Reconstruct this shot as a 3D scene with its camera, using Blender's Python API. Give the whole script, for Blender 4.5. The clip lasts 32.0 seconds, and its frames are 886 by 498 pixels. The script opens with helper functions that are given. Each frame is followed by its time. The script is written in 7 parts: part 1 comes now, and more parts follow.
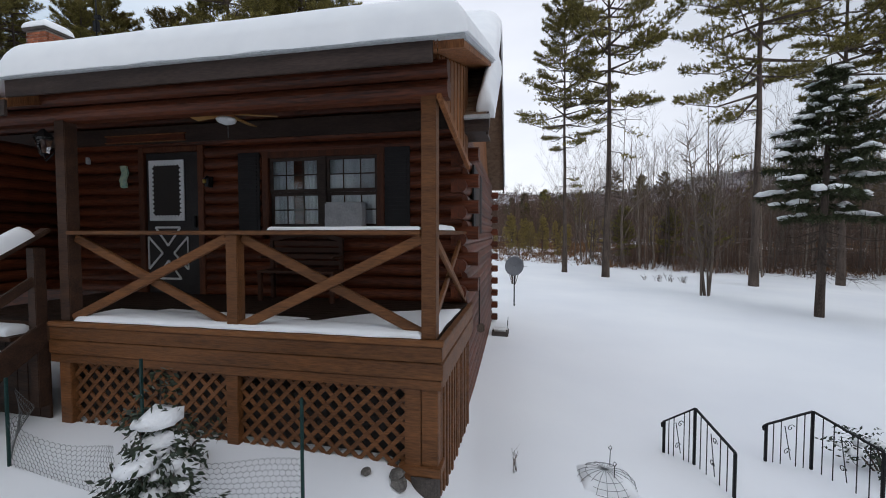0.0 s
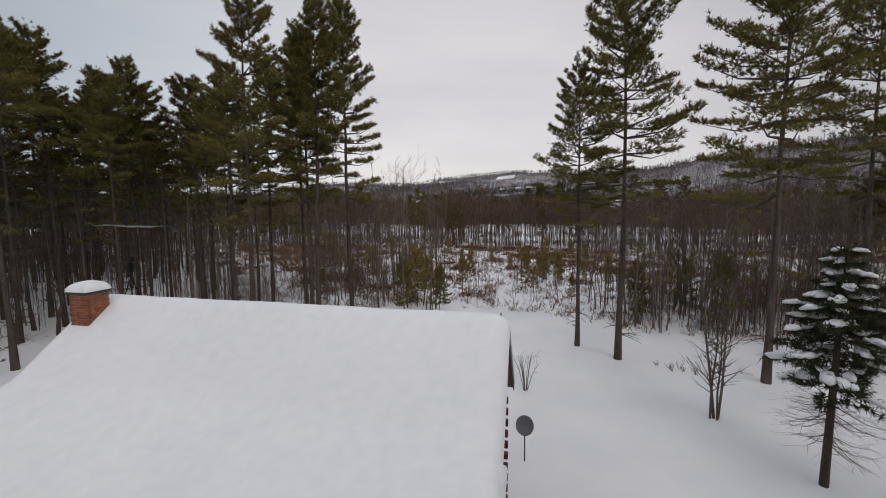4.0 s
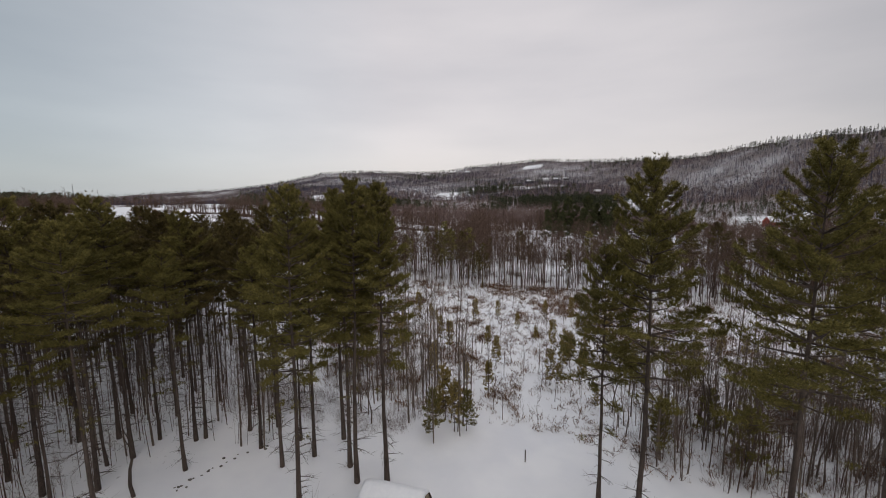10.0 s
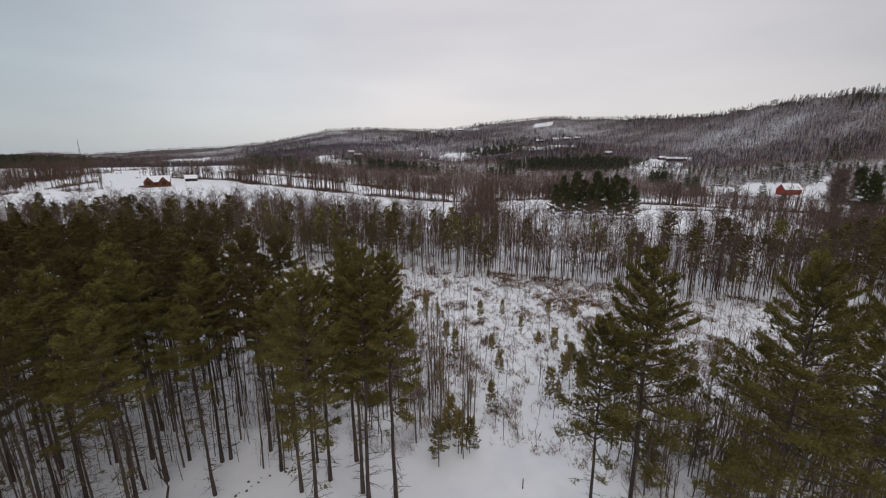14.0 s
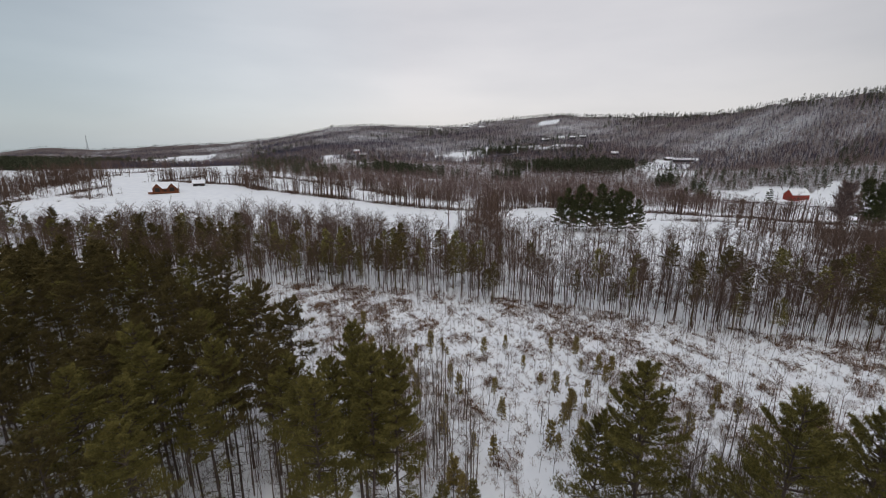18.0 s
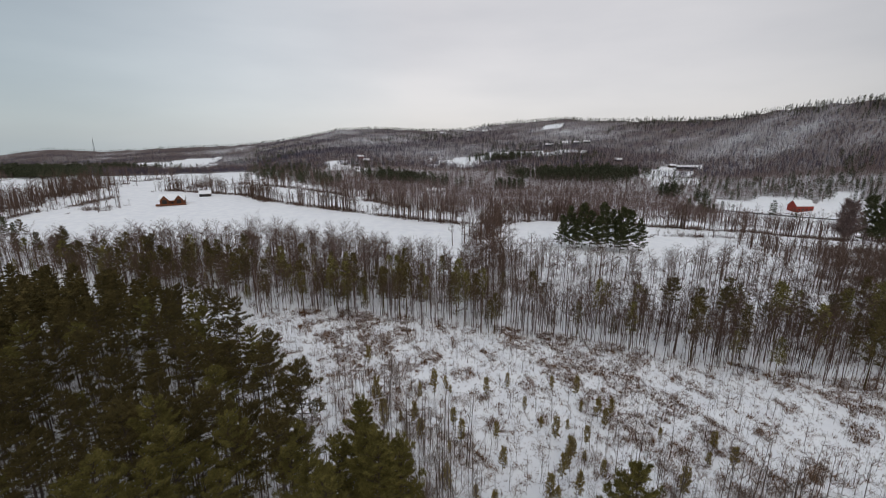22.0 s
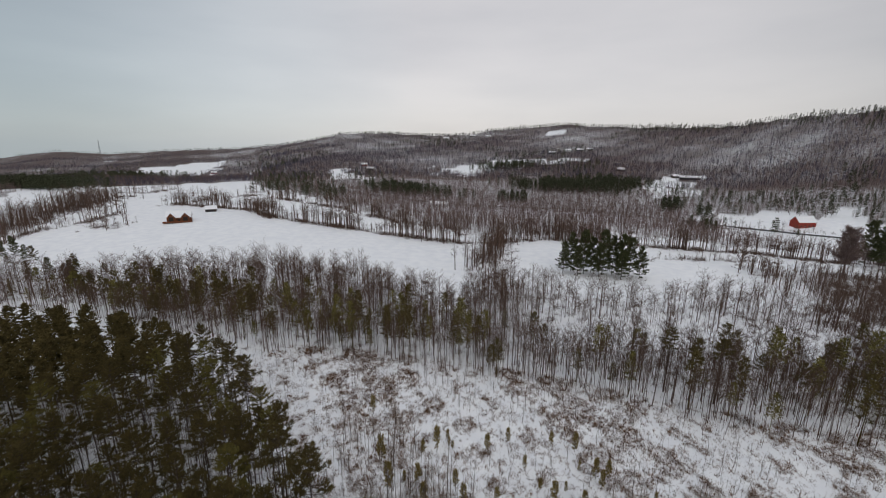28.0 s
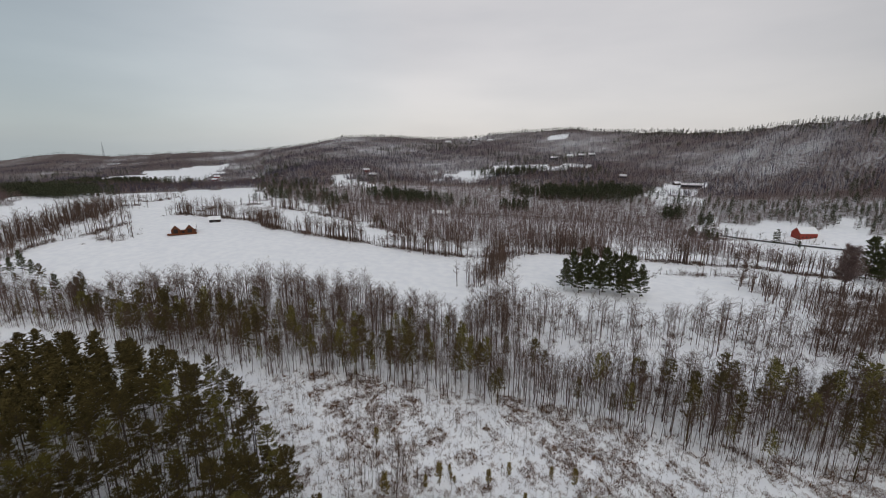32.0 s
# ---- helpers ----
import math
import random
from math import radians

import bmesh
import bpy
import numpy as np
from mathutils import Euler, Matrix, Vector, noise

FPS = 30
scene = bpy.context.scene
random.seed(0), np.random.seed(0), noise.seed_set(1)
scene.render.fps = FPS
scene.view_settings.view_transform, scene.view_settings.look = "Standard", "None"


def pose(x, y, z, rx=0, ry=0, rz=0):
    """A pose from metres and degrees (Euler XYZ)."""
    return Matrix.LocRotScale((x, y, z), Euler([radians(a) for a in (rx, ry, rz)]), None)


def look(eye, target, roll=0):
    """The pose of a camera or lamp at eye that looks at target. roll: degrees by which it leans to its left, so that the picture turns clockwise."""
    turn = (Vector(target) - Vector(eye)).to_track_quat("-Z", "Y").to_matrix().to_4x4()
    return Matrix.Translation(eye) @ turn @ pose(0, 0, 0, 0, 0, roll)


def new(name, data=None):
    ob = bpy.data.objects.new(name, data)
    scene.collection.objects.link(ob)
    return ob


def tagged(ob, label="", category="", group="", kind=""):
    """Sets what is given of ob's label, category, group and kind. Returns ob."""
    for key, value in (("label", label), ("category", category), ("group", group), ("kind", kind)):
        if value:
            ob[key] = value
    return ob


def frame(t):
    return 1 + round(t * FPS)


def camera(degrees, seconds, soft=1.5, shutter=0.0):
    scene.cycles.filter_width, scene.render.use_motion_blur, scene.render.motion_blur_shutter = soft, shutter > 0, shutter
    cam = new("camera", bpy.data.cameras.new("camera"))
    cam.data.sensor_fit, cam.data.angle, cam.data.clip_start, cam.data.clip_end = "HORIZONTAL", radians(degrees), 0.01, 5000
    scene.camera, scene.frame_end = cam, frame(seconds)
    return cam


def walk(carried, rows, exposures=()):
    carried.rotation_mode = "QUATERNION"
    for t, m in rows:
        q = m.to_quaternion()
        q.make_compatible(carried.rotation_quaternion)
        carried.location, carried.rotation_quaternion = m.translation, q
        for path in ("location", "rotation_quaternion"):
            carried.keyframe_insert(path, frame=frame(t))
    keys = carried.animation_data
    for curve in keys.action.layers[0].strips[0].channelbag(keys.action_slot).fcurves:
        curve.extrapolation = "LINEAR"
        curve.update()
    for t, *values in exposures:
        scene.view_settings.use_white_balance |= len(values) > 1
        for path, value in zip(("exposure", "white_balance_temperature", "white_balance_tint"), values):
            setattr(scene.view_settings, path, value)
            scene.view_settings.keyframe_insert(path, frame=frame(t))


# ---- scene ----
cam = camera(94.0, 32.0, 1.0)
PATH = [
    (0, (0.164, -0.103, 3.026), (-0.058, 1.883, 2.946), -0.0),
    (0.5, (0.187, -0.115, 2.984), (-0.048, 1.87, 2.907), -0.0),
    (1, (0.205, -0.138, 3.116), (-0.041, 1.845, 3.034), -0.0),
    (1.5, (0.232, -0.169, 3.868), (-0.023, 1.812, 3.769), 0.0),
    (2, (0.243, -0.185, 4.965), (-0.019, 1.794, 4.849), -0.1),
    (2.5, (0.258, -0.149, 6.268), (-0.012, 1.828, 6.129), -0.2),
    (3, (0.277, -0.146, 7.677), (-0.002, 1.828, 7.515), -0.3),
    (3.5, (0.288, -0.13, 9.038), (0.002, 1.842, 8.862), -0.4),
    (5.5, (0.304, -0.476, 14.36), (-0.023, 1.484, 14.136), -0.5),
    (6, (0.286, -0.485, 15.51), (-0.048, 1.474, 15.285), -0.4),
    (6.5, (0.224, -0.414, 16.791), (-0.137, 1.539, 16.554), -0.4),
    (7, (0.161, -0.37, 18.048), (-0.217, 1.579, 17.802), -0.4),
    (7.5, (0.153, -0.287, 19.123), (-0.238, 1.658, 18.873), -0.3),
    (8, (0.151, -0.231, 20.289), (-0.25, 1.712, 20.034), -0.3),
    (8.5, (0.128, -0.23, 21.444), (-0.276, 1.711, 21.184), -0.3),
    (9, (0.082, -0.294, 22.539), (-0.324, 1.647, 22.281), -0.3),
    (9.5, (0.057, -0.379, 23.653), (-0.352, 1.561, 23.391), -0.3),
    (10, (0.04, -0.414, 24.673), (-0.374, 1.526, 24.411), -0.3),
    (10.5, (0.059, -0.458, 25.85), (-0.361, 1.48, 25.587), -0.2),
    (11, (0.088, -0.453, 26.864), (-0.336, 1.476, 26.554), -0.2),
    (11.5, (0.095, -0.414, 27.913), (-0.33, 1.508, 27.555), -0.2),
    (12, (0.092, -0.342, 28.997), (-0.336, 1.572, 28.604), -0.2),
    (12.5, (0.07, -0.269, 30.058), (-0.361, 1.639, 29.637), -0.2),
    (13, (0.052, -0.191, 31.15), (-0.383, 1.711, 30.709), -0.2),
    (13.5, (0.051, -0.15, 32.191), (-0.386, 1.748, 31.736), -0.1),
    (14, (0.085, -0.133, 33.314), (-0.354, 1.762, 32.848), -0.1),
    (14.5, (0.122, -0.135, 34.593), (-0.32, 1.757, 34.118), -0.1),
    (16.5, (0.078, -0.061, 38.923), (-0.374, 1.825, 38.435), -0.1),
    (17, (0.062, 0.021, 40.051), (-0.393, 1.906, 39.561), -0.1),
    (17.5, (0.042, 0.118, 41.164), (-0.416, 2.002, 40.674), -0.0),
    (18, (0.002, 0.191, 42.048), (-0.458, 2.074, 41.557), -0.0),
    (18.5, (-0.018, 0.247, 43.138), (-0.48, 2.13, 42.648), 0.0),
    (19, (-0.027, 0.257, 44.107), (-0.491, 2.14, 43.617), 0.1),
    (19.5, (-0.024, 0.255, 45.119), (-0.49, 2.137, 44.629), 0.0),
    (20, (-0.018, 0.236, 46.089), (-0.487, 2.118, 45.599), 0.0),
    (20.5, (-0.037, 0.215, 47.157), (-0.508, 2.096, 46.668), 0.0),
    (21, (-0.073, 0.194, 48.261), (-0.545, 2.075, 47.772), 0.1),
    (21.5, (-0.106, 0.206, 49.415), (-0.58, 2.087, 48.926), 0.1),
    (22, (-0.107, 0.239, 50.473), (-0.583, 2.119, 49.985), 0.1),
    (22.5, (-0.114, 0.301, 51.486), (-0.591, 2.182, 50.998), 0.1),
    (23, (-0.139, 0.357, 52.508), (-0.617, 2.238, 52.022), 0.1),
    (23.5, (-0.177, 0.423, 53.6), (-0.656, 2.303, 53.113), 0.1),
    (24, (-0.21, 0.474, 54.639), (-0.69, 2.353, 54.153), 0.1),
    (24.5, (-0.244, 0.507, 55.628), (-0.725, 2.386, 55.142), 0.2),
    (25, (-0.277, 0.533, 56.663), (-0.758, 2.413, 56.177), 0.2),
    (25.5, (-0.304, 0.553, 57.702), (-0.788, 2.432, 57.217), 0.2),
    (27.5, (-0.369, 0.637, 61.931), (-0.857, 2.515, 61.447), 0.3),
    (28, (-0.409, 0.681, 62.954), (-0.898, 2.56, 62.47), 0.3),
    (28.5, (-0.454, 0.704, 63.928), (-0.943, 2.583, 63.446), 0.3),
    (29, (-0.51, 0.722, 64.97), (-1.0, 2.6, 64.488), 0.3),
    (29.5, (-0.562, 0.731, 66.025), (-1.053, 2.609, 65.543), 0.4),
    (30, (-0.6, 0.718, 67.093), (-1.093, 2.596, 66.612), 0.3),
    (30.5, (-0.612, 0.694, 68.174), (-1.105, 2.572, 67.694), 0.4),
    (31, (-0.632, 0.684, 69.249), (-1.126, 2.562, 68.77), 0.4),
    (31.5, (-0.664, 0.705, 70.248), (-1.159, 2.583, 69.768), 0.4),
    (32, (-0.705, 0.766, 71.303), (-1.202, 2.643, 70.824), 0.4),
]
walk(cam, [(t, look(eye, target, roll)) for t, eye, target, roll in PATH], [(0.0, 0.62, 6290, 10), (1.0, 0.66, 6340, 10), (1.5, 0.66, 6420, 10), (2.0, 0.64, 6540, 10), (2.6, 0.42, 6580, 10), (3.5, 0.16, 6780, 13), (6.0, 0.08, 6910, 14), (12.0, 0.08, 6880, 14), (17.0, 0.12, 6730, 12), (24.0, 0.07, 6730, 11), (32.0, 0.0, 6830, 11)])

# world: overcast winter sky, with a wide weak sun behind the cloud
SUN_EL, SUN_AZ = 34.0, 150.0
world = bpy.data.worlds.new("overcast")
scene.world = world
world.use_nodes = True
wn, wl = world.node_tree.nodes, world.node_tree.links
wn.clear()
sky = wn.new("ShaderNodeTexSky")
sky.sky_type, sky.sun_disc = "NISHITA", False
sky.sun_elevation, sky.sun_rotation = radians(SUN_EL), radians(SUN_AZ)
sky_bg = wn.new("ShaderNodeBackground")
sky_bg.inputs["Strength"].default_value = 0.012
wl.new(sky.outputs["Color"], sky_bg.inputs["Color"])
tc = wn.new("ShaderNodeTexCoord")
sep = wn.new("ShaderNodeSeparateXYZ")
wl.new(tc.outputs["Generated"], sep.inputs["Vector"])
grad = wn.new("ShaderNodeValToRGB")
grad.color_ramp.elements[0].position, grad.color_ramp.elements[0].color = 0.0, (0.64, 0.633, 0.652, 1)
grad.color_ramp.elements[1].position, grad.color_ramp.elements[1].color = 0.6, (0.545, 0.56, 0.60, 1)
wl.new(sep.outputs["Z"], grad.inputs["Fac"])
stretch = wn.new("ShaderNodeMapping")
stretch.inputs["Scale"].default_value = (1.2, 1.2, 5.0)
wl.new(tc.outputs["Generated"], stretch.inputs["Vector"])
cloud = wn.new("ShaderNodeTexNoise")
cloud.inputs["Scale"].default_value, cloud.inputs["Detail"].default_value = 1.6, 5.0
wl.new(stretch.outputs["Vector"], cloud.inputs["Vector"])
cloud_ramp = wn.new("ShaderNodeValToRGB")
cloud_ramp.color_ramp.elements[0].position, cloud_ramp.color_ramp.elements[0].color = 0.3, (0.88, 0.885, 0.895, 1)
cloud_ramp.color_ramp.elements[1].position, cloud_ramp.color_ramp.elements[1].color = 0.7, (1.05, 1.04, 1.03, 1)
wl.new(cloud.outputs["Fac"], cloud_ramp.inputs["Fac"])
mul = wn.new("ShaderNodeMixRGB")
mul.blend_type = "MULTIPLY"
mul.inputs["Fac"].default_value = 1.0
# the cloud is thinnest low in the north; it thickens and turns bluer to the west, and the zenith is brightest
thin = wn.new("ShaderNodeVectorMath")
thin.operation = "DOT_PRODUCT"
thin.inputs[1].default_value = (-0.17, 0.97, 0.16)
wl.new(tc.outputs["Generated"], thin.inputs[0])
north = wn.new("ShaderNodeValToRGB")
north.color_ramp.interpolation = "EASE"
north.color_ramp.elements[0].position, north.color_ramp.elements[0].color = 0.62, (0.68, 0.70, 0.71, 1)
north.color_ramp.elements[1].position, north.color_ramp.elements[1].color = 0.97, (1.0, 1.0, 1.0, 1)
wl.new(thin.outputs["Value"], north.inputs["Fac"])
west = wn.new("ShaderNodeMapRange")
west.inputs["From Min"].default_value, west.inputs["From Max"].default_value = -0.3, -0.85
wl.new(sep.outputs["X"], west.inputs["Value"])
cold = wn.new("ShaderNodeMixRGB")
cold.inputs["Color1"].default_value, cold.inputs["Color2"].default_value = (1, 1, 1, 1), (0.80, 0.92, 0.97, 1)
wl.new(west.outputs[0], cold.inputs["Fac"])
zenith = wn.new("ShaderNodeMapRange")
zenith.inputs["From Min"].default_value, zenith.inputs["From Max"].default_value = 0.5, 0.95
zenith.inputs["To Min"].default_value, zenith.inputs["To Max"].default_value = 1.0, 1.8
wl.new(sep.outputs["Z"], zenith.inputs["Value"])
tint = wn.new("ShaderNodeMixRGB")
tint.blend_type = "MULTIPLY"
tint.inputs["Fac"].default_value = 1.0
wl.new(north.outputs["Color"], tint.inputs["Color1"])
wl.new(cold.outputs["Color"], tint.inputs["Color2"])
veil = wn.new("ShaderNodeMixRGB")
veil.blend_type = "MULTIPLY"
veil.inputs["Fac"].default_value = 1.0
wl.new(grad.outputs["Color"], veil.inputs["Color1"])
wl.new(tint.outputs["Color"], veil.inputs["Color2"])
lift = wn.new("ShaderNodeVectorMath")
lift.operation = "SCALE"
wl.new(veil.outputs["Color"], lift.inputs[0])
wl.new(zenith.outputs[0], lift.inputs["Scale"])
wl.new(lift.outputs["Vector"], mul.inputs["Color1"])
wl.new(cloud_ramp.outputs["Color"], mul.inputs["Color2"])
cloud_bg = wn.new("ShaderNodeBackground")
cloud_bg.inputs["Strength"].default_value = 0.98
wl.new(mul.outputs["Color"], cloud_bg.inputs["Color"])
both = wn.new("ShaderNodeAddShader")
wl.new(sky_bg.outputs[0], both.inputs[0])
wl.new(cloud_bg.outputs[0], both.inputs[1])
wout = wn.new("ShaderNodeOutputWorld")
wl.new(both.outputs[0], wout.inputs["Surface"])
sun = new("sun", bpy.data.lights.new("sun", "SUN"))
sun.data.energy, sun.data.angle, sun.data.color = 0.5, radians(40), (1.0, 0.97, 0.93)
sun.matrix_world = pose(0, 0, 60, 90 - SUN_EL, 0, 180 - SUN_AZ)

# ---- materials ----


def surf(name, dark, light, scale=4.0, rough=0.8, bump=0.3, stretch=(1, 1, 1), fine=9.0, metal=0.0, per="", spread=0.25, lo=0.35, hi=0.65, dist=0.02, spec=0.3):
    """A worn surface: colour between two shades by a broad and a fine noise, relief from the fine one.
    per: "object" or "island" shifts the brightness from piece to piece."""
    m = bpy.data.materials.new(name)
    m.use_nodes = True
    n, l = m.node_tree.nodes, m.node_tree.links
    b = n["Principled BSDF"]
    b.inputs["Roughness"].default_value, b.inputs["Metallic"].default_value = rough, metal
    b.inputs["Specular IOR Level"].default_value = spec
    co, mp = n.new("ShaderNodeTexCoord"), n.new("ShaderNodeMapping")
    mp.inputs["Scale"].default_value = stretch
    l.new(co.outputs["Object"], mp.inputs["Vector"])
    broad, small = n.new("ShaderNodeTexNoise"), n.new("ShaderNodeTexNoise")
    broad.inputs["Scale"].default_value, small.inputs["Scale"].default_value = scale, scale * fine
    broad.inputs["Detail"].default_value, small.inputs["Detail"].default_value = 4.0, 5.0
    l.new(mp.outputs[0], broad.inputs["Vector"])
    l.new(mp.outputs[0], small.inputs["Vector"])
    mix = n.new("ShaderNodeMath")
    mix.operation = "ADD"
    half = n.new("ShaderNodeMath")
    half.operation = "MULTIPLY"
    half.inputs[1].default_value = 0.5
    l.new(broad.outputs["Fac"], mix.inputs[0])
    l.new(small.outputs["Fac"], mix.inputs[1])
    l.new(mix.outputs[0], half.inputs[0])
    ramp = n.new("ShaderNodeValToRGB")
    ramp.color_ramp.elements[0].position, ramp.color_ramp.elements[0].color = lo, (*dark, 1)
    ramp.color_ramp.elements[1].position, ramp.color_ramp.elements[1].color = hi, (*light, 1)
    l.new(half.outputs[0], ramp.inputs["Fac"])
    colour = ramp.outputs["Color"]
    if per:
        if per == "object":
            rnd = n.new("ShaderNodeObjectInfo").outputs["Random"]
        else:
            rnd = n.new("ShaderNodeNewGeometry").outputs["Random Per Island"]
        span = n.new("ShaderNodeMapRange")
        span.inputs["To Min"].default_value, span.inputs["To Max"].default_value = 1 - spread, 1 + spread
        l.new(rnd, span.inputs["Value"])
        hsv = n.new("ShaderNodeHueSaturation")
        l.new(span.outputs[0], hsv.inputs["Value"])
        l.new(colour, hsv.inputs["Color"])
        colour = hsv.outputs["Color"]
    l.new(colour, b.inputs["Base Color"])
    if bump:
        bp = n.new("ShaderNodeBump")
        bp.inputs["Strength"].default_value, bp.inputs["Distance"].default_value = bump, dist
        l.new(small.outputs["Fac"], bp.inputs["Height"])
        l.new(bp.outputs[0], b.inputs["Normal"])
    return m


def plain(name, colour, rough=0.5, metal=0.0):
    m = bpy.data.materials.new(name)
    m.use_nodes = True
    b = m.node_tree.nodes["Principled BSDF"]
    b.inputs["Base Color"].default_value = (*colour, 1)
    b.inputs["Roughness"].default_value, b.inputs["Metallic"].default_value = rough, metal
    return m


def glass_mat(name):
    m = plain(name, (0.9, 0.93, 0.95), 0.03)
    b = m.node_tree.nodes["Principled BSDF"]
    b.inputs["Transmission Weight"].default_value = 1.0
    b.inputs["IOR"].default_value = 1.45
    return m


SNOW = surf("snow", (0.82, 0.83, 0.85), (0.90, 0.905, 0.91), 0.25, 0.75, 0.035, fine=14, dist=0.03)
SNOW_LOOSE = surf("snow_loose", (0.80, 0.81, 0.83), (0.9, 0.9, 0.9), 5.0, 0.8, 0.5, fine=6, dist=0.03)
LOG = surf("stained_log", (0.027, 0.0072, 0.0034), (0.150, 0.038, 0.013), 2.0, 0.5, 0.35, (0.35, 3, 3), per="object", spread=0.3)
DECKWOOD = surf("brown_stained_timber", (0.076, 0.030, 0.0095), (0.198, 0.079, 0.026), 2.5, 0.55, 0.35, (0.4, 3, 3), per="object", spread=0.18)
# floor boards, far darker than the other deck timber
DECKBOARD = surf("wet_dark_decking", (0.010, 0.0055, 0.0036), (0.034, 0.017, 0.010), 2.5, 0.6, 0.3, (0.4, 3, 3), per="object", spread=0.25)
BENCHWOOD = surf("reddish_bench_wood", (0.030, 0.011, 0.006), (0.072, 0.027, 0.014), 2.5, 0.55, 0.3, (0.4, 3, 3), per="object", spread=0.15)
DARKWOOD = surf("dark_brown_trim", (0.024, 0.015, 0.012), (0.058, 0.038, 0.031), 3.0, 0.55, 0.2, (0.5, 3, 3))
SHUTTER = surf("charcoal_shutter", (0.013, 0.012, 0.013), (0.026, 0.024, 0.026), 4.0, 0.6, 0.2)
CEDAR = surf("cedar_board", (0.095, 0.034, 0.012), (0.26, 0.105, 0.036), 3.0, 0.6, 0.3, (4, 4, 0.5), per="object", spread=0.25)
CASING = surf("dark_red_casing", (0.045, 0.014, 0.0065), (0.13, 0.042, 0.017), 3.0, 0.55, 0.3, (4, 4, 0.5), per="object", spread=0.2)
# deck timber again, darkened to carry the shade at the porch's west end
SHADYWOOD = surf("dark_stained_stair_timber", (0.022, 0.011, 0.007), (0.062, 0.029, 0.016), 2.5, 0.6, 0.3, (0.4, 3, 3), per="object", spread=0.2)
SHINGLE = surf("asphalt_shingle", (0.09, 0.055, 0.035), (0.2, 0.13, 0.085), 9.0, 0.9, 0.5, per="object", spread=0.25)
GUTTER = surf("pale_gutter", (0.35, 0.37, 0.38), (0.55, 0.57, 0.58), 4.0, 0.4, 0.1)
WHITE = surf("white_paint", (0.62, 0.63, 0.64), (0.8, 0.8, 0.8), 6.0, 0.5, 0.15)
GREYPAINT = surf("grey_door_paint", (0.016, 0.013, 0.013), (0.030, 0.025, 0.025), 5.0, 0.5, 0.15)
BRICK = surf("red_brick", (0.2, 0.06, 0.03), (0.4, 0.15, 0.08), 8.0, 0.85, 0.5, per="object", spread=0.3)
MORTAR = surf("mortar", (0.2, 0.17, 0.15), (0.33, 0.29, 0.26), 14.0, 0.95, 0.5)
IRON = surf("black_iron", (0.008, 0.008, 0.009), (0.025, 0.024, 0.026), 9.0, 0.45, 0.2, metal=0.6)
WIRE = plain("galvanised_wire", (0.2, 0.21, 0.21), 0.5, 0.7)
GREENPOST = surf("green_steel_post", (0.006, 0.026, 0.024), (0.013, 0.048, 0.043), 9.0, 0.5, 0.2)
GLASS = glass_mat("window_glass")
CURTAIN = surf("pale_curtain", (0.62, 0.66, 0.7), (0.84, 0.86, 0.88), 3.0, 0.9, 0.3, (6, 1, 0.5))
# near-black stand-in for the unlit space behind lattice and windows
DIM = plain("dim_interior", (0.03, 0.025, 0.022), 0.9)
PLASTIC = surf("grey_wrapped_cover", (0.36, 0.36, 0.38), (0.52, 0.52, 0.53), 5.0, 0.45, 0.5)
DISHGREY = surf("grey_dish_enamel", (0.11, 0.115, 0.13), (0.16, 0.165, 0.18), 4.0, 0.45, 0.1)
STONE = surf("field_stone", (0.07, 0.062, 0.055), (0.2, 0.185, 0.17), 6.0, 0.9, 0.6)
CONCRETE = surf("dark_pier", (0.05, 0.042, 0.038), (0.1, 0.085, 0.075), 6.0, 0.9, 0.4)
BARK = surf("pine_bark", (0.042, 0.032, 0.027), (0.135, 0.105, 0.088), 3.0, 0.95, 0.8, (2, 2, 0.4), per="object", spread=0.2, dist=0.04, spec=0.08)
TWIG = surf("bare_twigs", (0.080, 0.053, 0.042), (0.186, 0.126, 0.098), 1.5, 0.95, 0.0, per="island", spread=0.3, spec=0.08)
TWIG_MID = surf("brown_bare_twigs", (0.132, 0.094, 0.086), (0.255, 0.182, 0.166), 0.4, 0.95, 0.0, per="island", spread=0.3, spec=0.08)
# distance haze is mixed into this bluish violet twig colour
TWIG_HAZED = surf("far_bare_twigs", (0.060, 0.058, 0.086), (0.116, 0.112, 0.156), 0.2, 0.95, 0.0, per="island", spread=0.35, spec=0.08)
GREYBARK = surf("grey_bark", (0.084, 0.065, 0.053), (0.230, 0.184, 0.150), 3.0, 0.95, 0.6, (2, 2, 0.5), per="object", spread=0.25, spec=0.08)
NEEDLE = surf("pine_needles", (0.080, 0.070, 0.022), (0.252, 0.212, 0.068), 0.6, 0.75, 0.0, fine=12, per="island", spread=0.45, spec=0.08)
NEEDLE_FAR = surf("dark_pine_needles", (0.052, 0.043, 0.018), (0.162, 0.124, 0.048), 0.5, 0.8, 0.0, fine=10, per="island", spread=0.4, spec=0.08)
YELLOWED = surf("yellowed_needles", (0.17, 0.128, 0.042), (0.40, 0.305, 0.105), 0.8, 0.8, 0.0, fine=10, per="island", spread=0.4, spec=0.08)
GROVE = surf("grove_needles", (0.040, 0.046, 0.028), (0.112, 0.120, 0.072), 0.5, 0.8, 0.0, fine=10, per="island", spread=0.4, spec=0.08)
FIELD_NEEDLE = surf("field_pine_needles", (0.042, 0.048, 0.022), (0.125, 0.132, 0.058), 0.8, 0.8, 0.0, fine=10, per="island", spread=0.45, spec=0.08)
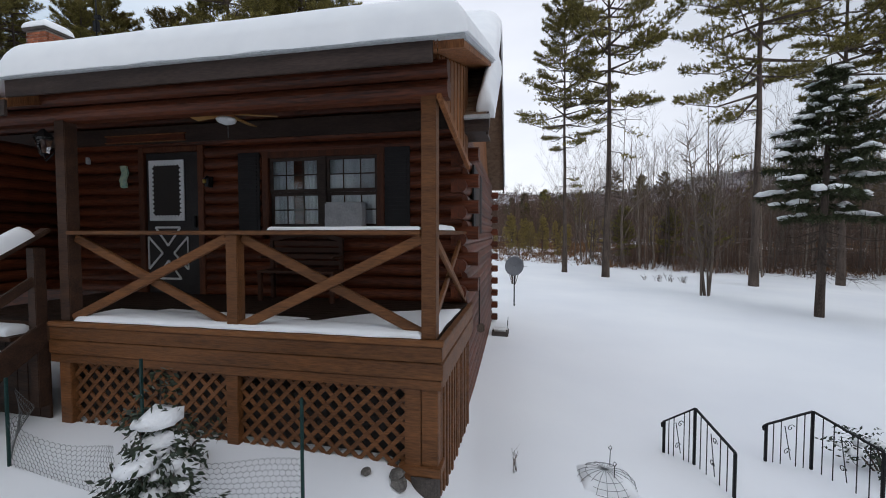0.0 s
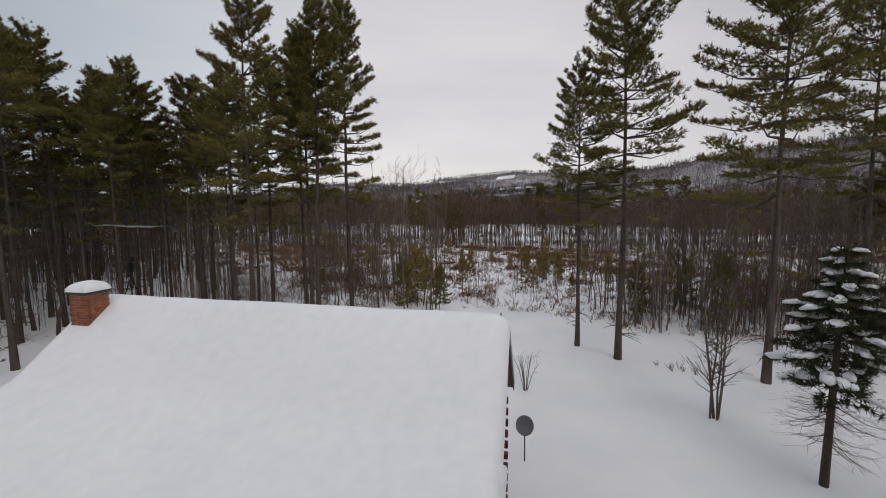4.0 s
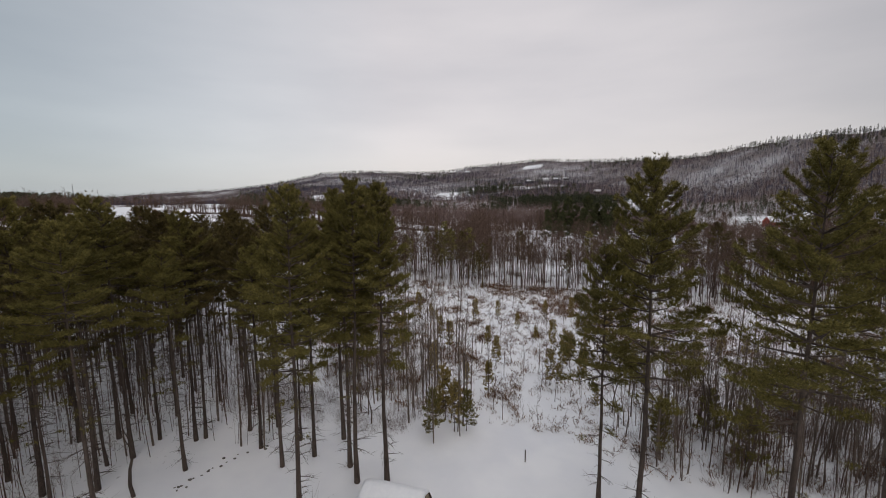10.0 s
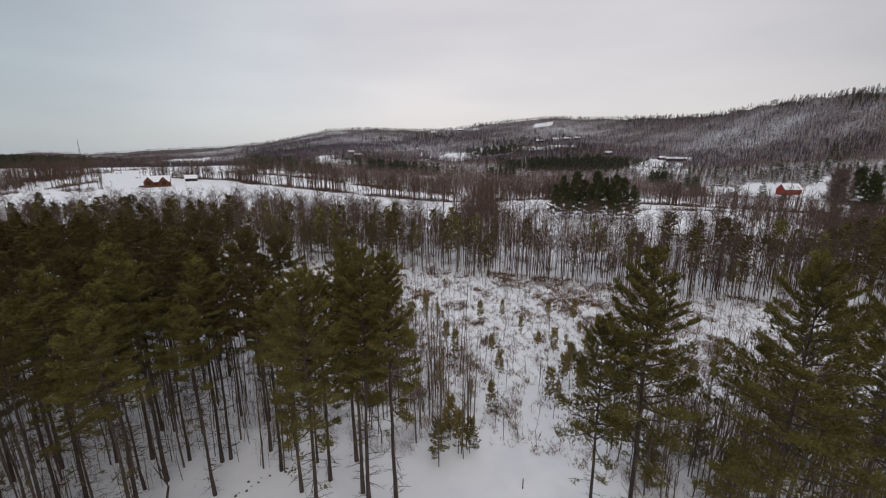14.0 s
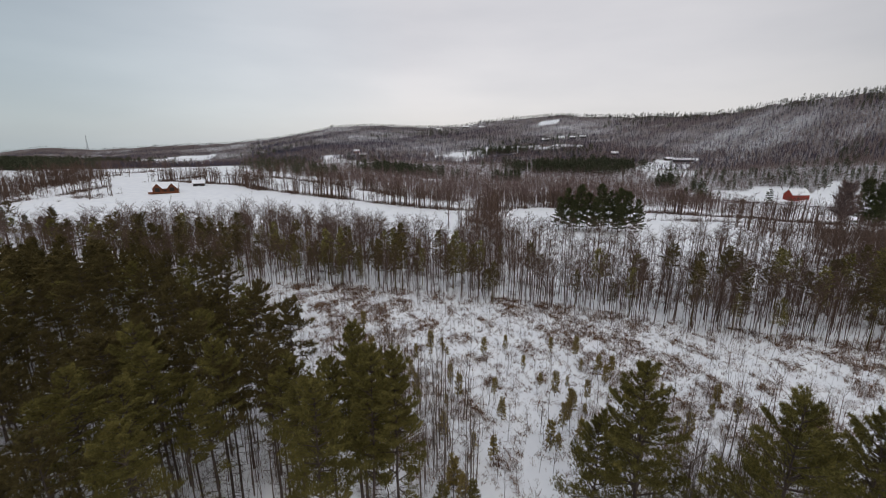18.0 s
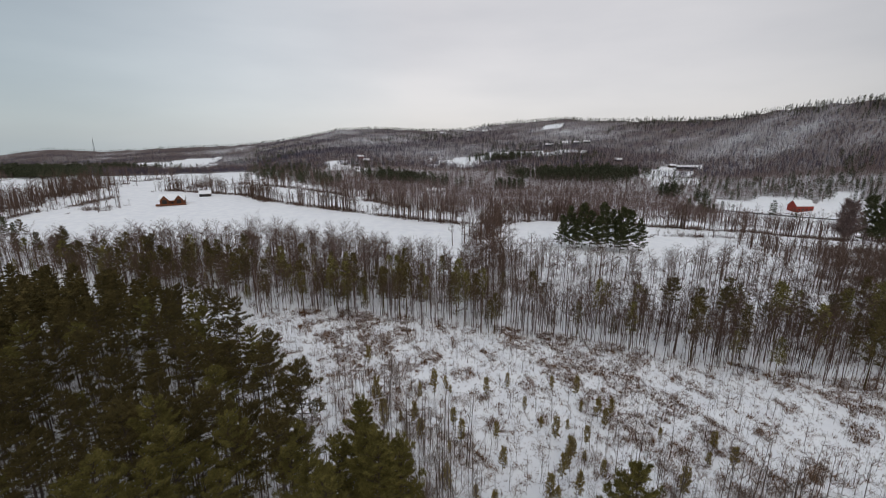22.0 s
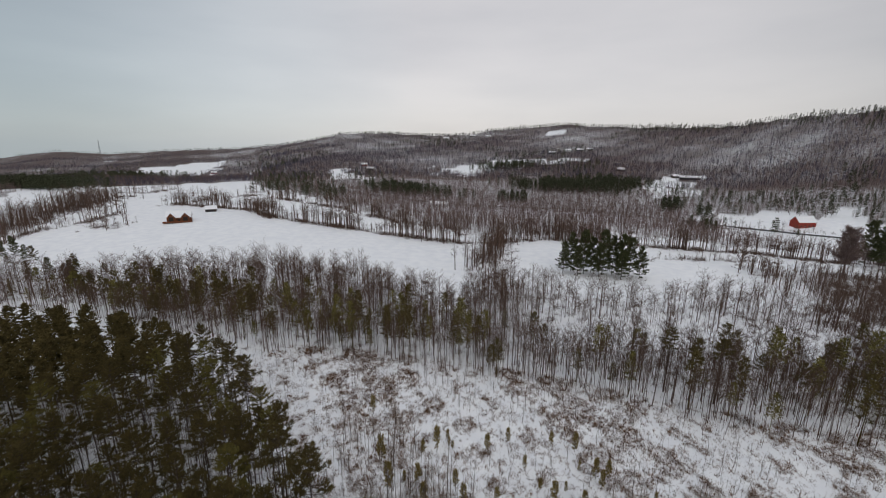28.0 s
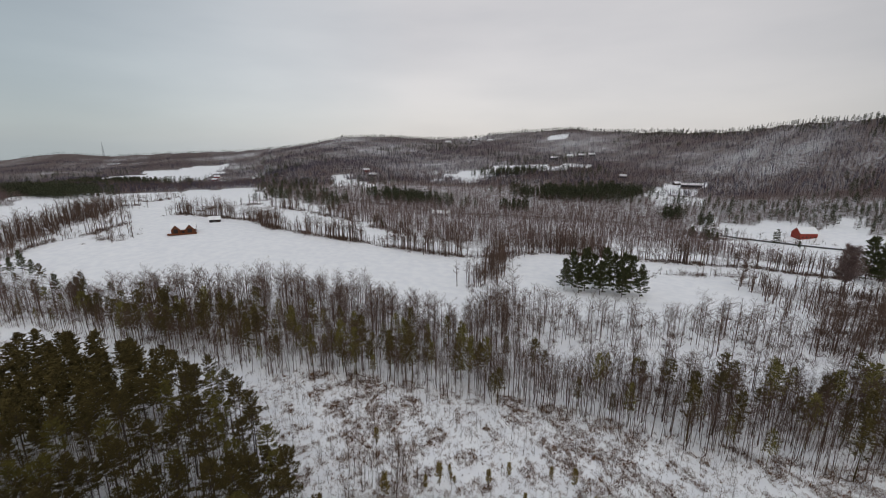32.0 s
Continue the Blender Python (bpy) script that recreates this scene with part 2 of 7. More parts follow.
SPRUCE = surf("spruce_needles", (0.026, 0.032, 0.016), (0.068, 0.076, 0.040), 1.0, 0.8, 0.0, per="island", spread=0.4, spec=0.08)
DRYWEED = surf("dry_weeds", (0.100, 0.050, 0.026), (0.235, 0.128, 0.062), 0.5, 0.95, 0.0, per="island", spread=0.4, spec=0.08)
RUSTLEAF = surf("rusty_leaves", (0.16, 0.075, 0.03), (0.34, 0.2, 0.09), 2.0, 0.9, 0.0, per="island", spread=0.4)
DARKLEAF = surf("rhododendron_leaf", (0.015, 0.024, 0.014), (0.04, 0.052, 0.03), 6.0, 0.4, 0.0, per="island", spread=0.4)
FANWOOD = surf("honey_oak", (0.3, 0.16, 0.05), (0.5, 0.3, 0.11), 3.0, 0.45, 0.1, (0.5, 4, 4))
SHEDTAN = surf("tan_siding", (0.17, 0.14, 0.085), (0.24, 0.205, 0.13), 3.0, 0.75, 0.25, (3, 3, 0.6))
SHEDTRIM = surf("brown_trim", (0.04, 0.025, 0.015), (0.08, 0.05, 0.032), 5.0, 0.7, 0.2)
REDWOOD = surf("barn_red", (0.22, 0.03, 0.02), (0.36, 0.06, 0.04), 0.6, 0.8, 0.2)
LODGEWOOD = surf("amber_log", (0.09, 0.028, 0.012), (0.2, 0.068, 0.026), 0.6, 0.7, 0.2)
ROADGREY = surf("wet_asphalt", (0.035, 0.035, 0.038), (0.075, 0.075, 0.08), 0.8, 0.7, 0.2)


def ground_material():
    """Snow everywhere; under the woods litter, weeds and brush break through it."""
    m = bpy.data.materials.new("snowy_ground")
    m.use_nodes = True
    n, l = m.node_tree.nodes, m.node_tree.links
    b = n["Principled BSDF"]
    b.inputs["Roughness"].default_value = 0.78
    b.inputs["Specular IOR Level"].default_value = 0.05
    co = n.new("ShaderNodeTexCoord")
    wide, soft, fine, grit = (n.new("ShaderNodeTexNoise") for _ in range(4))
    for node, s, d in ((wide, 0.012, 3), (soft, 0.22, 3), (fine, 2.6, 6), (grit, 14.0, 4)):
        node.inputs["Scale"].default_value, node.inputs["Detail"].default_value = s, d
        l.new(co.outputs["Object"], node.inputs["Vector"])
    snow = n.new("ShaderNodeValToRGB")
    snow.color_ramp.elements[0].position, snow.color_ramp.elements[0].color = 0.35, (0.82, 0.83, 0.855, 1)
    snow.color_ramp.elements[1].position, snow.color_ramp.elements[1].color = 0.65, (0.89, 0.895, 0.905, 1)
    l.new(soft.outputs["Fac"], snow.inputs["Fac"])
    litter = n.new("ShaderNodeValToRGB")
    litter.color_ramp.elements[0].position, litter.color_ramp.elements[0].color = 0.3, (0.052, 0.038, 0.036, 1)
    litter.color_ramp.elements[1].position, litter.color_ramp.elements[1].color = 0.7, (0.165, 0.118, 0.106, 1)
    l.new(grit.outputs["Fac"], litter.inputs["Fac"])
    cover = n.new("ShaderNodeAttribute")
    cover.attribute_name = "litter"
    add = n.new("ShaderNodeMath")
    add.operation = "ADD"
    l.new(cover.outputs["Fac"], add.inputs[0])
    l.new(fine.outputs["Fac"], add.inputs[1])
    edge = n.new("ShaderNodeMapRange")
    edge.inputs["From Min"].default_value, edge.inputs["From Max"].default_value = 1.0, 1.12
    tuft = n.new("ShaderNodeMath")
    tuft.operation = "MULTIPLY_ADD"
    tuft.inputs[1].default_value, tuft.inputs[2].default_value = 0.28, -0.14
    l.new(soft.outputs["Fac"], tuft.inputs[0])
    clump = n.new("ShaderNodeMath")
    clump.operation = "ADD"
    l.new(add.outputs[0], clump.inputs[0])
    l.new(tuft.outputs[0], clump.inputs[1])
    l.new(clump.outputs[0], edge.inputs["Value"])
    mix = n.new("ShaderNodeMixRGB")
    l.new(edge.outputs[0], mix.inputs["Fac"])
    l.new(snow.outputs["Color"], mix.inputs["Color1"])
    l.new(litter.outputs["Color"], mix.inputs["Color2"])
    l.new(mix.outputs["Color"], b.inputs["Base Color"])
    bp = n.new("ShaderNodeBump")
    bp.inputs["Strength"].default_value, bp.inputs["Distance"].default_value = 0.16, 0.05
    l.new(fine.outputs["Fac"], bp.inputs["Height"])
    l.new(bp.outputs[0], b.inputs["Normal"])
    return m


GROUND = ground_material()

# ---- mesh helpers ----
rng = np.random.default_rng(7)


def part(name, bm, material, parent=None, label=""):
    """Links a bmesh (or a mesh) as one object, under parent where one is given."""
    if isinstance(bm, bpy.types.Mesh):
        me = bm
    else:
        me = bpy.data.meshes.new(name)
        bm.to_mesh(me)
        bm.free()
    if material and not me.materials:
        me.materials.append(material)
    ob = new(name, me)
    if parent:
        ob.parent = parent
    if label:
        ob["label"] = label
    return ob


def thing(name, m, label, category, group="", kind=""):
    """An Empty at the base of a thing; its parts hang under it."""
    ob = new(name)
    ob.empty_display_size = 0.2
    ob.matrix_world = m
    return tagged(ob, label, category, group, kind)


def box(x0, x1, y0, y1, z0, z1, bevel=0.0, bm=None):
    own = bm is None
    bm = bm or bmesh.new()
    made = bmesh.ops.create_cube(bm, size=1.0)["verts"]
    bmesh.ops.transform(bm, verts=made, matrix=Matrix.LocRotScale(((x0 + x1) / 2, (y0 + y1) / 2, (z0 + z1) / 2), None, (abs(x1 - x0), abs(y1 - y0), abs(z1 - z0))))
    if bevel and own:
        bmesh.ops.bevel(bm, geom=bm.edges[:], offset=bevel, segments=2, affect="EDGES", clamp_overlap=True)
    return bm


def beam(a, b, w, h, bevel=0.008):
    """A squared timber from a to b; w across, h in the upright sense."""
    a, b = Vector(a), Vector(b)
    bm = box(-w / 2, w / 2, 0, (b - a).length, -h / 2, h / 2, bevel)
    d = (b - a).normalized()
    side = d.cross(Vector((0, 0, 1)))
    side = side.normalized() if side.length > 1e-4 else Vector((1, 0, 0))
    up = side.cross(d)
    turn = Matrix((side, d, up)).transposed().to_4x4()
    bmesh.ops.transform(bm, verts=bm.verts[:], matrix=Matrix.Translation(a) @ turn)
    return bm


def tube_arrays(points, radii, sides):
    """Verts and faces of a tapered tube along points."""
    pts = np.asarray(points, float)
    verts, faces = [], []
    ang = np.arange(sides) * 2 * np.pi / sides
    for i, p in enumerate(pts):
        d = pts[min(i + 1, len(pts) - 1)] - pts[max(i - 1, 0)]
        d = d / (np.linalg.norm(d) + 1e-9)
        ref = np.array([1.0, 0, 0]) if abs(d[0]) < 0.8 else np.array([0, 1.0, 0])
        u = np.cross(d, ref)
        u /= np.linalg.norm(u) + 1e-9
        v = np.cross(d, u)
        ring = p + radii[i] * (np.cos(ang)[:, None] * u + np.sin(ang)[:, None] * v)
        verts.extend(ring.tolist())
    for i in range(len(pts) - 1):
        for k in range(sides):
            a, b = i * sides + k, i * sides + (k + 1) % sides
            faces.append((a, b, b + sides, a + sides))
    faces.append(tuple(range(sides))[::-1])
    n = (len(pts) - 1) * sides
    faces.append(tuple(n + k for k in range(sides)))
    return verts, faces


class Heap:
    """Gathers verts and faces into one mesh."""

    def __init__(self):
        self.v, self.f = [], []

    def add(self, verts, faces):
        o = len(self.v)
        self.v.extend(verts)
        self.f.extend(tuple(i + o for i in f) for f in faces)
        return self

    def tube(self, points, radii, sides=6):
        return self.add(*tube_arrays(points, radii, sides))

    def mesh(self, name, material=None, smooth=False):
        me = bpy.data.meshes.new(name)
        me.from_pydata(self.v, [], self.f)
        me.update()
        if smooth:
            me.polygons.foreach_set("use_smooth", [True] * len(me.polygons))
        if material:
            me.materials.append(material)
        return me


def rod(points, r, sides=8, taper=1.0):
    n = len(points)
    return Heap().tube(points, [r * (1 + (taper - 1) * i / max(n - 1, 1)) for i in range(n)], sides).mesh("rod", smooth=True)


def soup(name, verts, faces_n, material):
    """One mesh of loose triangles, verts as (3 * faces, 3)."""
    verts = np.ascontiguousarray(verts, dtype=np.float32).reshape(-1, 3)
    count = len(verts) // 3
    me = bpy.data.meshes.new(name)
    me.vertices.add(len(verts))
    me.vertices.foreach_set("co", verts.ravel())
    me.loops.add(len(verts))
    me.loops.foreach_set("vertex_index", np.arange(len(verts), dtype=np.int32))
    me.polygons.add(count)
    me.polygons.foreach_set("loop_start", np.arange(0, len(verts), 3, dtype=np.int32))
    me.update(calc_edges=True)
    me.materials.append(material)
    return me


def scatter(template, places, scales, turns):
    """Copies of a triangle template (n, 3, 3) at places, scaled and turned about z, as one array."""
    c, s = np.cos(turns)[:, None, None], np.sin(turns)[:, None, None]
    t = template[None] * scales[:, None, None, None]
    x = t[..., 0] * c - t[..., 1] * s
    y = t[..., 0] * s + t[..., 1] * c
    return (np.stack([x, y, t[..., 2]], -1) + places[:, None, None, :]).reshape(-1, 3)


# ---- the lie of the land ----


def smooth(t):
    t = np.clip(t, 0, 1)
    return t * t * (3 - 2 * t)


# skyline: bearing from north in degrees, slope up from the high viewpoint, distance of the crest
SKY = np.array([(-75, -0.02, 3000), (-61, -0.022, 3000), (-57, -0.0106, 2900), (-53, -0.0165, 2700), (-47.7, -0.0106, 2500), (-40.7, -0.0057, 2200), (-35.6, 0.002, 2000), (-31.4, 0.0149, 1800), (-27.9, 0.028, 1700), (-23, 0.031, 1600), (-16.8, 0.0262, 1500), (-11.5, 0.0281, 1450), (-8.5, 0.0371, 1400), (-4.1, 0.0447, 1380), (1.5, 0.05, 1350), (6.9, 0.0447, 1300), (16.5, 0.0423, 1200), (19.2, 0.0435, 1150), (23.9, 0.0563, 1050), (28.8, 0.0628, 960), (36, 0.064, 900), (60, 0.05, 900)])


def crest(az):
    """Distance and height of the skyline's ground at a bearing."""
    far = np.interp(az, SKY[:, 0], SKY[:, 2])
    return far, 71.0 + far * np.interp(az, SKY[:, 0], SKY[:, 1]) - 11.0


def ground_z(x, y):
    x, y = np.asarray(x, float), np.asarray(y, float)
    r, az = np.hypot(x, y), np.degrees(np.arctan2(x, y))
    near = 0.25 - 0.03 * np.clip(x, -40, 25) * smooth((150 - r) / 90) + 0.05 * np.sin(x * 0.35 + 1.3) * np.sin(y * 0.29)
    # the terrace in front of the cabin drops to the side lawn
    near = near + 0.44 * smooth((0.05 - x) / 1.0) * smooth((9 - y) / 5.0) * smooth((x + 22) / 10)
    near = near - 0.22 * smooth((x - 0.5) / 2.0) * smooth((14 - y) / 8) * smooth((9 - x) / 5)
    wild = smooth((y - 42) / 20) * smooth((115 - y) / 20)
    near = near + 0.25 * wild * np.sin(x * 0.21) * np.sin(y * 0.17 + 0.5)
    mid = 9.0 * smooth((-x - 30) / 210) * smooth((y - 110) / 140) + 6.0 * smooth((r - 360) / 260) * smooth((-az - 30) / 12)
    mid = mid - 9.0 * smooth((x - 10) / 170) * smooth((y - 170) / 220)
    far, top = crest(az)
    low = near + mid
    dip = -22.0 * smooth((-az - 33) / 8) * smooth((r - 620) / 450)
    start = np.where(az < -38, 1100.0, 480.0)
    rise = np.clip((r - start) / (far - start), 0, 1)
    up = rise**1.25 * (1 + 0.0 * r)
    z = low + dip * (1 - up) + (top - low) * up
    z = z + 5.0 * smooth((r - 500) / 300) * np.sin(x * 0.013 + 1) * np.sin(y * 0.011) * (1 - up**6)
    return z - np.clip(r - far, 0, None) * 0.12


def gz(x, y):
    return float(ground_z(x, y))


# bearings and distances of what stays open: fields, clearings, the lawn
CAB = (-0.478, 3.762, -5.0)


def seg_side(x, y, pts):
    """How far north of a polyline (given west to east) a place lies."""
    p = np.array(pts, float)
    return y - np.interp(x, p[:, 0], p[:, 1])


FIELD_S = [(-420, 96), (-330, 100), (-253, 112), (-223, 122), (-198, 132), (-168, 147), (-142, 160), (-112, 166), (-81, 168), (-56, 158), (-36, 152), (-25, 170)]
FIELD_N = [(-430, 300), (-330, 350), (-272, 305), (-230, 283), (-147, 262), (-79, 248), (-25, 238)]
STRIP_N = [(-420, 420), (-330, 420), (-230, 372), (-147, 325), (-79, 292), (-25, 268), (60, 262)]


def openness(x, y):
    """1 where fields, lawns and clearings lie, 0 under the woods."""
    x, y = np.asarray(x, float), np.asarray(y, float)
    wob = smooth((np.hypot(x, y) - 300) / 200)
    x, y = x + wob * 14 * (np.sin(y * 0.043) + np.sin(y * 0.11 + x * 0.05)), y + wob * 14 * (np.sin(x * 0.037 + 1) + np.sin(x * 0.1 + 2))
    r, az = np.hypot(x, y), np.degrees(np.arctan2(x, y))
    field = (seg_side(x, y, FIELD_S) > 0) & (seg_side(x, y, STRIP_N) < 0) & (x < -20) & (x > -520)
    field |= (az < -38) & (r > 330) & (r < 640) & (seg_side(x, y, FIELD_N) > 0)
    field |= (x > -22) & (x < 100) & (y > 180) & (y < 286) & (seg_side(x, y, [(-20, 190), (3, 182), (40, 182), (66, 192), (100, 200)]) > 0)
    field |= (x > 40) & (x < 190) & (y > 262) & (y < 330)
    field |= (az > 19) & (az < 34) & (r > 395) & (r < 540)
    field |= (az > 12.3) & (az < 15.6) & (r > 585 + 14 * np.abs(az - 14)) & (r < 712)
    field |= (az > -15.5) & (az < 3.5) & (r > np.interp(az, [-15.5, -5.8, 3.5], [700, 725, 800])) & (r < np.interp(az, [-15.5, -8, 3.5], [755, 806, 832]))
    low = np.interp(az, [-55, -51.6, -47.4, -44, -42], [1170, 1069, 1081, 1200, 1530])
    field |= (az < -42) & (az > -55) & (r > low) & (r < np.interp(az, [-55, -51, -42], [1200, 1364, 1590]))
    field |= (az > -53.6) & (az < -52.4) & (r > 1950) & (r < 2030)
    field |= (r > 1180) & (r < 1230) & (az > -1) & (az < 2)
    field |= (az > -29) & (az < -26) & (r > 620) & (r < 740)
    return field


# ---- ground ----
def glade(x, y):
    """The open snow behind the front row of pines."""
    mid = np.interp(x, [-14, 10, 45, 75, 115], [132, 136, 146, 140, 160])
    half = np.interp(x, [-14, 4, 60, 115], [2, 8, 8, 6])
    return (np.abs(y - mid) < half) & (x > -12) & (x < 118)



def build_ground():
    rs = np.concatenate([[0.0], np.geomspace(1.0, 14.0, 40), np.geomspace(14.6, 140.0, 70), np.geomspace(145.0, 4700.0, 90)])
    az = np.radians(np.concatenate([np.arange(-76, 48, 0.45), np.arange(48, 284, 4.0)]))
    rr, aa = np.meshgrid(rs[1:], az, indexing="ij")
    x, y = np.concatenate([[0], (rr * np.sin(aa)).ravel()]), np.concatenate([[0], (rr * np.cos(aa)).ravel()])
    z = ground_z(x, y)
    na, nr = len(az), len(rs) - 1
    faces = [(0, 1 + (k + 1) % na, 1 + k) for k in range(na)]
    for i in range(nr - 1):
        o = 1 + i * na
        for k in range(na):
            j = (k + 1) % na
            faces.append((o + k, o + j, o + na + j, o + na + k))
    me = bpy.data.meshes.new("ground")
    me.from_pydata(np.stack([x, y, z], -1).tolist(), [], faces)
    me.polygons.foreach_set("use_smooth", [True] * len(me.polygons))
    r = np.hypot(x, y)
    # how much litter and brush shows: none on lawn and fields, some in the rough, most in the woods
    cover = np.where(openness(x, y), 0.16, 0.54)
    meadow = smooth((y - 34) / 8) * smooth((104 - y) / 6) * smooth((r - 34) / 5)
    cover = np.where(r < 160, 0.2 + 0.07 * meadow, cover)
    cover = np.where((y > 98) & (r < 260) & ~openness(x, y), 0.33, cover)
    cover = np.where((x < -30) & (y > 24) & (y < 84) & (r < 170), 0.33, cover)
    cover = np.where((x > 14) & (y > 36) & (y < 58) & (r < 80), 0.32, cover)
    cover = np.where(glade(x, y), 0.2, cover)
    cover = np.where((r > 420) & ~openness(x, y), 0.60, cover)
    slope = 0.672 + 0.06 * smooth((-38 - np.degrees(np.arctan2(x, y))) / 12) + 0.07 * np.sin(x * 0.012 + 1.0) * np.sin(y * 0.010) + 0.05 * np.sin(x * 0.045) * np.sin(y * 0.05)
    cover = np.where((r > 640) & ~openness(x, y), slope, cover)
    att = me.attributes.new("litter", "FLOAT", "POINT")
    att.data.foreach_set("value", cover.astype(np.float32))
    me.materials.append(GROUND)
    return tagged(new("ground", me), "deep fresh snow over lawn, meadow, fields and wooded hills", "ground", kind="structure")


build_ground()


# ---- trees ----
def needle_tuft(c, d, size, count, r):
    """Long needles bursting from c, mostly along d: triangles (count, 3, 3)."""
    out = r.normal(size=(count, 3)) * 0.75 + d * 0.9 + (0, 0, 0.25)
    out /= np.linalg.norm(out, axis=1)[:, None]
    side = np.cross(out, r.normal(size=(count, 3)))
    side /= np.linalg.norm(side, axis=1)[:, None] + 1e-9
    tip = c + out * size * r.uniform(0.7, 1.25, (count, 1))
    w = size * 0.085
    return np.stack([c + side * w - out * size * 0.15, tip, c - side * w - out * size * 0.15], 1)


def pine_meshes(seed, height, bare, spread, per_limb, needles, tuft=0.36, whorl=0.8, mat=None, lean=0.012, stubs=(0, 3)):
    """White pine: a trunk with dead stubs and whorled limbs, and a crown of needle tufts in flat plumes."""
    r = np.random.default_rng(seed)
    wood, crown = Heap(), []
    n = 9
    wob = r.normal(size=(n, 2)).cumsum(0) * height * 0.0022
    hs = np.linspace(0, height, n)
    tilt = r.normal(size=2) * lean * height
    path = np.stack([wob[:, 0] + tilt[0] * hs / height, wob[:, 1] + tilt[1] * hs / height, hs], 1)
    path[:, :2] -= path[0, :2]
    base = height * 0.0078
    rad = base * np.clip(1.02 - hs / height, 0.04, 1) ** 0.85
    rad[0] *= 1.35
    wood.tube([(path[0] - (0, 0, 0.5)).tolist()] + path.tolist(), [rad[0]] + rad.tolist(), 9)

    def on(h):
        return np.array([np.interp(h, hs, path[:, 0]), np.interp(h, hs, path[:, 1]), h])

    h = 1.8
    while h < height * bare:  # dead stubs below the crown, longer towards it
        for _ in range(r.integers(stubs[0], stubs[1])):
            a, ln = r.uniform(0, 6.283), r.uniform(0.5, 1.6) + 1.5 * h / height
            p = on(h)
            d = np.array([math.cos(a), math.sin(a), r.uniform(-0.25, 0.15)])
            mid = p + d * ln * 0.5 + (0, 0, -0.05)
            wood.tube([p, mid, p + d * ln + (0, 0, -0.18 * ln)], [0.035, 0.022, 0.008], 3)
            for _ in range(3 if stubs[1] < 4 else 5):
                q = p + d * ln * r.uniform(0.4, 0.95)
                wood.tube([q, q + r.normal(size=3) * (0.4, 0.4, 0.18)], [0.012, 0.004], 3)
            if h > height * bare * 0.6 and r.random() < 0.3:  # a few living tips below the crown proper
                for _ in range(max(3, int(per_limb * 0.14))):
                    t = r.uniform(0.6, 1.0)
                    c = p + d * ln * t + r.normal(size=3) * (0.25, 0.25, 0.06) + (0, 0, -0.12 * ln * t)
                    crown.append(needle_tuft(c, d, tuft * r.uniform(0.7, 1.1), needles, r))
        h += r.uniform(0.5, 1.1)
    h = height * bare
    while h < height - 0.25:
        f = (h - height * bare) / (height * (1 - bare))
        reach = spread * (1.0 - f) ** 0.62 * (0.72 + 0.28 * min(1, f * 5.0)) + 0.35
        count = int(r.integers(4, 6))
        a0 = r.uniform(0, 6.283)
        for k in range(count + (1 if f > 0.5 else 0)):
            if r.random() < (0.5 if f < 0.12 else (0.25 if f < 0.24 else 0.07)):
                continue
            a = a0 + k * 6.283 / count + r.normal() * 0.3
            ln = reach * r.uniform(0.6, 1.2)
            rise = -0.05 + 0.95 * f**1.35 + r.normal() * 0.1
            d = np.array([math.cos(a), math.sin(a), rise])
            d = d / math.sqrt(1 + 0.6 * rise * rise)
            p = on(h)
            bow = 0.10 + 0.12 * f
            pts = [p, p + d * ln * 0.5 + (0, 0, -0.06 * ln * (1 - f)), p + d * ln + (0, 0, bow * ln)]
            wood.tube(pts, [0.028 + 0.016 * ln, 0.018 + 0.006 * ln, 0.008], 3)
            side = np.array([-d[1], d[0], 0.0])
            for _ in range(max(int(per_limb * 0.3), int(per_limb * ln / spread * 1.3))):
                t = r.uniform(0.16, 1.0) ** 0.62
                q = p + d * ln * t + (0, 0, bow * ln * t * t)
                off = r.normal() * 0.2 * ln * (0.4 + 0.65 * (1 - t))
                c = q + side * off + (0, 0, abs(r.normal()) * 0.13 + 0.02)
                away = d * 0.6 + side * (0.6 if off > 0 else -0.6) + (0, 0, 0.45)
                crown.append(needle_tuft(c, away / np.linalg.norm(away), tuft * r.uniform(0.75, 1.25), needles, r))
        h += whorl * r.uniform(0.7, 1.25) * (1 - 0.35 * f)
    top = on(height)
    for _ in range(8):
        crown.append(needle_tuft(top + r.normal(size=3) * (0.2, 0.2, 0.35), np.array([0, 0, 1.0]), tuft, needles, r))
    tris = np.concatenate(crown)
    return wood.mesh("trunk", BARK), soup("crown", tris, 0, mat or NEEDLE), tris


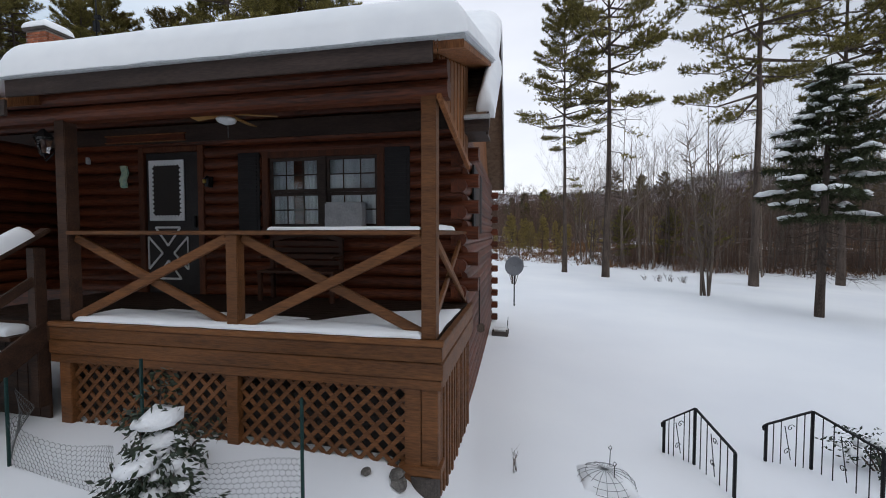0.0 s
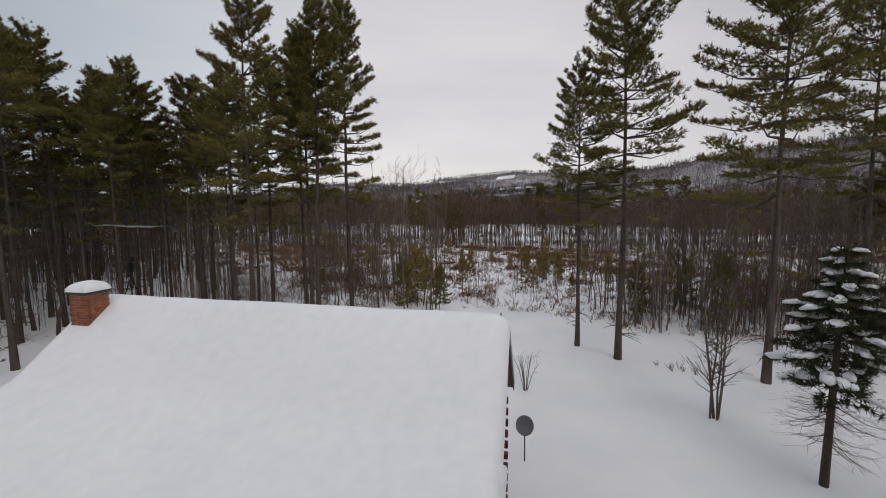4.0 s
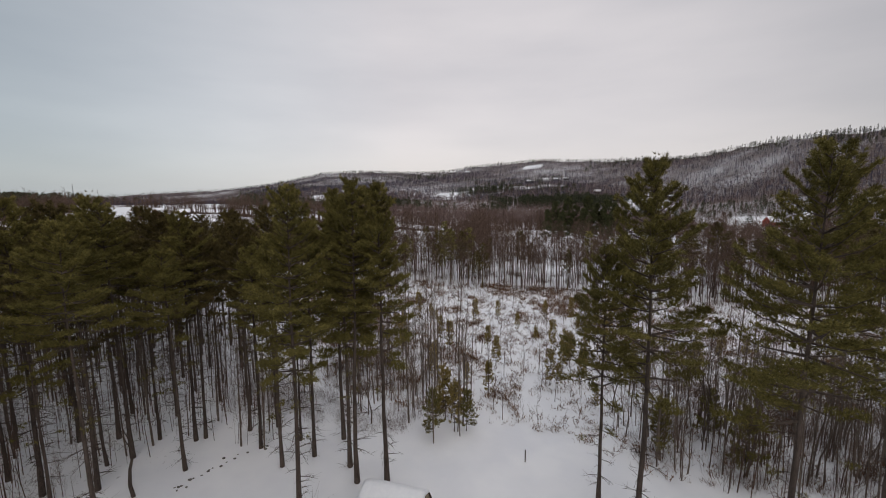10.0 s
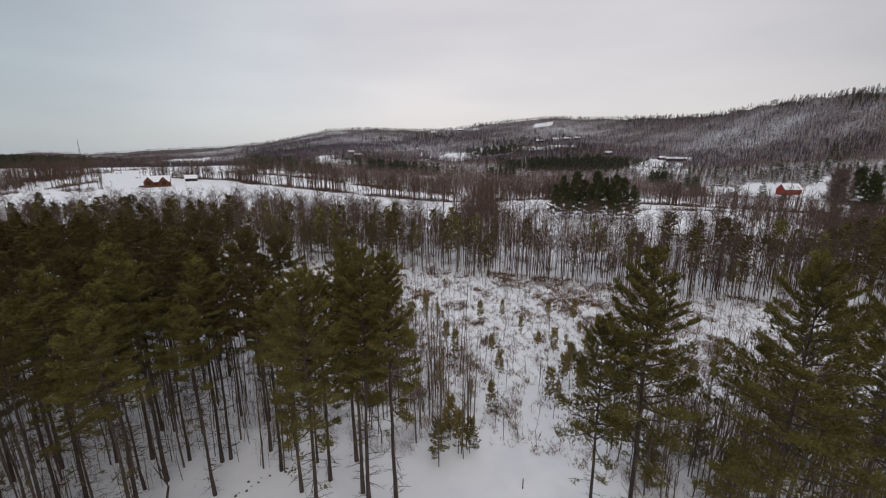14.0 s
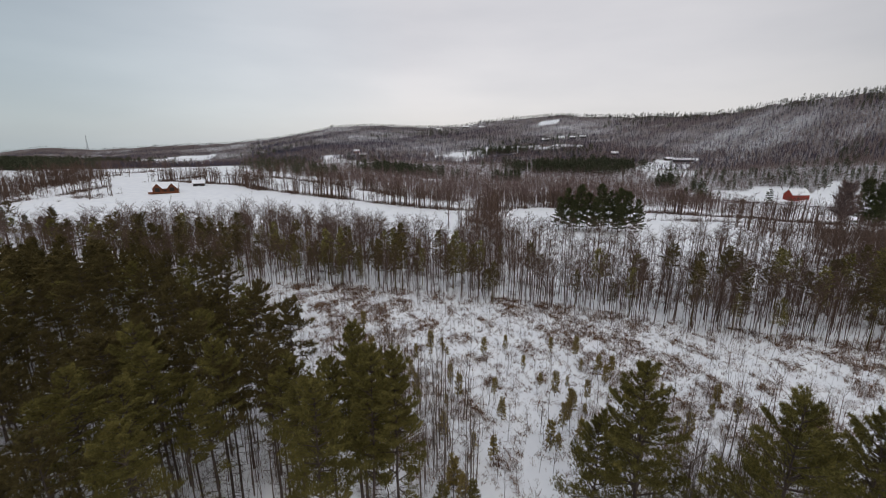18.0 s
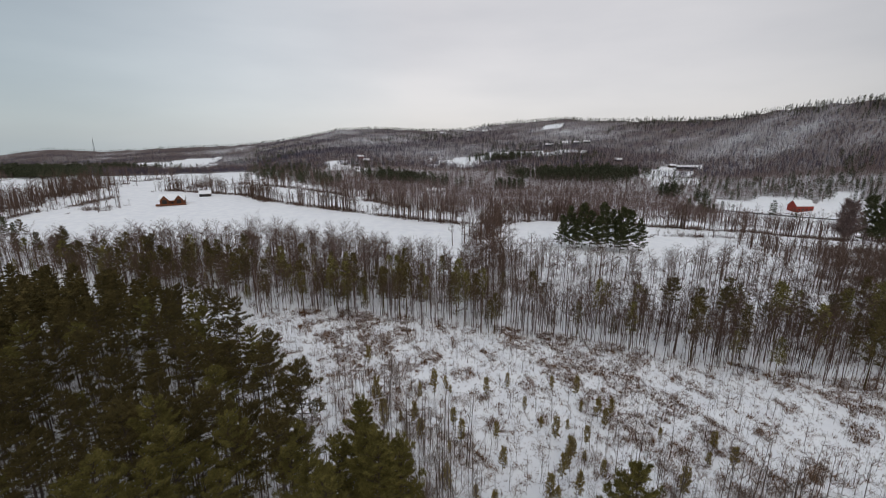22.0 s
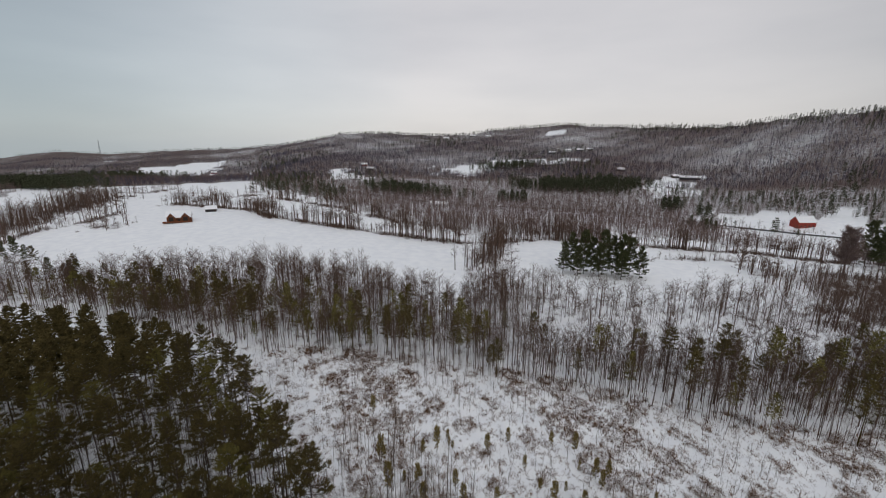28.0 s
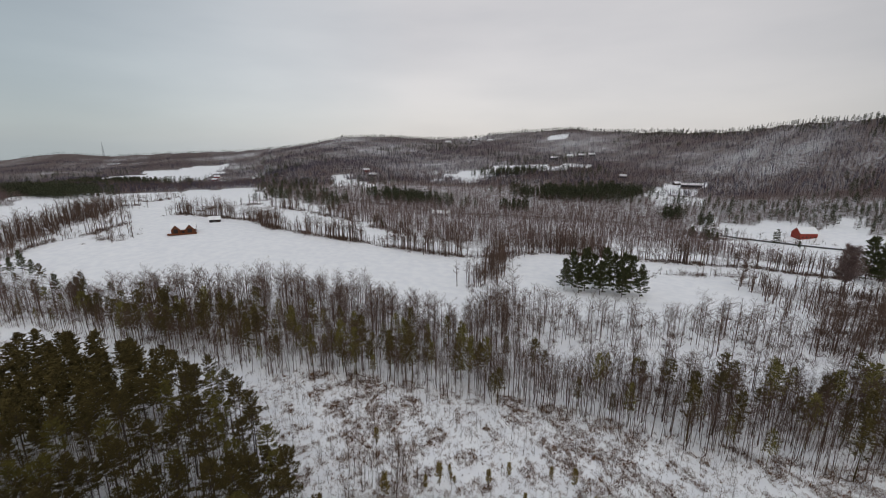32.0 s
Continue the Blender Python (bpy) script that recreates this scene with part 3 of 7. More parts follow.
def twig_tree(seed, height, levels, spread=0.42, base=None, fork=3, sides=5, thin=0.004, upright=0.6, clear=0.3):
    """Bare broadleaf tree: forking tapered limbs, as verts and faces."""
    r = np.random.default_rng(seed)
    heap = Heap()

    def grow(p, d, ln, rad, level):
        steps = 3 if level < 2 else 2
        pts, rr = [p], [rad]
        for i in range(steps):
            d = d + r.normal(size=3) * 0.13 + (0, 0, 0.06 * upright)
            d = d / np.linalg.norm(d)
            pts.append(pts[-1] + d * ln / steps)
            rr.append(max(thin, rad * (1 - 0.45 * (i + 1) / steps)))
        heap.tube(pts, rr, sides if level == 0 else (4 if level == 1 else 3))
        if level >= levels:
            return
        for k in range(fork + (1 if level > 0 else 0)):
            t = r.uniform(0.35, 1.0) if k else 1.0
            q = pts[0] + (pts[-1] - pts[0]) * t
            a = r.uniform(0, 6.283)
            away = np.array([math.cos(a), math.sin(a), 0.0])
            nd = d * r.uniform(0.55, 0.95) + away * spread * r.uniform(0.7, 1.6) + (0, 0, 0.25 * upright)
            grow(q, nd / np.linalg.norm(nd), ln * r.uniform(0.5, 0.75), rr[-1] * r.uniform(0.5, 0.75), level + 1)

    grow(np.array([0, 0, -0.2]), np.array([0.0, 0.0, 1.0]), height * 0.5, base or height * 0.011, 0)
    return heap


def pole_tree(seed, height, girth=0.0056, limbs=17, low=0.3):
    """Forest-grown bare tree: one tall stem with thin ascending limbs near its top."""
    r = np.random.default_rng(seed)
    heap = Heap()
    lean = r.normal(size=2) * 0.03 * height
    pts = [np.array([lean[0] * f + r.normal() * 0.05, lean[1] * f + r.normal() * 0.05, height * f - (0.2 if f == 0 else 0)]) for f in (0, 0.25, 0.5, 0.75, 1.0)]
    base = height * girth
    heap.tube(pts, [base, base * 0.85, base * 0.62, base * 0.38, 0.006], 5)
    for _ in range(int(limbs + r.integers(-3, 4))):
        f = r.uniform(low, 0.97)
        p = np.array([np.interp(f, (0, 0.25, 0.5, 0.75, 1.0), [q[k] for q in pts]) for k in range(3)])
        a, ln = r.uniform(0, 6.283), height * r.uniform(0.09, 0.2) * (1.15 - 0.6 * f)
        d = np.array([math.cos(a), math.sin(a), r.uniform(0.5, 1.3)])
        d /= np.linalg.norm(d)
        q = p + d * ln * 0.55
        e = p + d * ln + (0, 0, 0.12 * ln)
        heap.tube([p, q, e], [0.03, 0.018, 0.005], 3)
        for _ in range(3):
            s = p + d * ln * r.uniform(0.35, 0.95)
            g = d + r.normal(size=3) * 0.5
            heap.tube([s, s + g / np.linalg.norm(g) * ln * r.uniform(0.25, 0.5)], [0.012, 0.004], 3)
    return heap


def stand(trunk_me, crown_me, x, y, s, turn, label, category="pine tree", group=""):
    """One tree: its trunk mesh with the crown as a part."""
    tree = new("pine_tree" if crown_me else "bare_tree", trunk_me)
    tree.matrix_world = Matrix.LocRotScale((x, y, gz(x, y) - 0.05), Euler((0, 0, turn)), (s, s, s))
    tagged(tree, label, category, group)
    if crown_me:
        crown = new("crown", crown_me)
        crown.parent = tree
    return tree


# the tall white pines that frame the yard
BIG = [pine_meshes(11, 26.0, 0.42, 5.0, 120, 11, 0.25, 0.92, stubs=(1, 4)), pine_meshes(12, 26.0, 0.43, 4.5, 118, 11, 0.25, 0.9, stubs=(1, 4)), pine_meshes(13, 25.0, 0.47, 4.3, 112, 11, 0.25, 0.9, stubs=(1, 4)), pine_meshes(15, 26.0, 0.45, 4.7, 115, 11, 0.25, 0.92, stubs=(1, 4)), pine_meshes(16, 26.0, 0.62, 3.6, 100, 11, 0.25, 0.85, stubs=(2, 6)), pine_meshes(17, 26.0, 0.66, 3.7, 100, 11, 0.25, 0.85, stubs=(2, 6)), pine_meshes(18, 26.0, 0.44, 3.3, 92, 11, 0.25, 0.88, stubs=(1, 4)), pine_meshes(19, 25.5, 0.48, 3.6, 95, 11, 0.25, 0.88, stubs=(1, 4))]
PINES = [(8.1, 29.2, 1.017, 0.3, 1), (5.75, 31.4, 0.79, 2.0, 3), (16.0, 26.6, 1.047, 4.4, 0), (-16.3, 24.6, 0.949, 1.0, 7), (-13.8, 29.3, 0.959, 5.1, 6), (-15.2, 31.0, 0.92, 2.6, 7), (-11.4, 30.0, 0.949, 3.6, 6), (-19.0, 31.6, 0.847, 0.2, 7), (-21.0, 29.6, 0.783, 3.3, 4), (23.0, 29.5, 0.988, 1.7, 3), (-17.6, 34.8, 0.929, 4.0, 6), (-28.5, 19.6, 0.83, 0.7, 5), (-28.8, 27.2, 0.743, 2.2, 4), (-33.5, 23.5, 0.83, 3.0, 5), (-25.0, 35.0, 0.752, 1.2, 4), (31.0, 26.0, 1.008, 2.4, 1), (-34.5, 27.4, 0.874, 1.9, 4), (-31.2, 31.0, 0.83, 4.1, 5), (-38.5, 29.5, 0.891, 0.4, 4), (-37.0, 22.0, 0.874, 2.9, 5), (-24.5, 31.5, 0.734, 5.4, 4)]
for px, py, ps, pt, k in PINES:
    stand(BIG[k][0], BIG[k][1], px, py, ps, pt, "tall white pine with a bare lower trunk rising from the snow", group="tall white pines round the yard")

# the pine stand beyond the lawn
MID = [pine_meshes(20 + k, 21.0 + k, 0.62 + 0.03 * k, 3.4, 44, 10, 0.38, 1.0, NEEDLE if k == 0 else NEEDLE_FAR, stubs=(2, 6)) for k in range(4)]
FIELDP = [pine_meshes(30 + k, 15.5, 0.1, 3.8, 24, 12, 0.58, 0.95, FIELD_NEEDLE) for k in range(2)]
BUSHY = [pine_meshes(340 + k, 8.0, 0.2, 1.9, 26, 10, 0.28, 0.6, NEEDLE) for k in range(2)]
EDGE = [(-160, 88), (-88, 82), (-62, 68), (-36, 49), (-24, 36)]
spots = []
tries = 0
while len(spots) < 330 and tries < 9000:
    tries += 1
    x, y = rng.uniform(-150, -20), rng.uniform(4, 92)
    if y > np.interp(x, [p[0] for p in EDGE], [p[1] for p in EDGE]) or (x > -33 and y < 31) or (x > -38 and y < 16):
        continue
    if math.degrees(math.atan2(x, y)) < -76 or any((x - a) ** 2 + (y - b) ** 2 < 13.5 for a, b in spots):
        continue
    spots.append((x, y))
spots.sort(key=lambda q: math.hypot(q[0], q[1]))
REST = np.array(spots[170:])
for x, y in spots[:170]:
    k = int(rng.integers(0, 4))
    stand(MID[k][0], MID[k][1], x, y, rng.uniform(0.7, 1.0) - 0.18 * min(1.0, max(0.0, (math.hypot(x, y) - 45) / 60)), rng.uniform(0, 6.28), "dark green white pine in the dense stand beside the lawn", group="pine stand")
# single pines along the brushy edge to the east
for x, y, s in [(19, 38, 0.42), (34, 44, 0.6), (40, 40, 0.8), (31, 38, 0.6), (29, 33, 0.85), (36, 40, 0.75), (-6, 39, 0.28), (-9, 37, 0.33), (44, 33, 0.9), (38, 28, 0.9), (52, 34, 1.0), (36, 22, 0.95), (45, 22, 1.0), (34, 34, 0.8), (48, 40, 0.85), (18, 43, 0.36), (58, 40, 0.9), (60, 30, 1.0), (33, 30, 0.9), (56, 50, 0.6), (12.5, 40, 0.35)]:
    k = int(rng.integers(0, 4))
    kind, s = (MID[k], s) if s > 0.57 else (BUSHY[k % 2], s * 1.9)
    stand(kind[0], kind[1], x, y, s, rng.uniform(0, 6.28), "young white pine at the brushy edge of the lawn", group="edge pines")

# bare trees: stems of the near woods, each its own
POLES = [pole_tree(40 + k, 14.0 + k).mesh("trunk", GREYBARK) for k in range(5)]
FORKS = [twig_tree(50 + k, 13.0, 3, 0.5).mesh("trunk", GREYBARK) for k in range(3)]
done = 0
while done < 120:
    x, y = rng.uniform(-75, 50), rng.uniform(18, 70)
    if not ((x < -21 and y > 24 + max(0, -x - 28) * -0.3) or (x > 11 and y > 33 + max(0, 20 - x) * 0.6)):
        continue
    if x > -33 and x < -20 and y < 31 or (x < -20 and y > np.interp(x, [p[0] for p in EDGE], [p[1] for p in EDGE])):
        continue
    me = POLES[int(rng.integers(0, 5))]
    s = rng.uniform(0.55, 1.1) if x < 0 else rng.uniform(0.4, 0.75)
    stand(me, None, x, y, s, rng.uniform(0, 6.28), "slim bare grey-barked tree standing in snowy woods", "bare tree", "bare trees of the near woods")
    done += 1
# tangled tall bare trees behind the eastern pines
for k in range(46):
    x, y = (rng.uniform(9, 26), rng.uniform(38, 50)) if k < 16 else (rng.uniform(26, 58), rng.uniform(32, 46))
    if y < 38 - 0.22 * (x - 12):
        continue
    stand((POLES + FORKS * 3)[int(rng.integers(0, 14))], None, x, y, rng.uniform(0.62, 0.98), rng.uniform(0, 6.28), "tall tangled bare tree behind the lawn's pines", "bare tree", "bare trees of the near woods")
# fine-twigged trees that veil the view behind the lawn
FINE = [twig_tree(56 + k, 14.0, 4, 0.42, 0.085, 3, 5, 0.007, 0.9).mesh("trunk", GREYBARK) for k in range(3)]
fr = np.random.default_rng(23)
for k in range(46):
    x, y = (fr.uniform(9, 44), fr.uniform(37.5, 47)) if k < 36 else (fr.uniform(-24, -9), fr.uniform(41, 50))
    stand(FINE[k % 3], None, x, y, fr.uniform(0.6, 1.0), fr.uniform(0, 6.28), "bare tree with fine brown twigs behind the lawn", "bare tree", "bare trees of the near woods")
# slender saplings thick along both sides of the meadow's mouth
done = 0
while done < 140:
    x, y = rng.uniform(-26, 44), rng.uniform(36, 60)
    lane = np.interp(y, [36, 44, 56, 68], [-5.5, -5.0, -9.0, -16.0]), np.interp(y, [36, 44, 56, 68], [9.5, 9.0, 13.0, 22.0])
    if lane[0] < x < lane[1] or (x < -14 and y < 39) or rng.random() < (y - 36) / 60 or (x > 0 and rng.random() < 0.35):
        continue
    stand(POLES[int(rng.integers(0, 5))], None, x, y, rng.uniform(0.5, 0.92), rng.uniform(0, 6.28), "slender bare sapling beside the brushy meadow", "bare tree", "saplings beside the meadow")
    done += 1
# brush and saplings round the back of the lawn
for x, y, s in [(-8, 41, 0.55), (-6.5, 43, 0.6), (-7.4, 46, 0.62), (-10, 44, 0.5), (-4.5, 47, 0.5), (-12, 40, 0.5), (13.5, 36.6, 0.5), (14.2, 37.3, 0.55), (11, 38, 0.5), (-16, 38, 0.6), (-14, 41, 0.55), (-18, 40, 0.6), (10, 42, 0.45), (17, 36, 0.5), (-3, 52, 0.4), (4, 54, 0.4)]:
    me = (POLES + FORKS)[int(rng.integers(0, 8))]
    stand(me, None, x, y, s, rng.uniform(0, 6.28), "thin bare sapling at the brushy rim of the lawn", "bare tree", "saplings at the lawn's rim")


def triangles(heap):
    """A heap's faces as triangles (n, 3, 3)."""
    v = np.array(heap.v, float)
    t = []
    for f in heap.f:
        for i in range(1, len(f) - 1):
            t.append((f[0], f[i], f[i + 1]))
    return v[np.array(t)]


def light_bare(seed, height, limbs, width, twigs=3, spread=0.5, low=0.35):
    """A far bare tree: an upright stem that forks into a rounded crown of ever finer slivers."""
    r = np.random.default_rng(seed)
    out = []

    def sliver(a, b, w0, w1):
        d = b - a
        side = np.cross(d, r.normal(size=3))
        side = side / (np.linalg.norm(side) + 1e-9)
        out.append([a - side * w0, a + side * w0, b + side * w1])
        if w1 > 0.3 * w0:
            out.append([a - side * w0, b + side * w1, b - side * w1])

    top = np.array([r.normal() * 0.02 * height, r.normal() * 0.02 * height, height])
    knee = top * r.uniform(0.45, 0.6) + r.normal(size=3) * (0.12, 0.12, 0)
    for _ in range(2):
        sliver(np.array([0, 0, -0.3]), knee, width, width * 0.7)
        sliver(knee, top, width * 0.7, 0.0)
    for _ in range(limbs):
        f = r.uniform(low, 0.92)
        p = knee * (f / 0.52) if f < 0.52 else knee + (top - knee) * ((f - 0.52) / 0.48)
        p[2] = height * f
        a = r.uniform(0, 6.283)
        ln = height * r.uniform(0.16, 0.36) * (1.3 - 0.9 * f)
        d = np.array([math.cos(a) * spread, math.sin(a) * spread, r.uniform(0.35, 0.95)])
        d /= np.linalg.norm(d)
        q = p + d * ln
        sliver(p, q, width * 0.36, width * 0.09)
        for _ in range(twigs):
            e = p + (q - p) * r.uniform(0.25, 1.0)
            g = d + r.normal(size=3) * 0.55 + (0, 0, 0.15)
            g = e + g / np.linalg.norm(g) * ln * r.uniform(0.3, 0.65)
            sliver(e, g, width * 0.2, 0.0)
            sliver(e + (g - e) * 0.5, e + (g - e) * 0.5 + r.normal(size=3) * ln * 0.2 + (0, 0, ln * 0.1), width * 0.15, 0.0)
    return np.array(out)


def thicket(seed, wide, high, count, w):
    """A low tangle of brush."""
    r = np.random.default_rng(seed)
    out = []
    for _ in range(count):
        p = np.array([r.normal() * wide * 0.4, r.normal() * wide * 0.4, -0.1])
        d = np.array([r.normal() * 0.45, r.normal() * 0.45, 1.0]) * high * r.uniform(0.35, 1.0)
        side = np.array([r.normal(), r.normal(), 0.0])
        side = side / np.linalg.norm(side) * w
        out.append([p - side, p + side, p + d])
        e = p + d * r.uniform(0.3, 0.8)
        out.append([e - side * 0.6, e + side * 0.6, e + r.normal(size=3) * high * 0.3 + (0, 0, high * 0.15)])
    return np.array(out)


def light_pine(seed, height, width, tufts, size, bare=0.3):
    """A far conifer: a stem with whorls of limbs, each a ragged flat spray with gaps between."""
    r = np.random.default_rng(seed)
    out = [[np.array([-0.14, 0, -0.3]), np.array([0.14, 0, -0.3]), np.array([0, 0, height])], [np.array([0, -0.14, -0.3]), np.array([0, 0.14, -0.3]), np.array([0, 0, height])]]
    step = max(0.5, size * 1.25)
    levels = int(height * (1 - bare) / step)
    per = max(3, tufts // (levels * 5))
    for k in range(levels):
        f = k / levels
        h = height * (bare + (1 - bare) * f)
        reach = width * (1 - f) ** 0.75 * (0.6 + 0.4 * min(1, f * 4)) + 0.3
        a0 = r.uniform(0, 6.283)
        for b in range(5):
            if r.random() < 0.15:
                continue
            a = a0 + b * 1.257 + r.normal() * 0.25
            ln = reach * r.uniform(0.5, 1.2)
            d = np.array([math.cos(a), math.sin(a), 0.05 + 0.5 * f + r.normal() * 0.1])
            sd = np.array([-d[1], d[0], 0.0])
            p = np.array([0, 0, h])
            out.append([p - sd * 0.04, p + sd * 0.04, p + d * ln])
            for _ in range(per):
                t = r.uniform(0.3, 1.0)
                c = p + d * ln * t + sd * r.normal() * 0.22 * ln * (1.2 - t) + (0, 0, r.normal() * 0.12)
                g = r.normal(size=3) * (0.6, 0.6, 0.3) + d * 0.5 + (0, 0, 0.15)
                g = g / np.linalg.norm(g) * size
                w = np.cross(g, r.normal(size=3))
                w = w / np.linalg.norm(w) * size * 0.3
                out.append([c - g * 0.5 - w, c - g * 0.5 + w, c + g])
    return np.array(out)


def sow(name, templates, xy, scale, material, label, category):
    """Scatters far plants as one joined mesh."""
    out = []
    pick = rng.integers(0, len(templates), len(xy))
    z = ground_z(xy[:, 0], xy[:, 1])
    for k, t in enumerate(templates):
        m = pick == k
        if m.any():
            out.append(scatter(t, np.stack([xy[m, 0], xy[m, 1], z[m]], -1), scale[m], rng.uniform(0, 6.28, m.sum())))
    ob = new(name, soup(name, np.concatenate(out), 0, material))
    return tagged(ob, label, category, kind="stuff")


def sample(n, test, r0, r1, a0, a1, power=1.0):
    """n places in a sector that pass the test; power 1 spreads them evenly in log distance, 2 evenly over the area."""
    got = []
    total = 0
    for _ in range(60):
        u = rng.random(n)
        r = r0 * (r1 / r0) ** u if power == 1.0 else np.sqrt(r0**2 + (r1**2 - r0**2) * u)
        a = np.radians(rng.uniform(a0, a1, n))
        x, y = r * np.sin(a), r * np.cos(a)
        ok = test(x, y)
        got.append(np.stack([x[ok], y[ok]], -1))
        total += ok.sum()
        if total >= n:
            break
    return np.concatenate(got)[:n]


STAND = [light_pine(180 + k, 20.0, 4.0, 1700, 0.56, 0.5) for k in range(5)]
sow("pine_stand", STAND, REST, rng.uniform(0.66, 0.9, len(REST)), NEEDLE_FAR, "far side of the dense pine stand", "pine trees")
# unseen woods, added behind the viewpoint to dim the porch, close the clearing southward
a, q = np.radians(rng.uniform(92, 268, 110)), rng.uniform(20, 52, 110)
sow("south_pines", STAND, np.stack([q * np.sin(a) - 3, q * np.cos(a)], -1), rng.uniform(0.75, 1.05, 110), NEEDLE_FAR, "unseen pine woods added south of the cabin to shade its front", "pine trees")
BARE_MID = [light_bare(70 + k, 15.0 + 0.6 * k, 24, 0.14, 6, 0.75, 0.34) for k in range(6)]
POLE_MID = [light_bare(60 + k, 13.0 + k, 17, 0.095, 6, 0.55, 0.4) for k in range(5)]
BARE_LOW = [light_bare(80 + k, 12.0 + k, 14, 0.26, 4, 0.7, 0.3) for k in range(5)]
BARE_FAR = [light_bare(90 + k, 15.0, 7, 0.36, 1, 0.8, 0.3) for k in range(4)]
BARE_VALLEY = [light_bare(85 + k, 12.0 + k, 11, 0.2, 3, 0.75, 0.3) for k in range(5)]
BRUSH = [thicket(95 + k, 3.6, 2.6, 44, 0.055) for k in range(4)]
PINE_LOW = [light_pine(100 + k, 15.0, 3.3, 640, 0.48, 0.42) for k in range(5)]
PINE_FAR = [light_pine(110 + k, 17.0, 3.6, 130, 1.5, 0.2) for k in range(3)]


def wood_front(x):
    return np.interp(x, [-170, -120, -92, -52, -21, 7, 38, 65, 140], [104, 100, 99, 103, 104, 103, 98, 96, 110])


def strip_back(x):
    return np.interp(x, [-300, -223, -198, -168, -142, -112, -81, -56, -36, -26, -17, 3, 21, 40, 66, 86, 110, 140], [108, 121, 131, 147, 159, 165, 166, 155, 146, 160, 186, 177, 174, 173, 184, 178, 190, 200])


def in_strip(x, y):
    return (y > wood_front(x)) & (y < strip_back(x)) & ~glade(x, y) & (y > 92)


def in_belt(x, y):
    """The dense front belt: to the west all of it, to the east only the row before the glade."""
    return in_strip(x, y) & (y < np.interp(x, [-200, -140, -60, -10, 5, 60, 120], [112, 134, 134, 130, 122, 128, 145]))


# front belt: slim poles with pines among them, then broad-crowned bare trees up to the field
pts = sample(2100, in_belt, 92, 330, -74, 50, 2)
sow("woodland", POLE_MID, pts, rng.uniform(0.5, 1.0, len(pts)), TWIG, "belt of slim bare trees standing in snow", "woodland")
pts = sample(620, lambda x, y: in_strip(x, y) & ~in_belt(x, y) & (x < -14), 110, 330, -74, 0, 2)
sow("woodland", BARE_MID, pts, rng.uniform(0.6, 1.08, len(pts)), TWIG, "broad-crowned bare trees along the edge of the snowy field", "woodland")
pts = sample(560, lambda x, y: in_strip(x, y) & ~in_belt(x, y) & (x > -16), 110, 260, -8, 42, 2)
sow("woodland", BARE_MID, pts, rng.uniform(0.4, 0.95, len(pts)), TWIG, "thin bare trees between glade and field", "woodland")
pts = sample(900, in_strip, 95, 330, -74, 42, 2)
sow("thicket", BRUSH, pts, rng.uniform(0.3, 0.9, len(pts)), TWIG, "brown brush under the bare trees", "thicket")
pts = sample(540, lambda x, y: in_belt(x, y) & (x > -18), 90, 190, -12, 52, 2)
sow("woodland", POLE_MID, pts, rng.uniform(0.5, 0.9, len(pts)), TWIG, "slim bare trees in the row before the glade", "woodland")
for mat, count in ((NEEDLE_FAR, 105), (NEEDLE, 55)):
    pts = sample(count, lambda x, y: in_belt(x, y) & (y > wood_front(x) + 4) & (x < -18), 90, 290, -74, -5, 2)
    sow("young_pines", PINE_LOW, pts, rng.uniform(0.5, 1.15, len(pts)), mat, "olive pines in the belt of bare trees", "pine trees")
for mat, count in ((NEEDLE_FAR, 42), (NEEDLE, 22)):
    pts = sample(count, lambda x, y: in_belt(x, y) & (x > -18), 90, 190, -12, 50, 2)
    sow("young_pines", PINE_LOW, pts, rng.uniform(0.55, 1.15, len(pts)), mat, "olive pines in the row before the glade", "pine trees")
br = np.random.default_rng(91)
for k in range(52):
    if k < 14:
        x = 26 + 6.3 * k + br.normal() * 2.5
        y = wood_front(x) + br.uniform(6, 22)
    else:
        x = -300 + 4.9 * (k - 14) + br.normal() * 4
        y = wood_front(x) + br.uniform(3, 26)
    q = int(br.integers(0, 4))
    stand(MID[q][0], MID[q][1], x, float(y), br.uniform(0.5, 0.8), br.uniform(0, 6.28), "tall dark pine standing in the belt of bare trees", group="pines of the woodland belt")
# the thick dark wood at the fields' east end
east = lambda x, y: (x > 92) & (y > 165) & (y < 262) & (x > np.interp(y, [165, 262], [92, 150]))
pts = sample(380, east, 190, 380, 20, 42, 2)
sow("woodland", BARE_LOW, pts, rng.uniform(0.35, 0.75, len(pts)), TWIG, "dense bare wood at the east end of the fields", "woodland")
pts = sample(300, east, 190, 380, 20, 42, 2)
sow("thicket", BRUSH, pts, rng.uniform(0.8, 1.8, len(pts)), TWIG, "brown brush at the east end of the fields", "thicket")
pts = sample(260, lambda x, y: ~openness(x, y) & (y > strip_back(x) + 12) & (x > -20) & ~east(x, y), 190, 330, -5, 42, 2)
sow("woodland", BARE_LOW, pts, rng.uniform(0.4, 0.8, len(pts)), TWIG, "bare trees and thickets between the snowy fields", "woodland")
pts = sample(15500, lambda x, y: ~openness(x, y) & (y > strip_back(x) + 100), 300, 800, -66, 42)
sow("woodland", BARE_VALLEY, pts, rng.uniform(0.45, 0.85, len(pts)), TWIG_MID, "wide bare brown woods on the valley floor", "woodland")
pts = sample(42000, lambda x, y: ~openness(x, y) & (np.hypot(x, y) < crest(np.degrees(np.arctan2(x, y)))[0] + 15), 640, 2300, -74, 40)
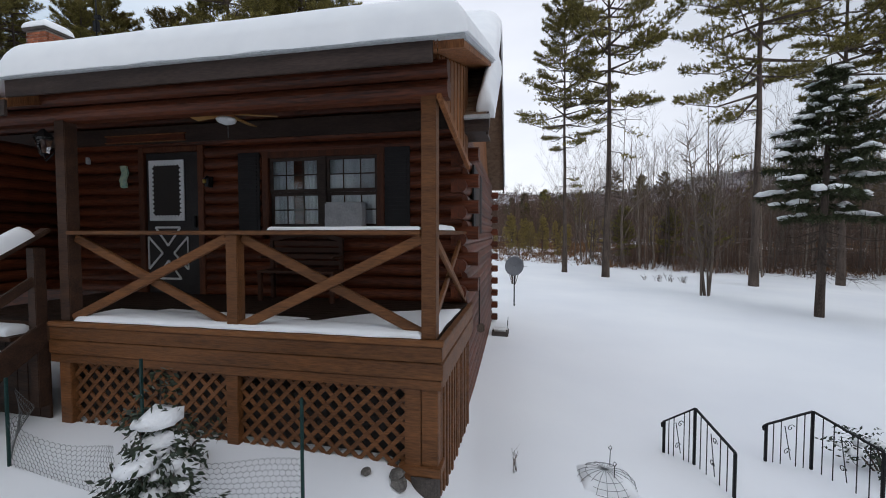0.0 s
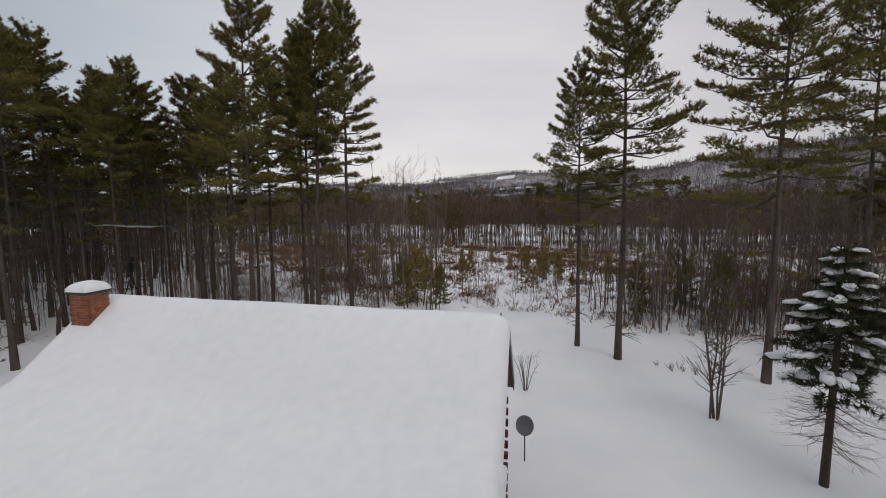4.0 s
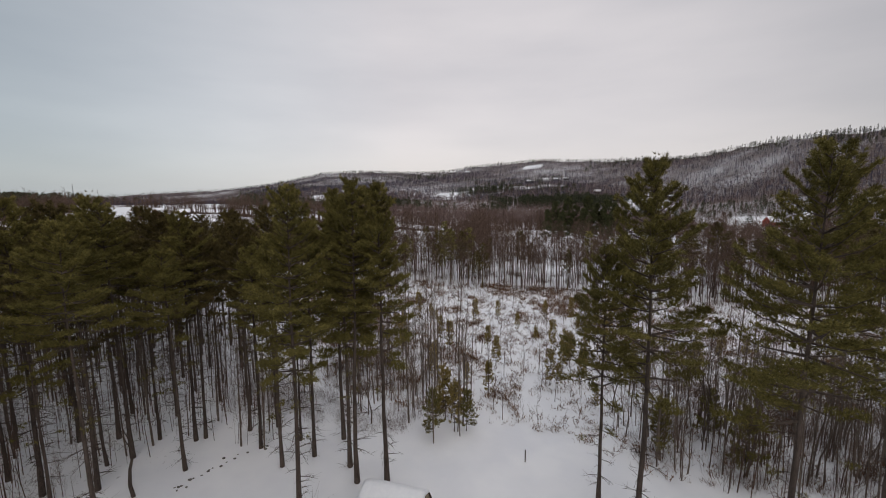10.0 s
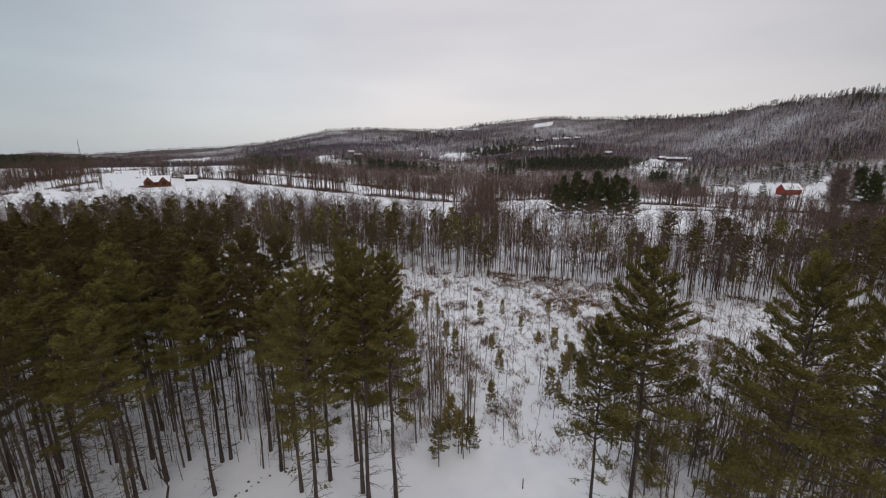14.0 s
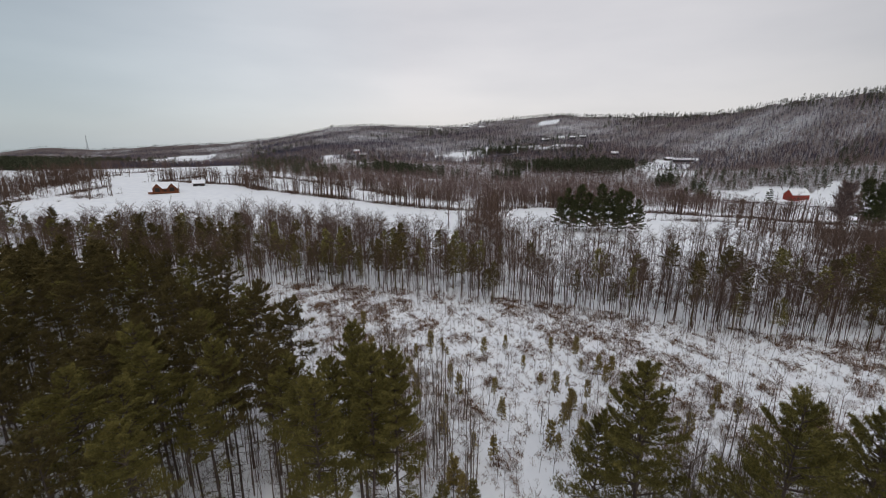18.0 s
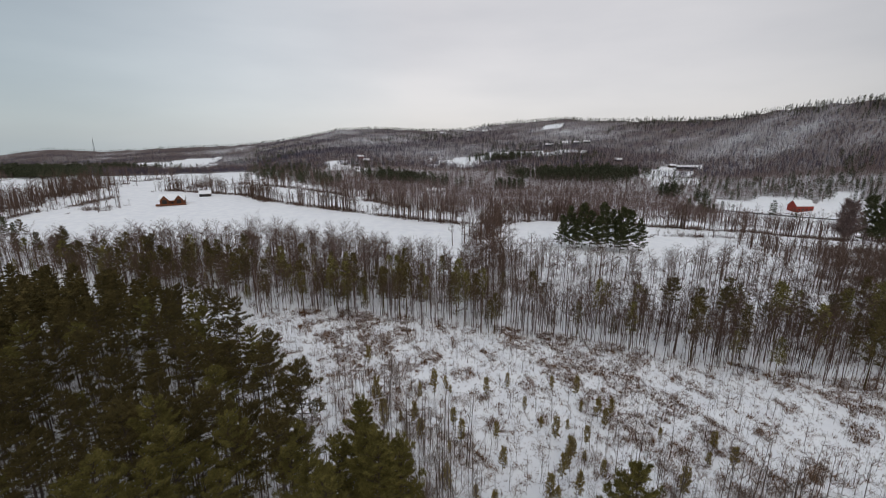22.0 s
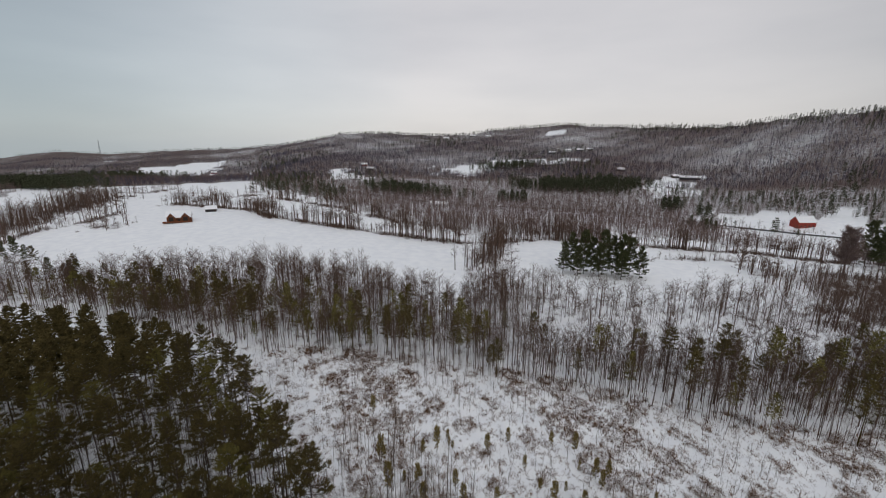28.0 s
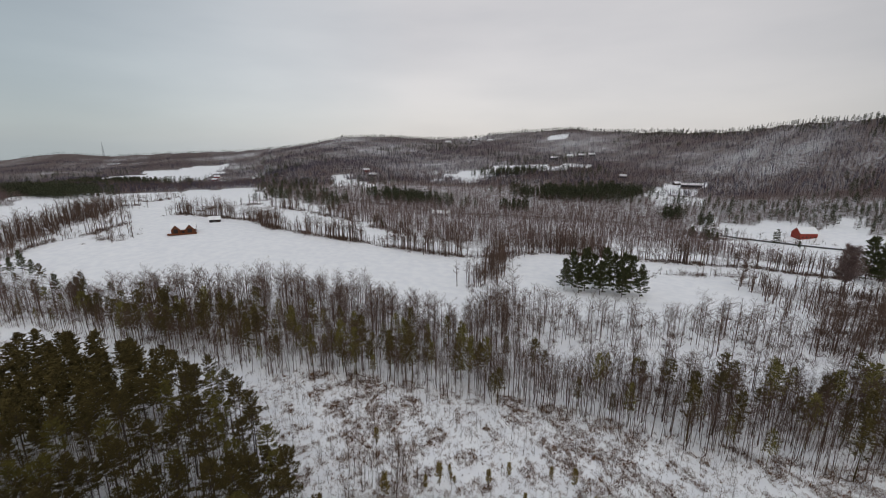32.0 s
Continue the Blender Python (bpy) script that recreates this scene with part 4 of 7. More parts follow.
sow("hill_woods", BARE_FAR, pts, rng.uniform(0.35, 0.62, len(pts)), TWIG_HAZED, "bare winter woods covering the long ridge", "woodland")


def pine_patch(x, y):
    v = np.sin(x * 0.011 + 2.0) * np.sin(y * 0.009 + 0.7) + 0.5 * np.sin(x * 0.031) * np.sin(y * 0.027 + 1)
    return (v > 0.42) & ~openness(x, y)


pts = sample(1700, pine_patch, 420, 1500, -66, 42)
sow("hill_pines", PINE_FAR, pts, rng.uniform(0.45, 0.75, len(pts)), GROVE, "dark pine groves on the slopes", "pine trees")
# dark groves in the valley, seen as separate masses
for cx, cy, rx, ry, count in ((17, 575, 70, 30, 420), (85, 610, 40, 22, 170), (-74, 730, 45, 20, 170), (-170, 470, 55, 22, 200), (128, 500, 16, 14, 40), (-560, 340, 75, 30, 420), (-700, 520, 120, 60, 700), (-40, 480, 20, 14, 40), (186, 408, 3, 3, 3), (152, 476, 10, 8, 14), (-300, 410, 12, 6, 10), (-215, 372, 10, 5, 7)):
    pts = np.stack([cx + rng.normal(size=count) * rx * 0.5, cy + rng.normal(size=count) * ry * 0.5], -1)
    sow("pine_grove", PINE_FAR, pts, rng.uniform(0.55, 0.95, count), GROVE, "dark grove of pines in the brown valley woods", "pine trees")
# pines along the very crest of the ridge
az = rng.uniform(-60, 40, 1500)
far, _ = crest(az)
far = far - rng.uniform(0, 70, 1500)
pts = np.stack([far * np.sin(np.radians(az)), far * np.cos(np.radians(az))], -1)
sow("crest_pines", PINE_FAR, pts, rng.uniform(0.32, 0.6, len(pts)), GROVE, "dark conifers along the skyline of the ridge", "pine trees")
# hedgerows that part the fields: brush below, ragged trees above
HEDGES = (([(-330, 300), (-249, 297), (-209, 274), (-167, 268), (-125, 265), (-78, 262), (-51, 262), (-26, 272)], 620, 0.62, 2.4), ([(-330, 290), (-321, 338), (-300, 372)], 60, 0.5, 2.5), ([(-26, 276), (-4, 290), (33, 288), (65, 292), (100, 297), (130, 305), (165, 296), (210, 300)], 420, 0.6, 2.6), ([(51, 252), (97, 268), (125, 276)], 40, 0.3, 2.0), ([(-318, 160), (-334, 194), (-322, 218), (-331, 257)], 110, 0.5, 2.5), ([(-350, 178), (-372, 228), (-396, 280), (-402, 312)], 520, 0.62, 9.0), ([(-300, 210), (-288, 222)], 26, 0.5, 4.0), ([(-430, 330), (-407, 345), (-414, 381)], 50, 0.45, 3.0), ([(-279, 368), (-182, 335), (-118, 308), (-60, 306)], 260, 0.55, 3.5), ([(-36, 200), (-33, 235), (-28, 272)], 120, 0.62, 4.5), ([(100, 400), (175, 425), (240, 420)], 60, 0.35, 3.0))
for line, count, hgt, wide in HEDGES:
    p = np.array(line, float)
    d = np.concatenate([[0], np.cumsum(np.hypot(*np.diff(p, axis=0).T))])
    for temps, n, k, name, label in ((BARE_LOW, int(count * 0.8), hgt, "hedgerow", "ragged bare hedgerow trees between snowy fields"), (BRUSH, int(count * 0.9), 0.9, "hedge_brush", "dense brown brush along the hedgerow")):
        t = rng.uniform(0, d[-1], n)
        gap = 0.55 + 0.6 * np.sin(t * 0.13 + len(line)) * np.sin(t * 0.037)
        pts = np.stack([np.interp(t, d, p[:, 0]) + rng.normal(0, wide, n), np.interp(t, d, p[:, 1]) + rng.normal(0, wide, n)], -1)
        sow(name, temps, pts, rng.uniform(0.55, 1.2, n) * k * (1.55 if name == "hedgerow" else 1.0) * np.clip(gap + 0.45, 0.35, 1.15), TWIG, label, "hedgerow")
# the dark clump of pines in the field
for x, y, s in [(8, 212, 0.82), (12, 216, 1.0), (18, 213, 1.12), (22, 217, 0.92), (27, 214, 1.14), (32, 217, 0.96), (36, 213, 1.06), (40, 216, 0.98), (44, 212, 0.8), (15, 209, 0.78), (25, 209, 0.86), (35, 208, 0.74)]:
    k = int(rng.integers(0, 4))
    stand(FIELDP[k % 2][0], FIELDP[k % 2][1], x, y, s * 1.28, rng.uniform(0, 6.28), "dark pine in a clump standing out in the snowy field", group="pine clump in the field")

# brush of the wild meadow
def weed(seed, height, count, w):
    """A low tuft of dry stalks, splayed and bent, with leafy bits at the tips."""
    r = np.random.default_rng(seed)
    out = []
    for _ in range(count):
        p = r.normal(size=3) * (0.22, 0.22, 0)
        d = np.array([r.normal() * 0.55, r.normal() * 0.55, r.uniform(0.35, 1.0)]) * height
        side = np.array([r.normal(), r.normal(), 0.0])
        side = side / np.linalg.norm(side) * w
        out.append([p - side, p + side, p + d])
        for _ in range(2):
            e = p + d * r.uniform(0.5, 1.0)
            g = r.normal(size=3) * height * 0.16
            out.append([e - side * 1.6, e + side * 1.6, e + g])
    return np.array(out)


def in_meadow(x, y):
    y0 = np.interp(x, [-30, -14, -8, 3, 12, 30, 80], [46, 42, 41, 41, 36, 34, 30])
    left = np.interp(y, [34, 50, 72, 85], [-20, -34, -60, -85])
    return (y > y0) & (y < wood_front(x) + 6) & (x > left) & (x < 110)


pts = sample(300, lambda x, y: ((x > np.interp(y, [36, 56], [10, 16])) | (x < np.interp(y, [36, 56], [-8, -14]))) & (x > -34) & (x < 50) & (y > 36.5) & (y < 56), 36, 80, -40, 52, 2)
sow("edge_brush", [thicket(190 + k, 1.8, 2.6, 60, 0.012) for k in range(4)], pts, rng.uniform(0.5, 1.2, len(pts)), TWIG, "tall dry brown brush at the edge of the woods", "brush")
PT = [triangles(pole_tree(44 + k, 12.0, 0.0075, 14, 0.35)) for k in range(3)]
pts = sample(240, lambda x, y: (x < -24) & (y < np.interp(x, [p[0] for p in EDGE], [p[1] for p in EDGE])) & ~((x > -33) & (y < 31)), 34, 120, -74, -30, 2)
sow("slim_trees", PT, pts, rng.uniform(0.6, 1.2, len(pts)), GREYBARK, "slim bare trees among the pines", "bare trees")
pts = sample(200, lambda x, y: ((x > np.interp(y, [40, 56, 90], [10, 14, 40])) | ((x < np.interp(y, [40, 56, 90], [-8, -12, -40])) & (x > -40))) & (y > 40) & (y < np.where(x > 0, 56, 84)), 42, 120, -40, 55, 2)
sow("slim_saplings", PT, pts, rng.uniform(0.3, 0.75, len(pts)), GREYBARK, "slim bare saplings round the wild meadow", "bare trees")
def clumps(x, y):
    """Where brush grows thickest in the meadow."""
    v = np.sin(x * 0.43 + 1.1 * np.sin(y * 0.21)) * np.sin(y * 0.37 + np.sin(x * 0.17)) + 0.6 * np.sin(x * 0.11 + y * 0.07) + 0.4 * np.sin(x * 1.3) * np.sin(y * 1.1)
    return in_meadow(x, y) & (v > 0.15 + 0.55 * smooth((64 - y) / 14))


pts = np.concatenate([sample(7000, in_meadow, 34, 150, -60, 45, 2), sample(9000, clumps, 34, 150, -60, 45, 2)])
sow("meadow_weeds", [weed(130 + k, 0.6, 9, 0.024) for k in range(6)], pts, rng.uniform(0.4, 1.35, len(pts)) ** 1.3, DRYWEED, "dry brown weeds and brush poking through the snow", "dry weeds")
pts = sample(1500, in_meadow, 36, 150, -60, 45, 2)
sow("meadow_saplings", [light_bare(140 + k, 4.0, 12, 0.026, 4, 0.55, 0.2) for k in range(4)], pts, rng.uniform(0.3, 1.35, len(pts)) ** 1.5, TWIG, "thin bare saplings and shrubs in the wild meadow", "saplings")
pts = sample(900, clumps, 36, 150, -60, 45, 2)
sow("meadow_shrubs", [thicket(146 + k, 0.9, 1.3, 46, 0.014) for k in range(4)], pts, rng.uniform(0.4, 1.4, len(pts)), DRYWEED, "low brown shrubs in the wild meadow", "shrubs")
YOUNG = [pine_meshes(330 + k, 5.0 + 0.4 * k, 0.2, 0.62, 9, 8, 0.26, 0.45, YELLOWED) for k in range(3)]
for x, y, sc in ((-8.5, 40.5, 0.30), (-7.2, 38.6, 0.24), (-4.5, 47, 0.2), (6, 62, 0.22), (9, 66, 0.18), (-14, 63, 0.2), (-20, 72, 0.26), (14, 74, 0.2), (3, 80, 0.17), (-30, 66, 0.3), (-26, 60, 0.28), (22, 58, 0.25), (30, 70, 0.2), (-2, 72, 0.15), (-38, 80, 0.22)):
    k = int(rng.integers(0, 3))
    stand(YOUNG[k][0], YOUNG[k][1], x, y, sc * 3.9, rng.uniform(0, 6.28), "small yellowed evergreen in the wild meadow", group="meadow evergreens")
# sparse young evergreens, thinnest toward the open snow
yr = np.random.default_rng(77)
for k in range(38):
    x, y = yr.uniform(-24, 14), yr.uniform(46, 82)
    if k % 5 == 0:
        x += 22
    stand(YOUNG[k % 3][0], YOUNG[k % 3][1], x, y, yr.uniform(0.4, 0.95), yr.uniform(0, 6.28), "small yellowed evergreen in the wild meadow", group="meadow evergreens")
pts = sample(2700, lambda x, y: (x < -23) & (y < np.interp(x, [p[0] for p in EDGE], [p[1] for p in EDGE])) & ~((x > -33) & (y < 31)), 28, 130, -72, -30, 2)
sow("undergrowth", [light_bare(160 + k, 5.0, 10, 0.035, 4) for k in range(4)], pts, rng.uniform(0.3, 1.3, len(pts)), TWIG, "thin bare undergrowth in the shade of the pines", "undergrowth")
pts = sample(400, lambda x, y: (x > 12) & (y > 36 - 0.1 * x) & (y < 52), 34, 90, 12, 60, 2)
sow("undergrowth", [light_bare(170 + k, 6.0, 10, 0.04, 4) for k in range(4)], pts, rng.uniform(0.4, 1.4, len(pts)), TWIG, "thin bare undergrowth beyond the lawn", "undergrowth")


# ---- the log cabin ----
H = pose(CAB[0], CAB[1], 0, 0, 0, CAB[2])
cabin = thing("log_cabin", H, "dark red stained log cabin with timber porch under snow", "cabin")
DECK, WALL_Y, BACK_Y, LEFT_X, RIGHT_X = 2.0, 2.2, 9.3, -11.6, 0.08
EAVE_Y, EAVE_Z, RIDGE_Y, RIDGE_Z = 1.6, 4.53, 5.7, 7.62
PITCH = (RIDGE_Z - EAVE_Z) / (RIDGE_Y - EAVE_Y)
COURSE = 0.19
GROW = 1.143


def wx(x):
    return 0.976 + (x - 0.976) * GROW


def wz(z):
    return 3.026 + (z - 3.026) * GROW




def log_mesh(length, h=COURSE, depth=0.16, ends=0.0):
    """A round-faced log lying along x from 0, its face towards -y."""
    n = 7
    prof = [(0.0, depth)] + [(h * (k / (n - 1)), -0.062 * math.sin(math.pi * k / (n - 1)) ** 0.6) for k in range(n)] + [(h, depth)]
    v, f = [], []
    for x in (0.0, length):
        v += [(x, y, z + 0.004) for z, y in prof]
    m = len(prof)
    for k in range(m):
        j = (k + 1) % m
        f.append((k, j, m + j, m + k))
    f += [tuple(range(m))[::-1], tuple(range(m, 2 * m))]
    return Heap().add(v, f).mesh("log", LOG)


LOG_CACHE = {}


def lay_log(parent, x0, x1, z, m=None):
    key = round(x1 - x0, 2)
    if key not in LOG_CACHE:
        LOG_CACHE[key] = log_mesh(key)
    ob = part("log", LOG_CACHE[key], None, parent)
    ob.matrix_basis = (m or Matrix()) @ Matrix.Translation((x0, 0, z))
    return ob


# front wall: logs broken by door and window
front = part("front_wall", box(LEFT_X, RIGHT_X, WALL_Y + 0.12, WALL_Y + 0.3, 0.3, 5.42), LOG, cabin)
HOLES = [(wx(-4.70), wx(-3.60), 1.9, wz(4.30)), (wx(-2.66), wx(-0.86), wz(3.02), wz(4.16))]
z = 1.97
course = 0
FM = Matrix.Translation((0, WALL_Y, 0))
while z < 5.2:
    x = LEFT_X
    cuts = sorted((a, b) for a, b, lo, hi in HOLES if z + COURSE * 0.6 > lo and z + COURSE * 0.4 < hi)
    end = RIGHT_X + (0.22 if course % 2 else -0.02)
    for a, b in cuts + [(end, None)]:
        if a - x > 0.05:
            lay_log(front, x, a, z, FM)
        x = b
    z += COURSE
    course += 1
# gable wall to the east: logs along y, corner ends proud at both ends
side = part("side_wall", box(RIGHT_X - 0.3, RIGHT_X - 0.12, WALL_Y + 0.1, BACK_Y, 0.2, 4.5), LOG, cabin)
z, course = 0.17, 0
SKEW = 0.03
SM = Matrix.Translation((RIGHT_X, WALL_Y, 0)) @ Matrix.Rotation(math.atan(SKEW), 4, "Z") @ Matrix.Translation((0, -WALL_Y, 0)) @ Matrix.Rotation(math.pi / 2, 4, "Z")
while z < 4.4:
    y0, y1 = WALL_Y - (0.0 if course % 2 else 0.22), BACK_Y + (0.22 if course % 2 else 0.0)
    lay_log(side, y0, y1, z, SM)
    z += COURSE
    course += 1
z = 0.28
while z < 4.3:  # ends of the back wall's logs
    end = part("log_end", box(RIGHT_X - 0.02, RIGHT_X + 0.24, BACK_Y - 0.14, BACK_Y + 0.05, z, z + COURSE, 0.012), LOG, cabin)
    z += COURSE * 2
part("foundation", box(LEFT_X, RIGHT_X - 0.2, WALL_Y + 0.02, BACK_Y, -0.6, 1.05), CONCRETE, cabin)
part("back_wall", box(LEFT_X, RIGHT_X, BACK_Y - 0.2, BACK_Y, 0.3, 4.4), LOG, cabin)
part("west_wall", box(LEFT_X, LEFT_X + 0.2, WALL_Y, BACK_Y - 0.21, 0.3, 4.4), LOG, cabin)


def prism(pts, x0, x1):
    """A flat outline in y and z, drawn out along x."""
    bm = bmesh.new()
    a = [bm.verts.new((x0, y, z)) for y, z in pts]
    b = [bm.verts.new((x1, y, z)) for y, z in pts]
    n = len(pts)
    for k in range(n):
        j = (k + 1) % n
        bm.faces.new((a[k], a[j], b[j], b[k]))
    bm.faces.new(a[::-1])
    bm.faces.new(b)
    bmesh.ops.recalc_face_normals(bm, faces=bm.faces[:])
    return bm


BK_EAVE = 2 * RIDGE_Y - EAVE_Y
for x0 in (LEFT_X + 0.02, RIGHT_X - 0.2):
    part("gable", prism([(WALL_Y, 4.4), (BACK_Y, 4.4), (RIDGE_Y, RIDGE_Z - 0.14)], x0, x0 + 0.14), CEDAR, cabin)
# main roof: two slopes; the front one begins behind the porch, but for a strip at the gable with bare shingles
BASE_Y = WALL_Y + 0.05
BASE_Z = EAVE_Z + PITCH * (BASE_Y - EAVE_Y)
part("roof", prism([(BASE_Y, BASE_Z - 0.14), (BASE_Y, BASE_Z), (RIDGE_Y, RIDGE_Z), (BK_EAVE, EAVE_Z), (BK_EAVE, EAVE_Z - 0.14), (RIDGE_Y, RIDGE_Z - 0.16)], LEFT_X - 0.3, 0.02), SHINGLE, cabin)
part("roof_verge", prism([(EAVE_Y, EAVE_Z - 0.14), (EAVE_Y, EAVE_Z), (RIDGE_Y, RIDGE_Z), (BK_EAVE, EAVE_Z), (BK_EAVE, EAVE_Z - 0.14), (RIDGE_Y, RIDGE_Z - 0.16)], 0.023, 0.46), SHINGLE, cabin)
for k in range(14):
    y = EAVE_Y + 0.02 + k * 0.125
    s = part("shingle", box(0.02, 0.455, -0.02, 0.15, 0.0, 0.016, 0.004), SHINGLE, cabin)
    s.matrix_basis = Matrix.Translation((0, y, EAVE_Z + PITCH * (y - EAVE_Y) + 0.004)) @ Matrix.Rotation(math.atan(PITCH) - 0.05, 4, "X")
for x0 in (0.46, LEFT_X - 0.33):
    part("rake_board", prism([(EAVE_Y, EAVE_Z - 0.24), (EAVE_Y, EAVE_Z + 0.015), (RIDGE_Y, RIDGE_Z + 0.015), (RIDGE_Y, RIDGE_Z - 0.26)], x0, x0 + 0.03), DARKWOOD, cabin)
    part("rake_board", prism([(BK_EAVE, EAVE_Z - 0.24), (BK_EAVE, EAVE_Z + 0.015), (RIDGE_Y, RIDGE_Z + 0.015), (RIDGE_Y, RIDGE_Z - 0.26)], x0, x0 + 0.03), DARKWOOD, cabin)
part("eave_fascia", box(0.02, 0.50, EAVE_Y - 0.035, EAVE_Y - 0.003, EAVE_Z - 0.2, EAVE_Z - 0.02, 0.004), DARKWOOD, cabin)
part("eave_gutter", box(0.02, 0.52, EAVE_Y - 0.1, EAVE_Y - 0.038, EAVE_Z - 0.05, EAVE_Z + 0.0, 0.006), GUTTER, cabin)
part("eave_soffit", box(0.05, 0.46, EAVE_Y, WALL_Y, EAVE_Z - 0.2, EAVE_Z - 0.16), DARKWOOD, cabin)

# porch roof, a shallow shed that dies into the main slope
PX0, PX1, PY, PZ = -4.42, 0.46, -0.35, 4.66
JOIN_Y = 3.4
JOIN_Z = EAVE_Z + PITCH * (JOIN_Y - EAVE_Y)
part("porch_roof", prism([(PY, PZ - 0.1), (PY, PZ), (JOIN_Y, JOIN_Z + 0.02), (JOIN_Y, JOIN_Z - 0.1)], PX0, PX1), CEDAR, cabin)
part("porch_fascia", box(PX0, 0.2, PY - 0.03, PY - 0.003, PZ - 0.21, PZ - 0.03, 0.005), DARKWOOD, cabin)
part("drip_edge", box(PX0 - 0.01, PX1 + 0.02, PY - 0.075, PY + 0.02, PZ - 0.032, PZ + 0.006, 0.004), GUTTER, cabin, "thin pale metal drip edge")
LOW = 0.2
part("side_porch_roof", prism([(PY, PZ - LOW - 0.1), (PY, PZ - LOW), (JOIN_Y, JOIN_Z - 0.05), (JOIN_Y, JOIN_Z - 0.15)], LEFT_X - 0.3, PX0 - 0.004), CEDAR, cabin)
part("porch_fascia", box(LEFT_X - 0.3, PX0 - 0.01, PY - 0.03, PY - 0.003, PZ - LOW - 0.2, PZ - LOW - 0.03, 0.005), DARKWOOD, cabin)
part("wall_band", box(LEFT_X, 0.0, WALL_Y - 0.11, WALL_Y - 0.065, wz(4.33), wz(4.57), 0.006), DARKWOOD, cabin, "wide dark board along the top of the log wall")
for k in range(7):
    x = -3.7 + 0.62 * k
    part("ceiling_rafter", beam((x, 0.14, PZ - 0.07), (x, WALL_Y - 0.07, PZ + (JOIN_Z - PZ) / (JOIN_Y - PY) * (WALL_Y - 0.07 - PY) - 0.16), 0.045, 0.12), DARKWOOD, cabin)
part("side_drip_edge", prism([(PY, PZ - 0.04), (PY, PZ + 0.01), (JOIN_Y - 0.2, JOIN_Z - 0.06), (JOIN_Y - 0.2, JOIN_Z - 0.11)], PX1, PX1 + 0.02), GUTTER, cabin)
for k in range(17):  # cedar boards closing the side of the porch roof
    y = 0.0 + k * 0.115
    lo = 4.33 - 0.19 * y
    b = part("cedar_board", box(0.155, 0.175 + 0.006 * (k % 2), y, y + 0.108, lo, PZ - 0.1 + 0.325 * (y + 0.35), 0.004), CEDAR, cabin)
part("side_trim", beam((0.18, -0.02, 4.30), (0.18, 1.95, 3.94), 0.05, 0.09), CEDAR, cabin)
for k, zz in enumerate((4.30, 4.47)):
    lay = part("porch_beam", log_mesh(PX1 + 7.8, 0.17, 0.12), None, cabin)
    lay.matrix_basis = Matrix.Translation((-8.0, 0.02 - 0.02 * k, zz - 0.02))

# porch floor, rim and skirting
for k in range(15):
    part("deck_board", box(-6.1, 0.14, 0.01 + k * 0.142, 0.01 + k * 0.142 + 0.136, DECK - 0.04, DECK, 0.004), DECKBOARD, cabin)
RIM = [(DECK - 0.05, DECK + 0.005, 0.03), (DECK - 0.205, DECK - 0.055, 0.012), (DECK - 0.365, DECK - 0.21, 0.022), (DECK - 0.47, DECK - 0.37, 0.006)]
for lo, hi, out in RIM:
    part("rim_board", box(-4.42, 0.2 + out, -0.04 - out, 0.0, lo, hi, 0.006), DECKWOOD, cabin)
    part("rim_board", box(0.16, 0.2 + out, 0.003, WALL_Y, lo, hi, 0.006), DECKWOOD, cabin)
for x0, x1 in ((-4.32, -4.16), (-2.12, -1.98), (-0.16, 0.0)):
    part("skirt_post", box(x0, x1, -0.03, 0.06, 0.55, DECK - 0.47, 0.006), DECKWOOD, cabin)
part("corner_post", box(0.005, 0.17, -0.02, 0.14, 0.78, DECK - 0.47, 0.008), DECKWOOD, cabin)
part("base_board", box(-0.22, 0.2, -0.05, 0.18, 0.68, 0.78, 0.008), DECKWOOD, cabin)


def lattice(x0, x1, z0, z1):
    """Diagonal slats clipped to a rectangle, two layers."""
    panel = part("lattice_panel", box(x0, x1, 0.045, 0.055, z1 - 0.02, z1), DECKWOOD, cabin, "brown diagonal wood lattice")
    pitch, w = 0.175, 0.044
    for layer, sgn in ((0.0, 1), (0.014, -1)):
        s = x0 - (z1 - z0)
        while s < x1 + (z1 - z0):
            # line x = s + t (or mirrored), z = z0 + t
            a, b = 0.0, z1 - z0
            if sgn > 0:
                a, b = max(a, x0 - s), min(b, x1 - s)
                p, q = (s + a, z0 + a), (s + b, z0 + b)
            else:
                a, b = max(a, s - x1), min(b, s - x0)
                p, q = (s - a, z0 + a), (s - b, z0 + b)
            if b - a > 0.05:
                part("slat", beam((p[0], 0.02 + layer, p[1]), (q[0], 0.02 + layer, q[1]), 0.012, w, 0.0), DECKWOOD, panel)
            s += pitch


lattice(-4.16, -2.12, 0.66, DECK - 0.47)
lattice(-1.98, -0.16, 0.66, DECK - 0.47)
# flat dark sheet that stands for the shade under the deck
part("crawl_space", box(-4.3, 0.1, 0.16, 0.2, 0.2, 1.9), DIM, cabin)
pier = bmesh.new()
bmesh.ops.create_cone(pier, cap_ends=True, segments=20, radius1=0.16, radius2=0.15, depth=0.6, matrix=Matrix.Translation((0.02, 0.06, 0.38)))
part("pier", pier, CONCRETE, cabin, "round dark concrete pier")
for k in range(19):  # upright boards below the side of the deck
    y = 0.1 + k * 0.105
    part("skirt_board", box(0.15, 0.175 + 0.012 * (k % 3), y, y + 0.07, 0.25 + 0.04 * (k % 4), DECK - 0.4, 0.004), DECKWOOD, cabin)

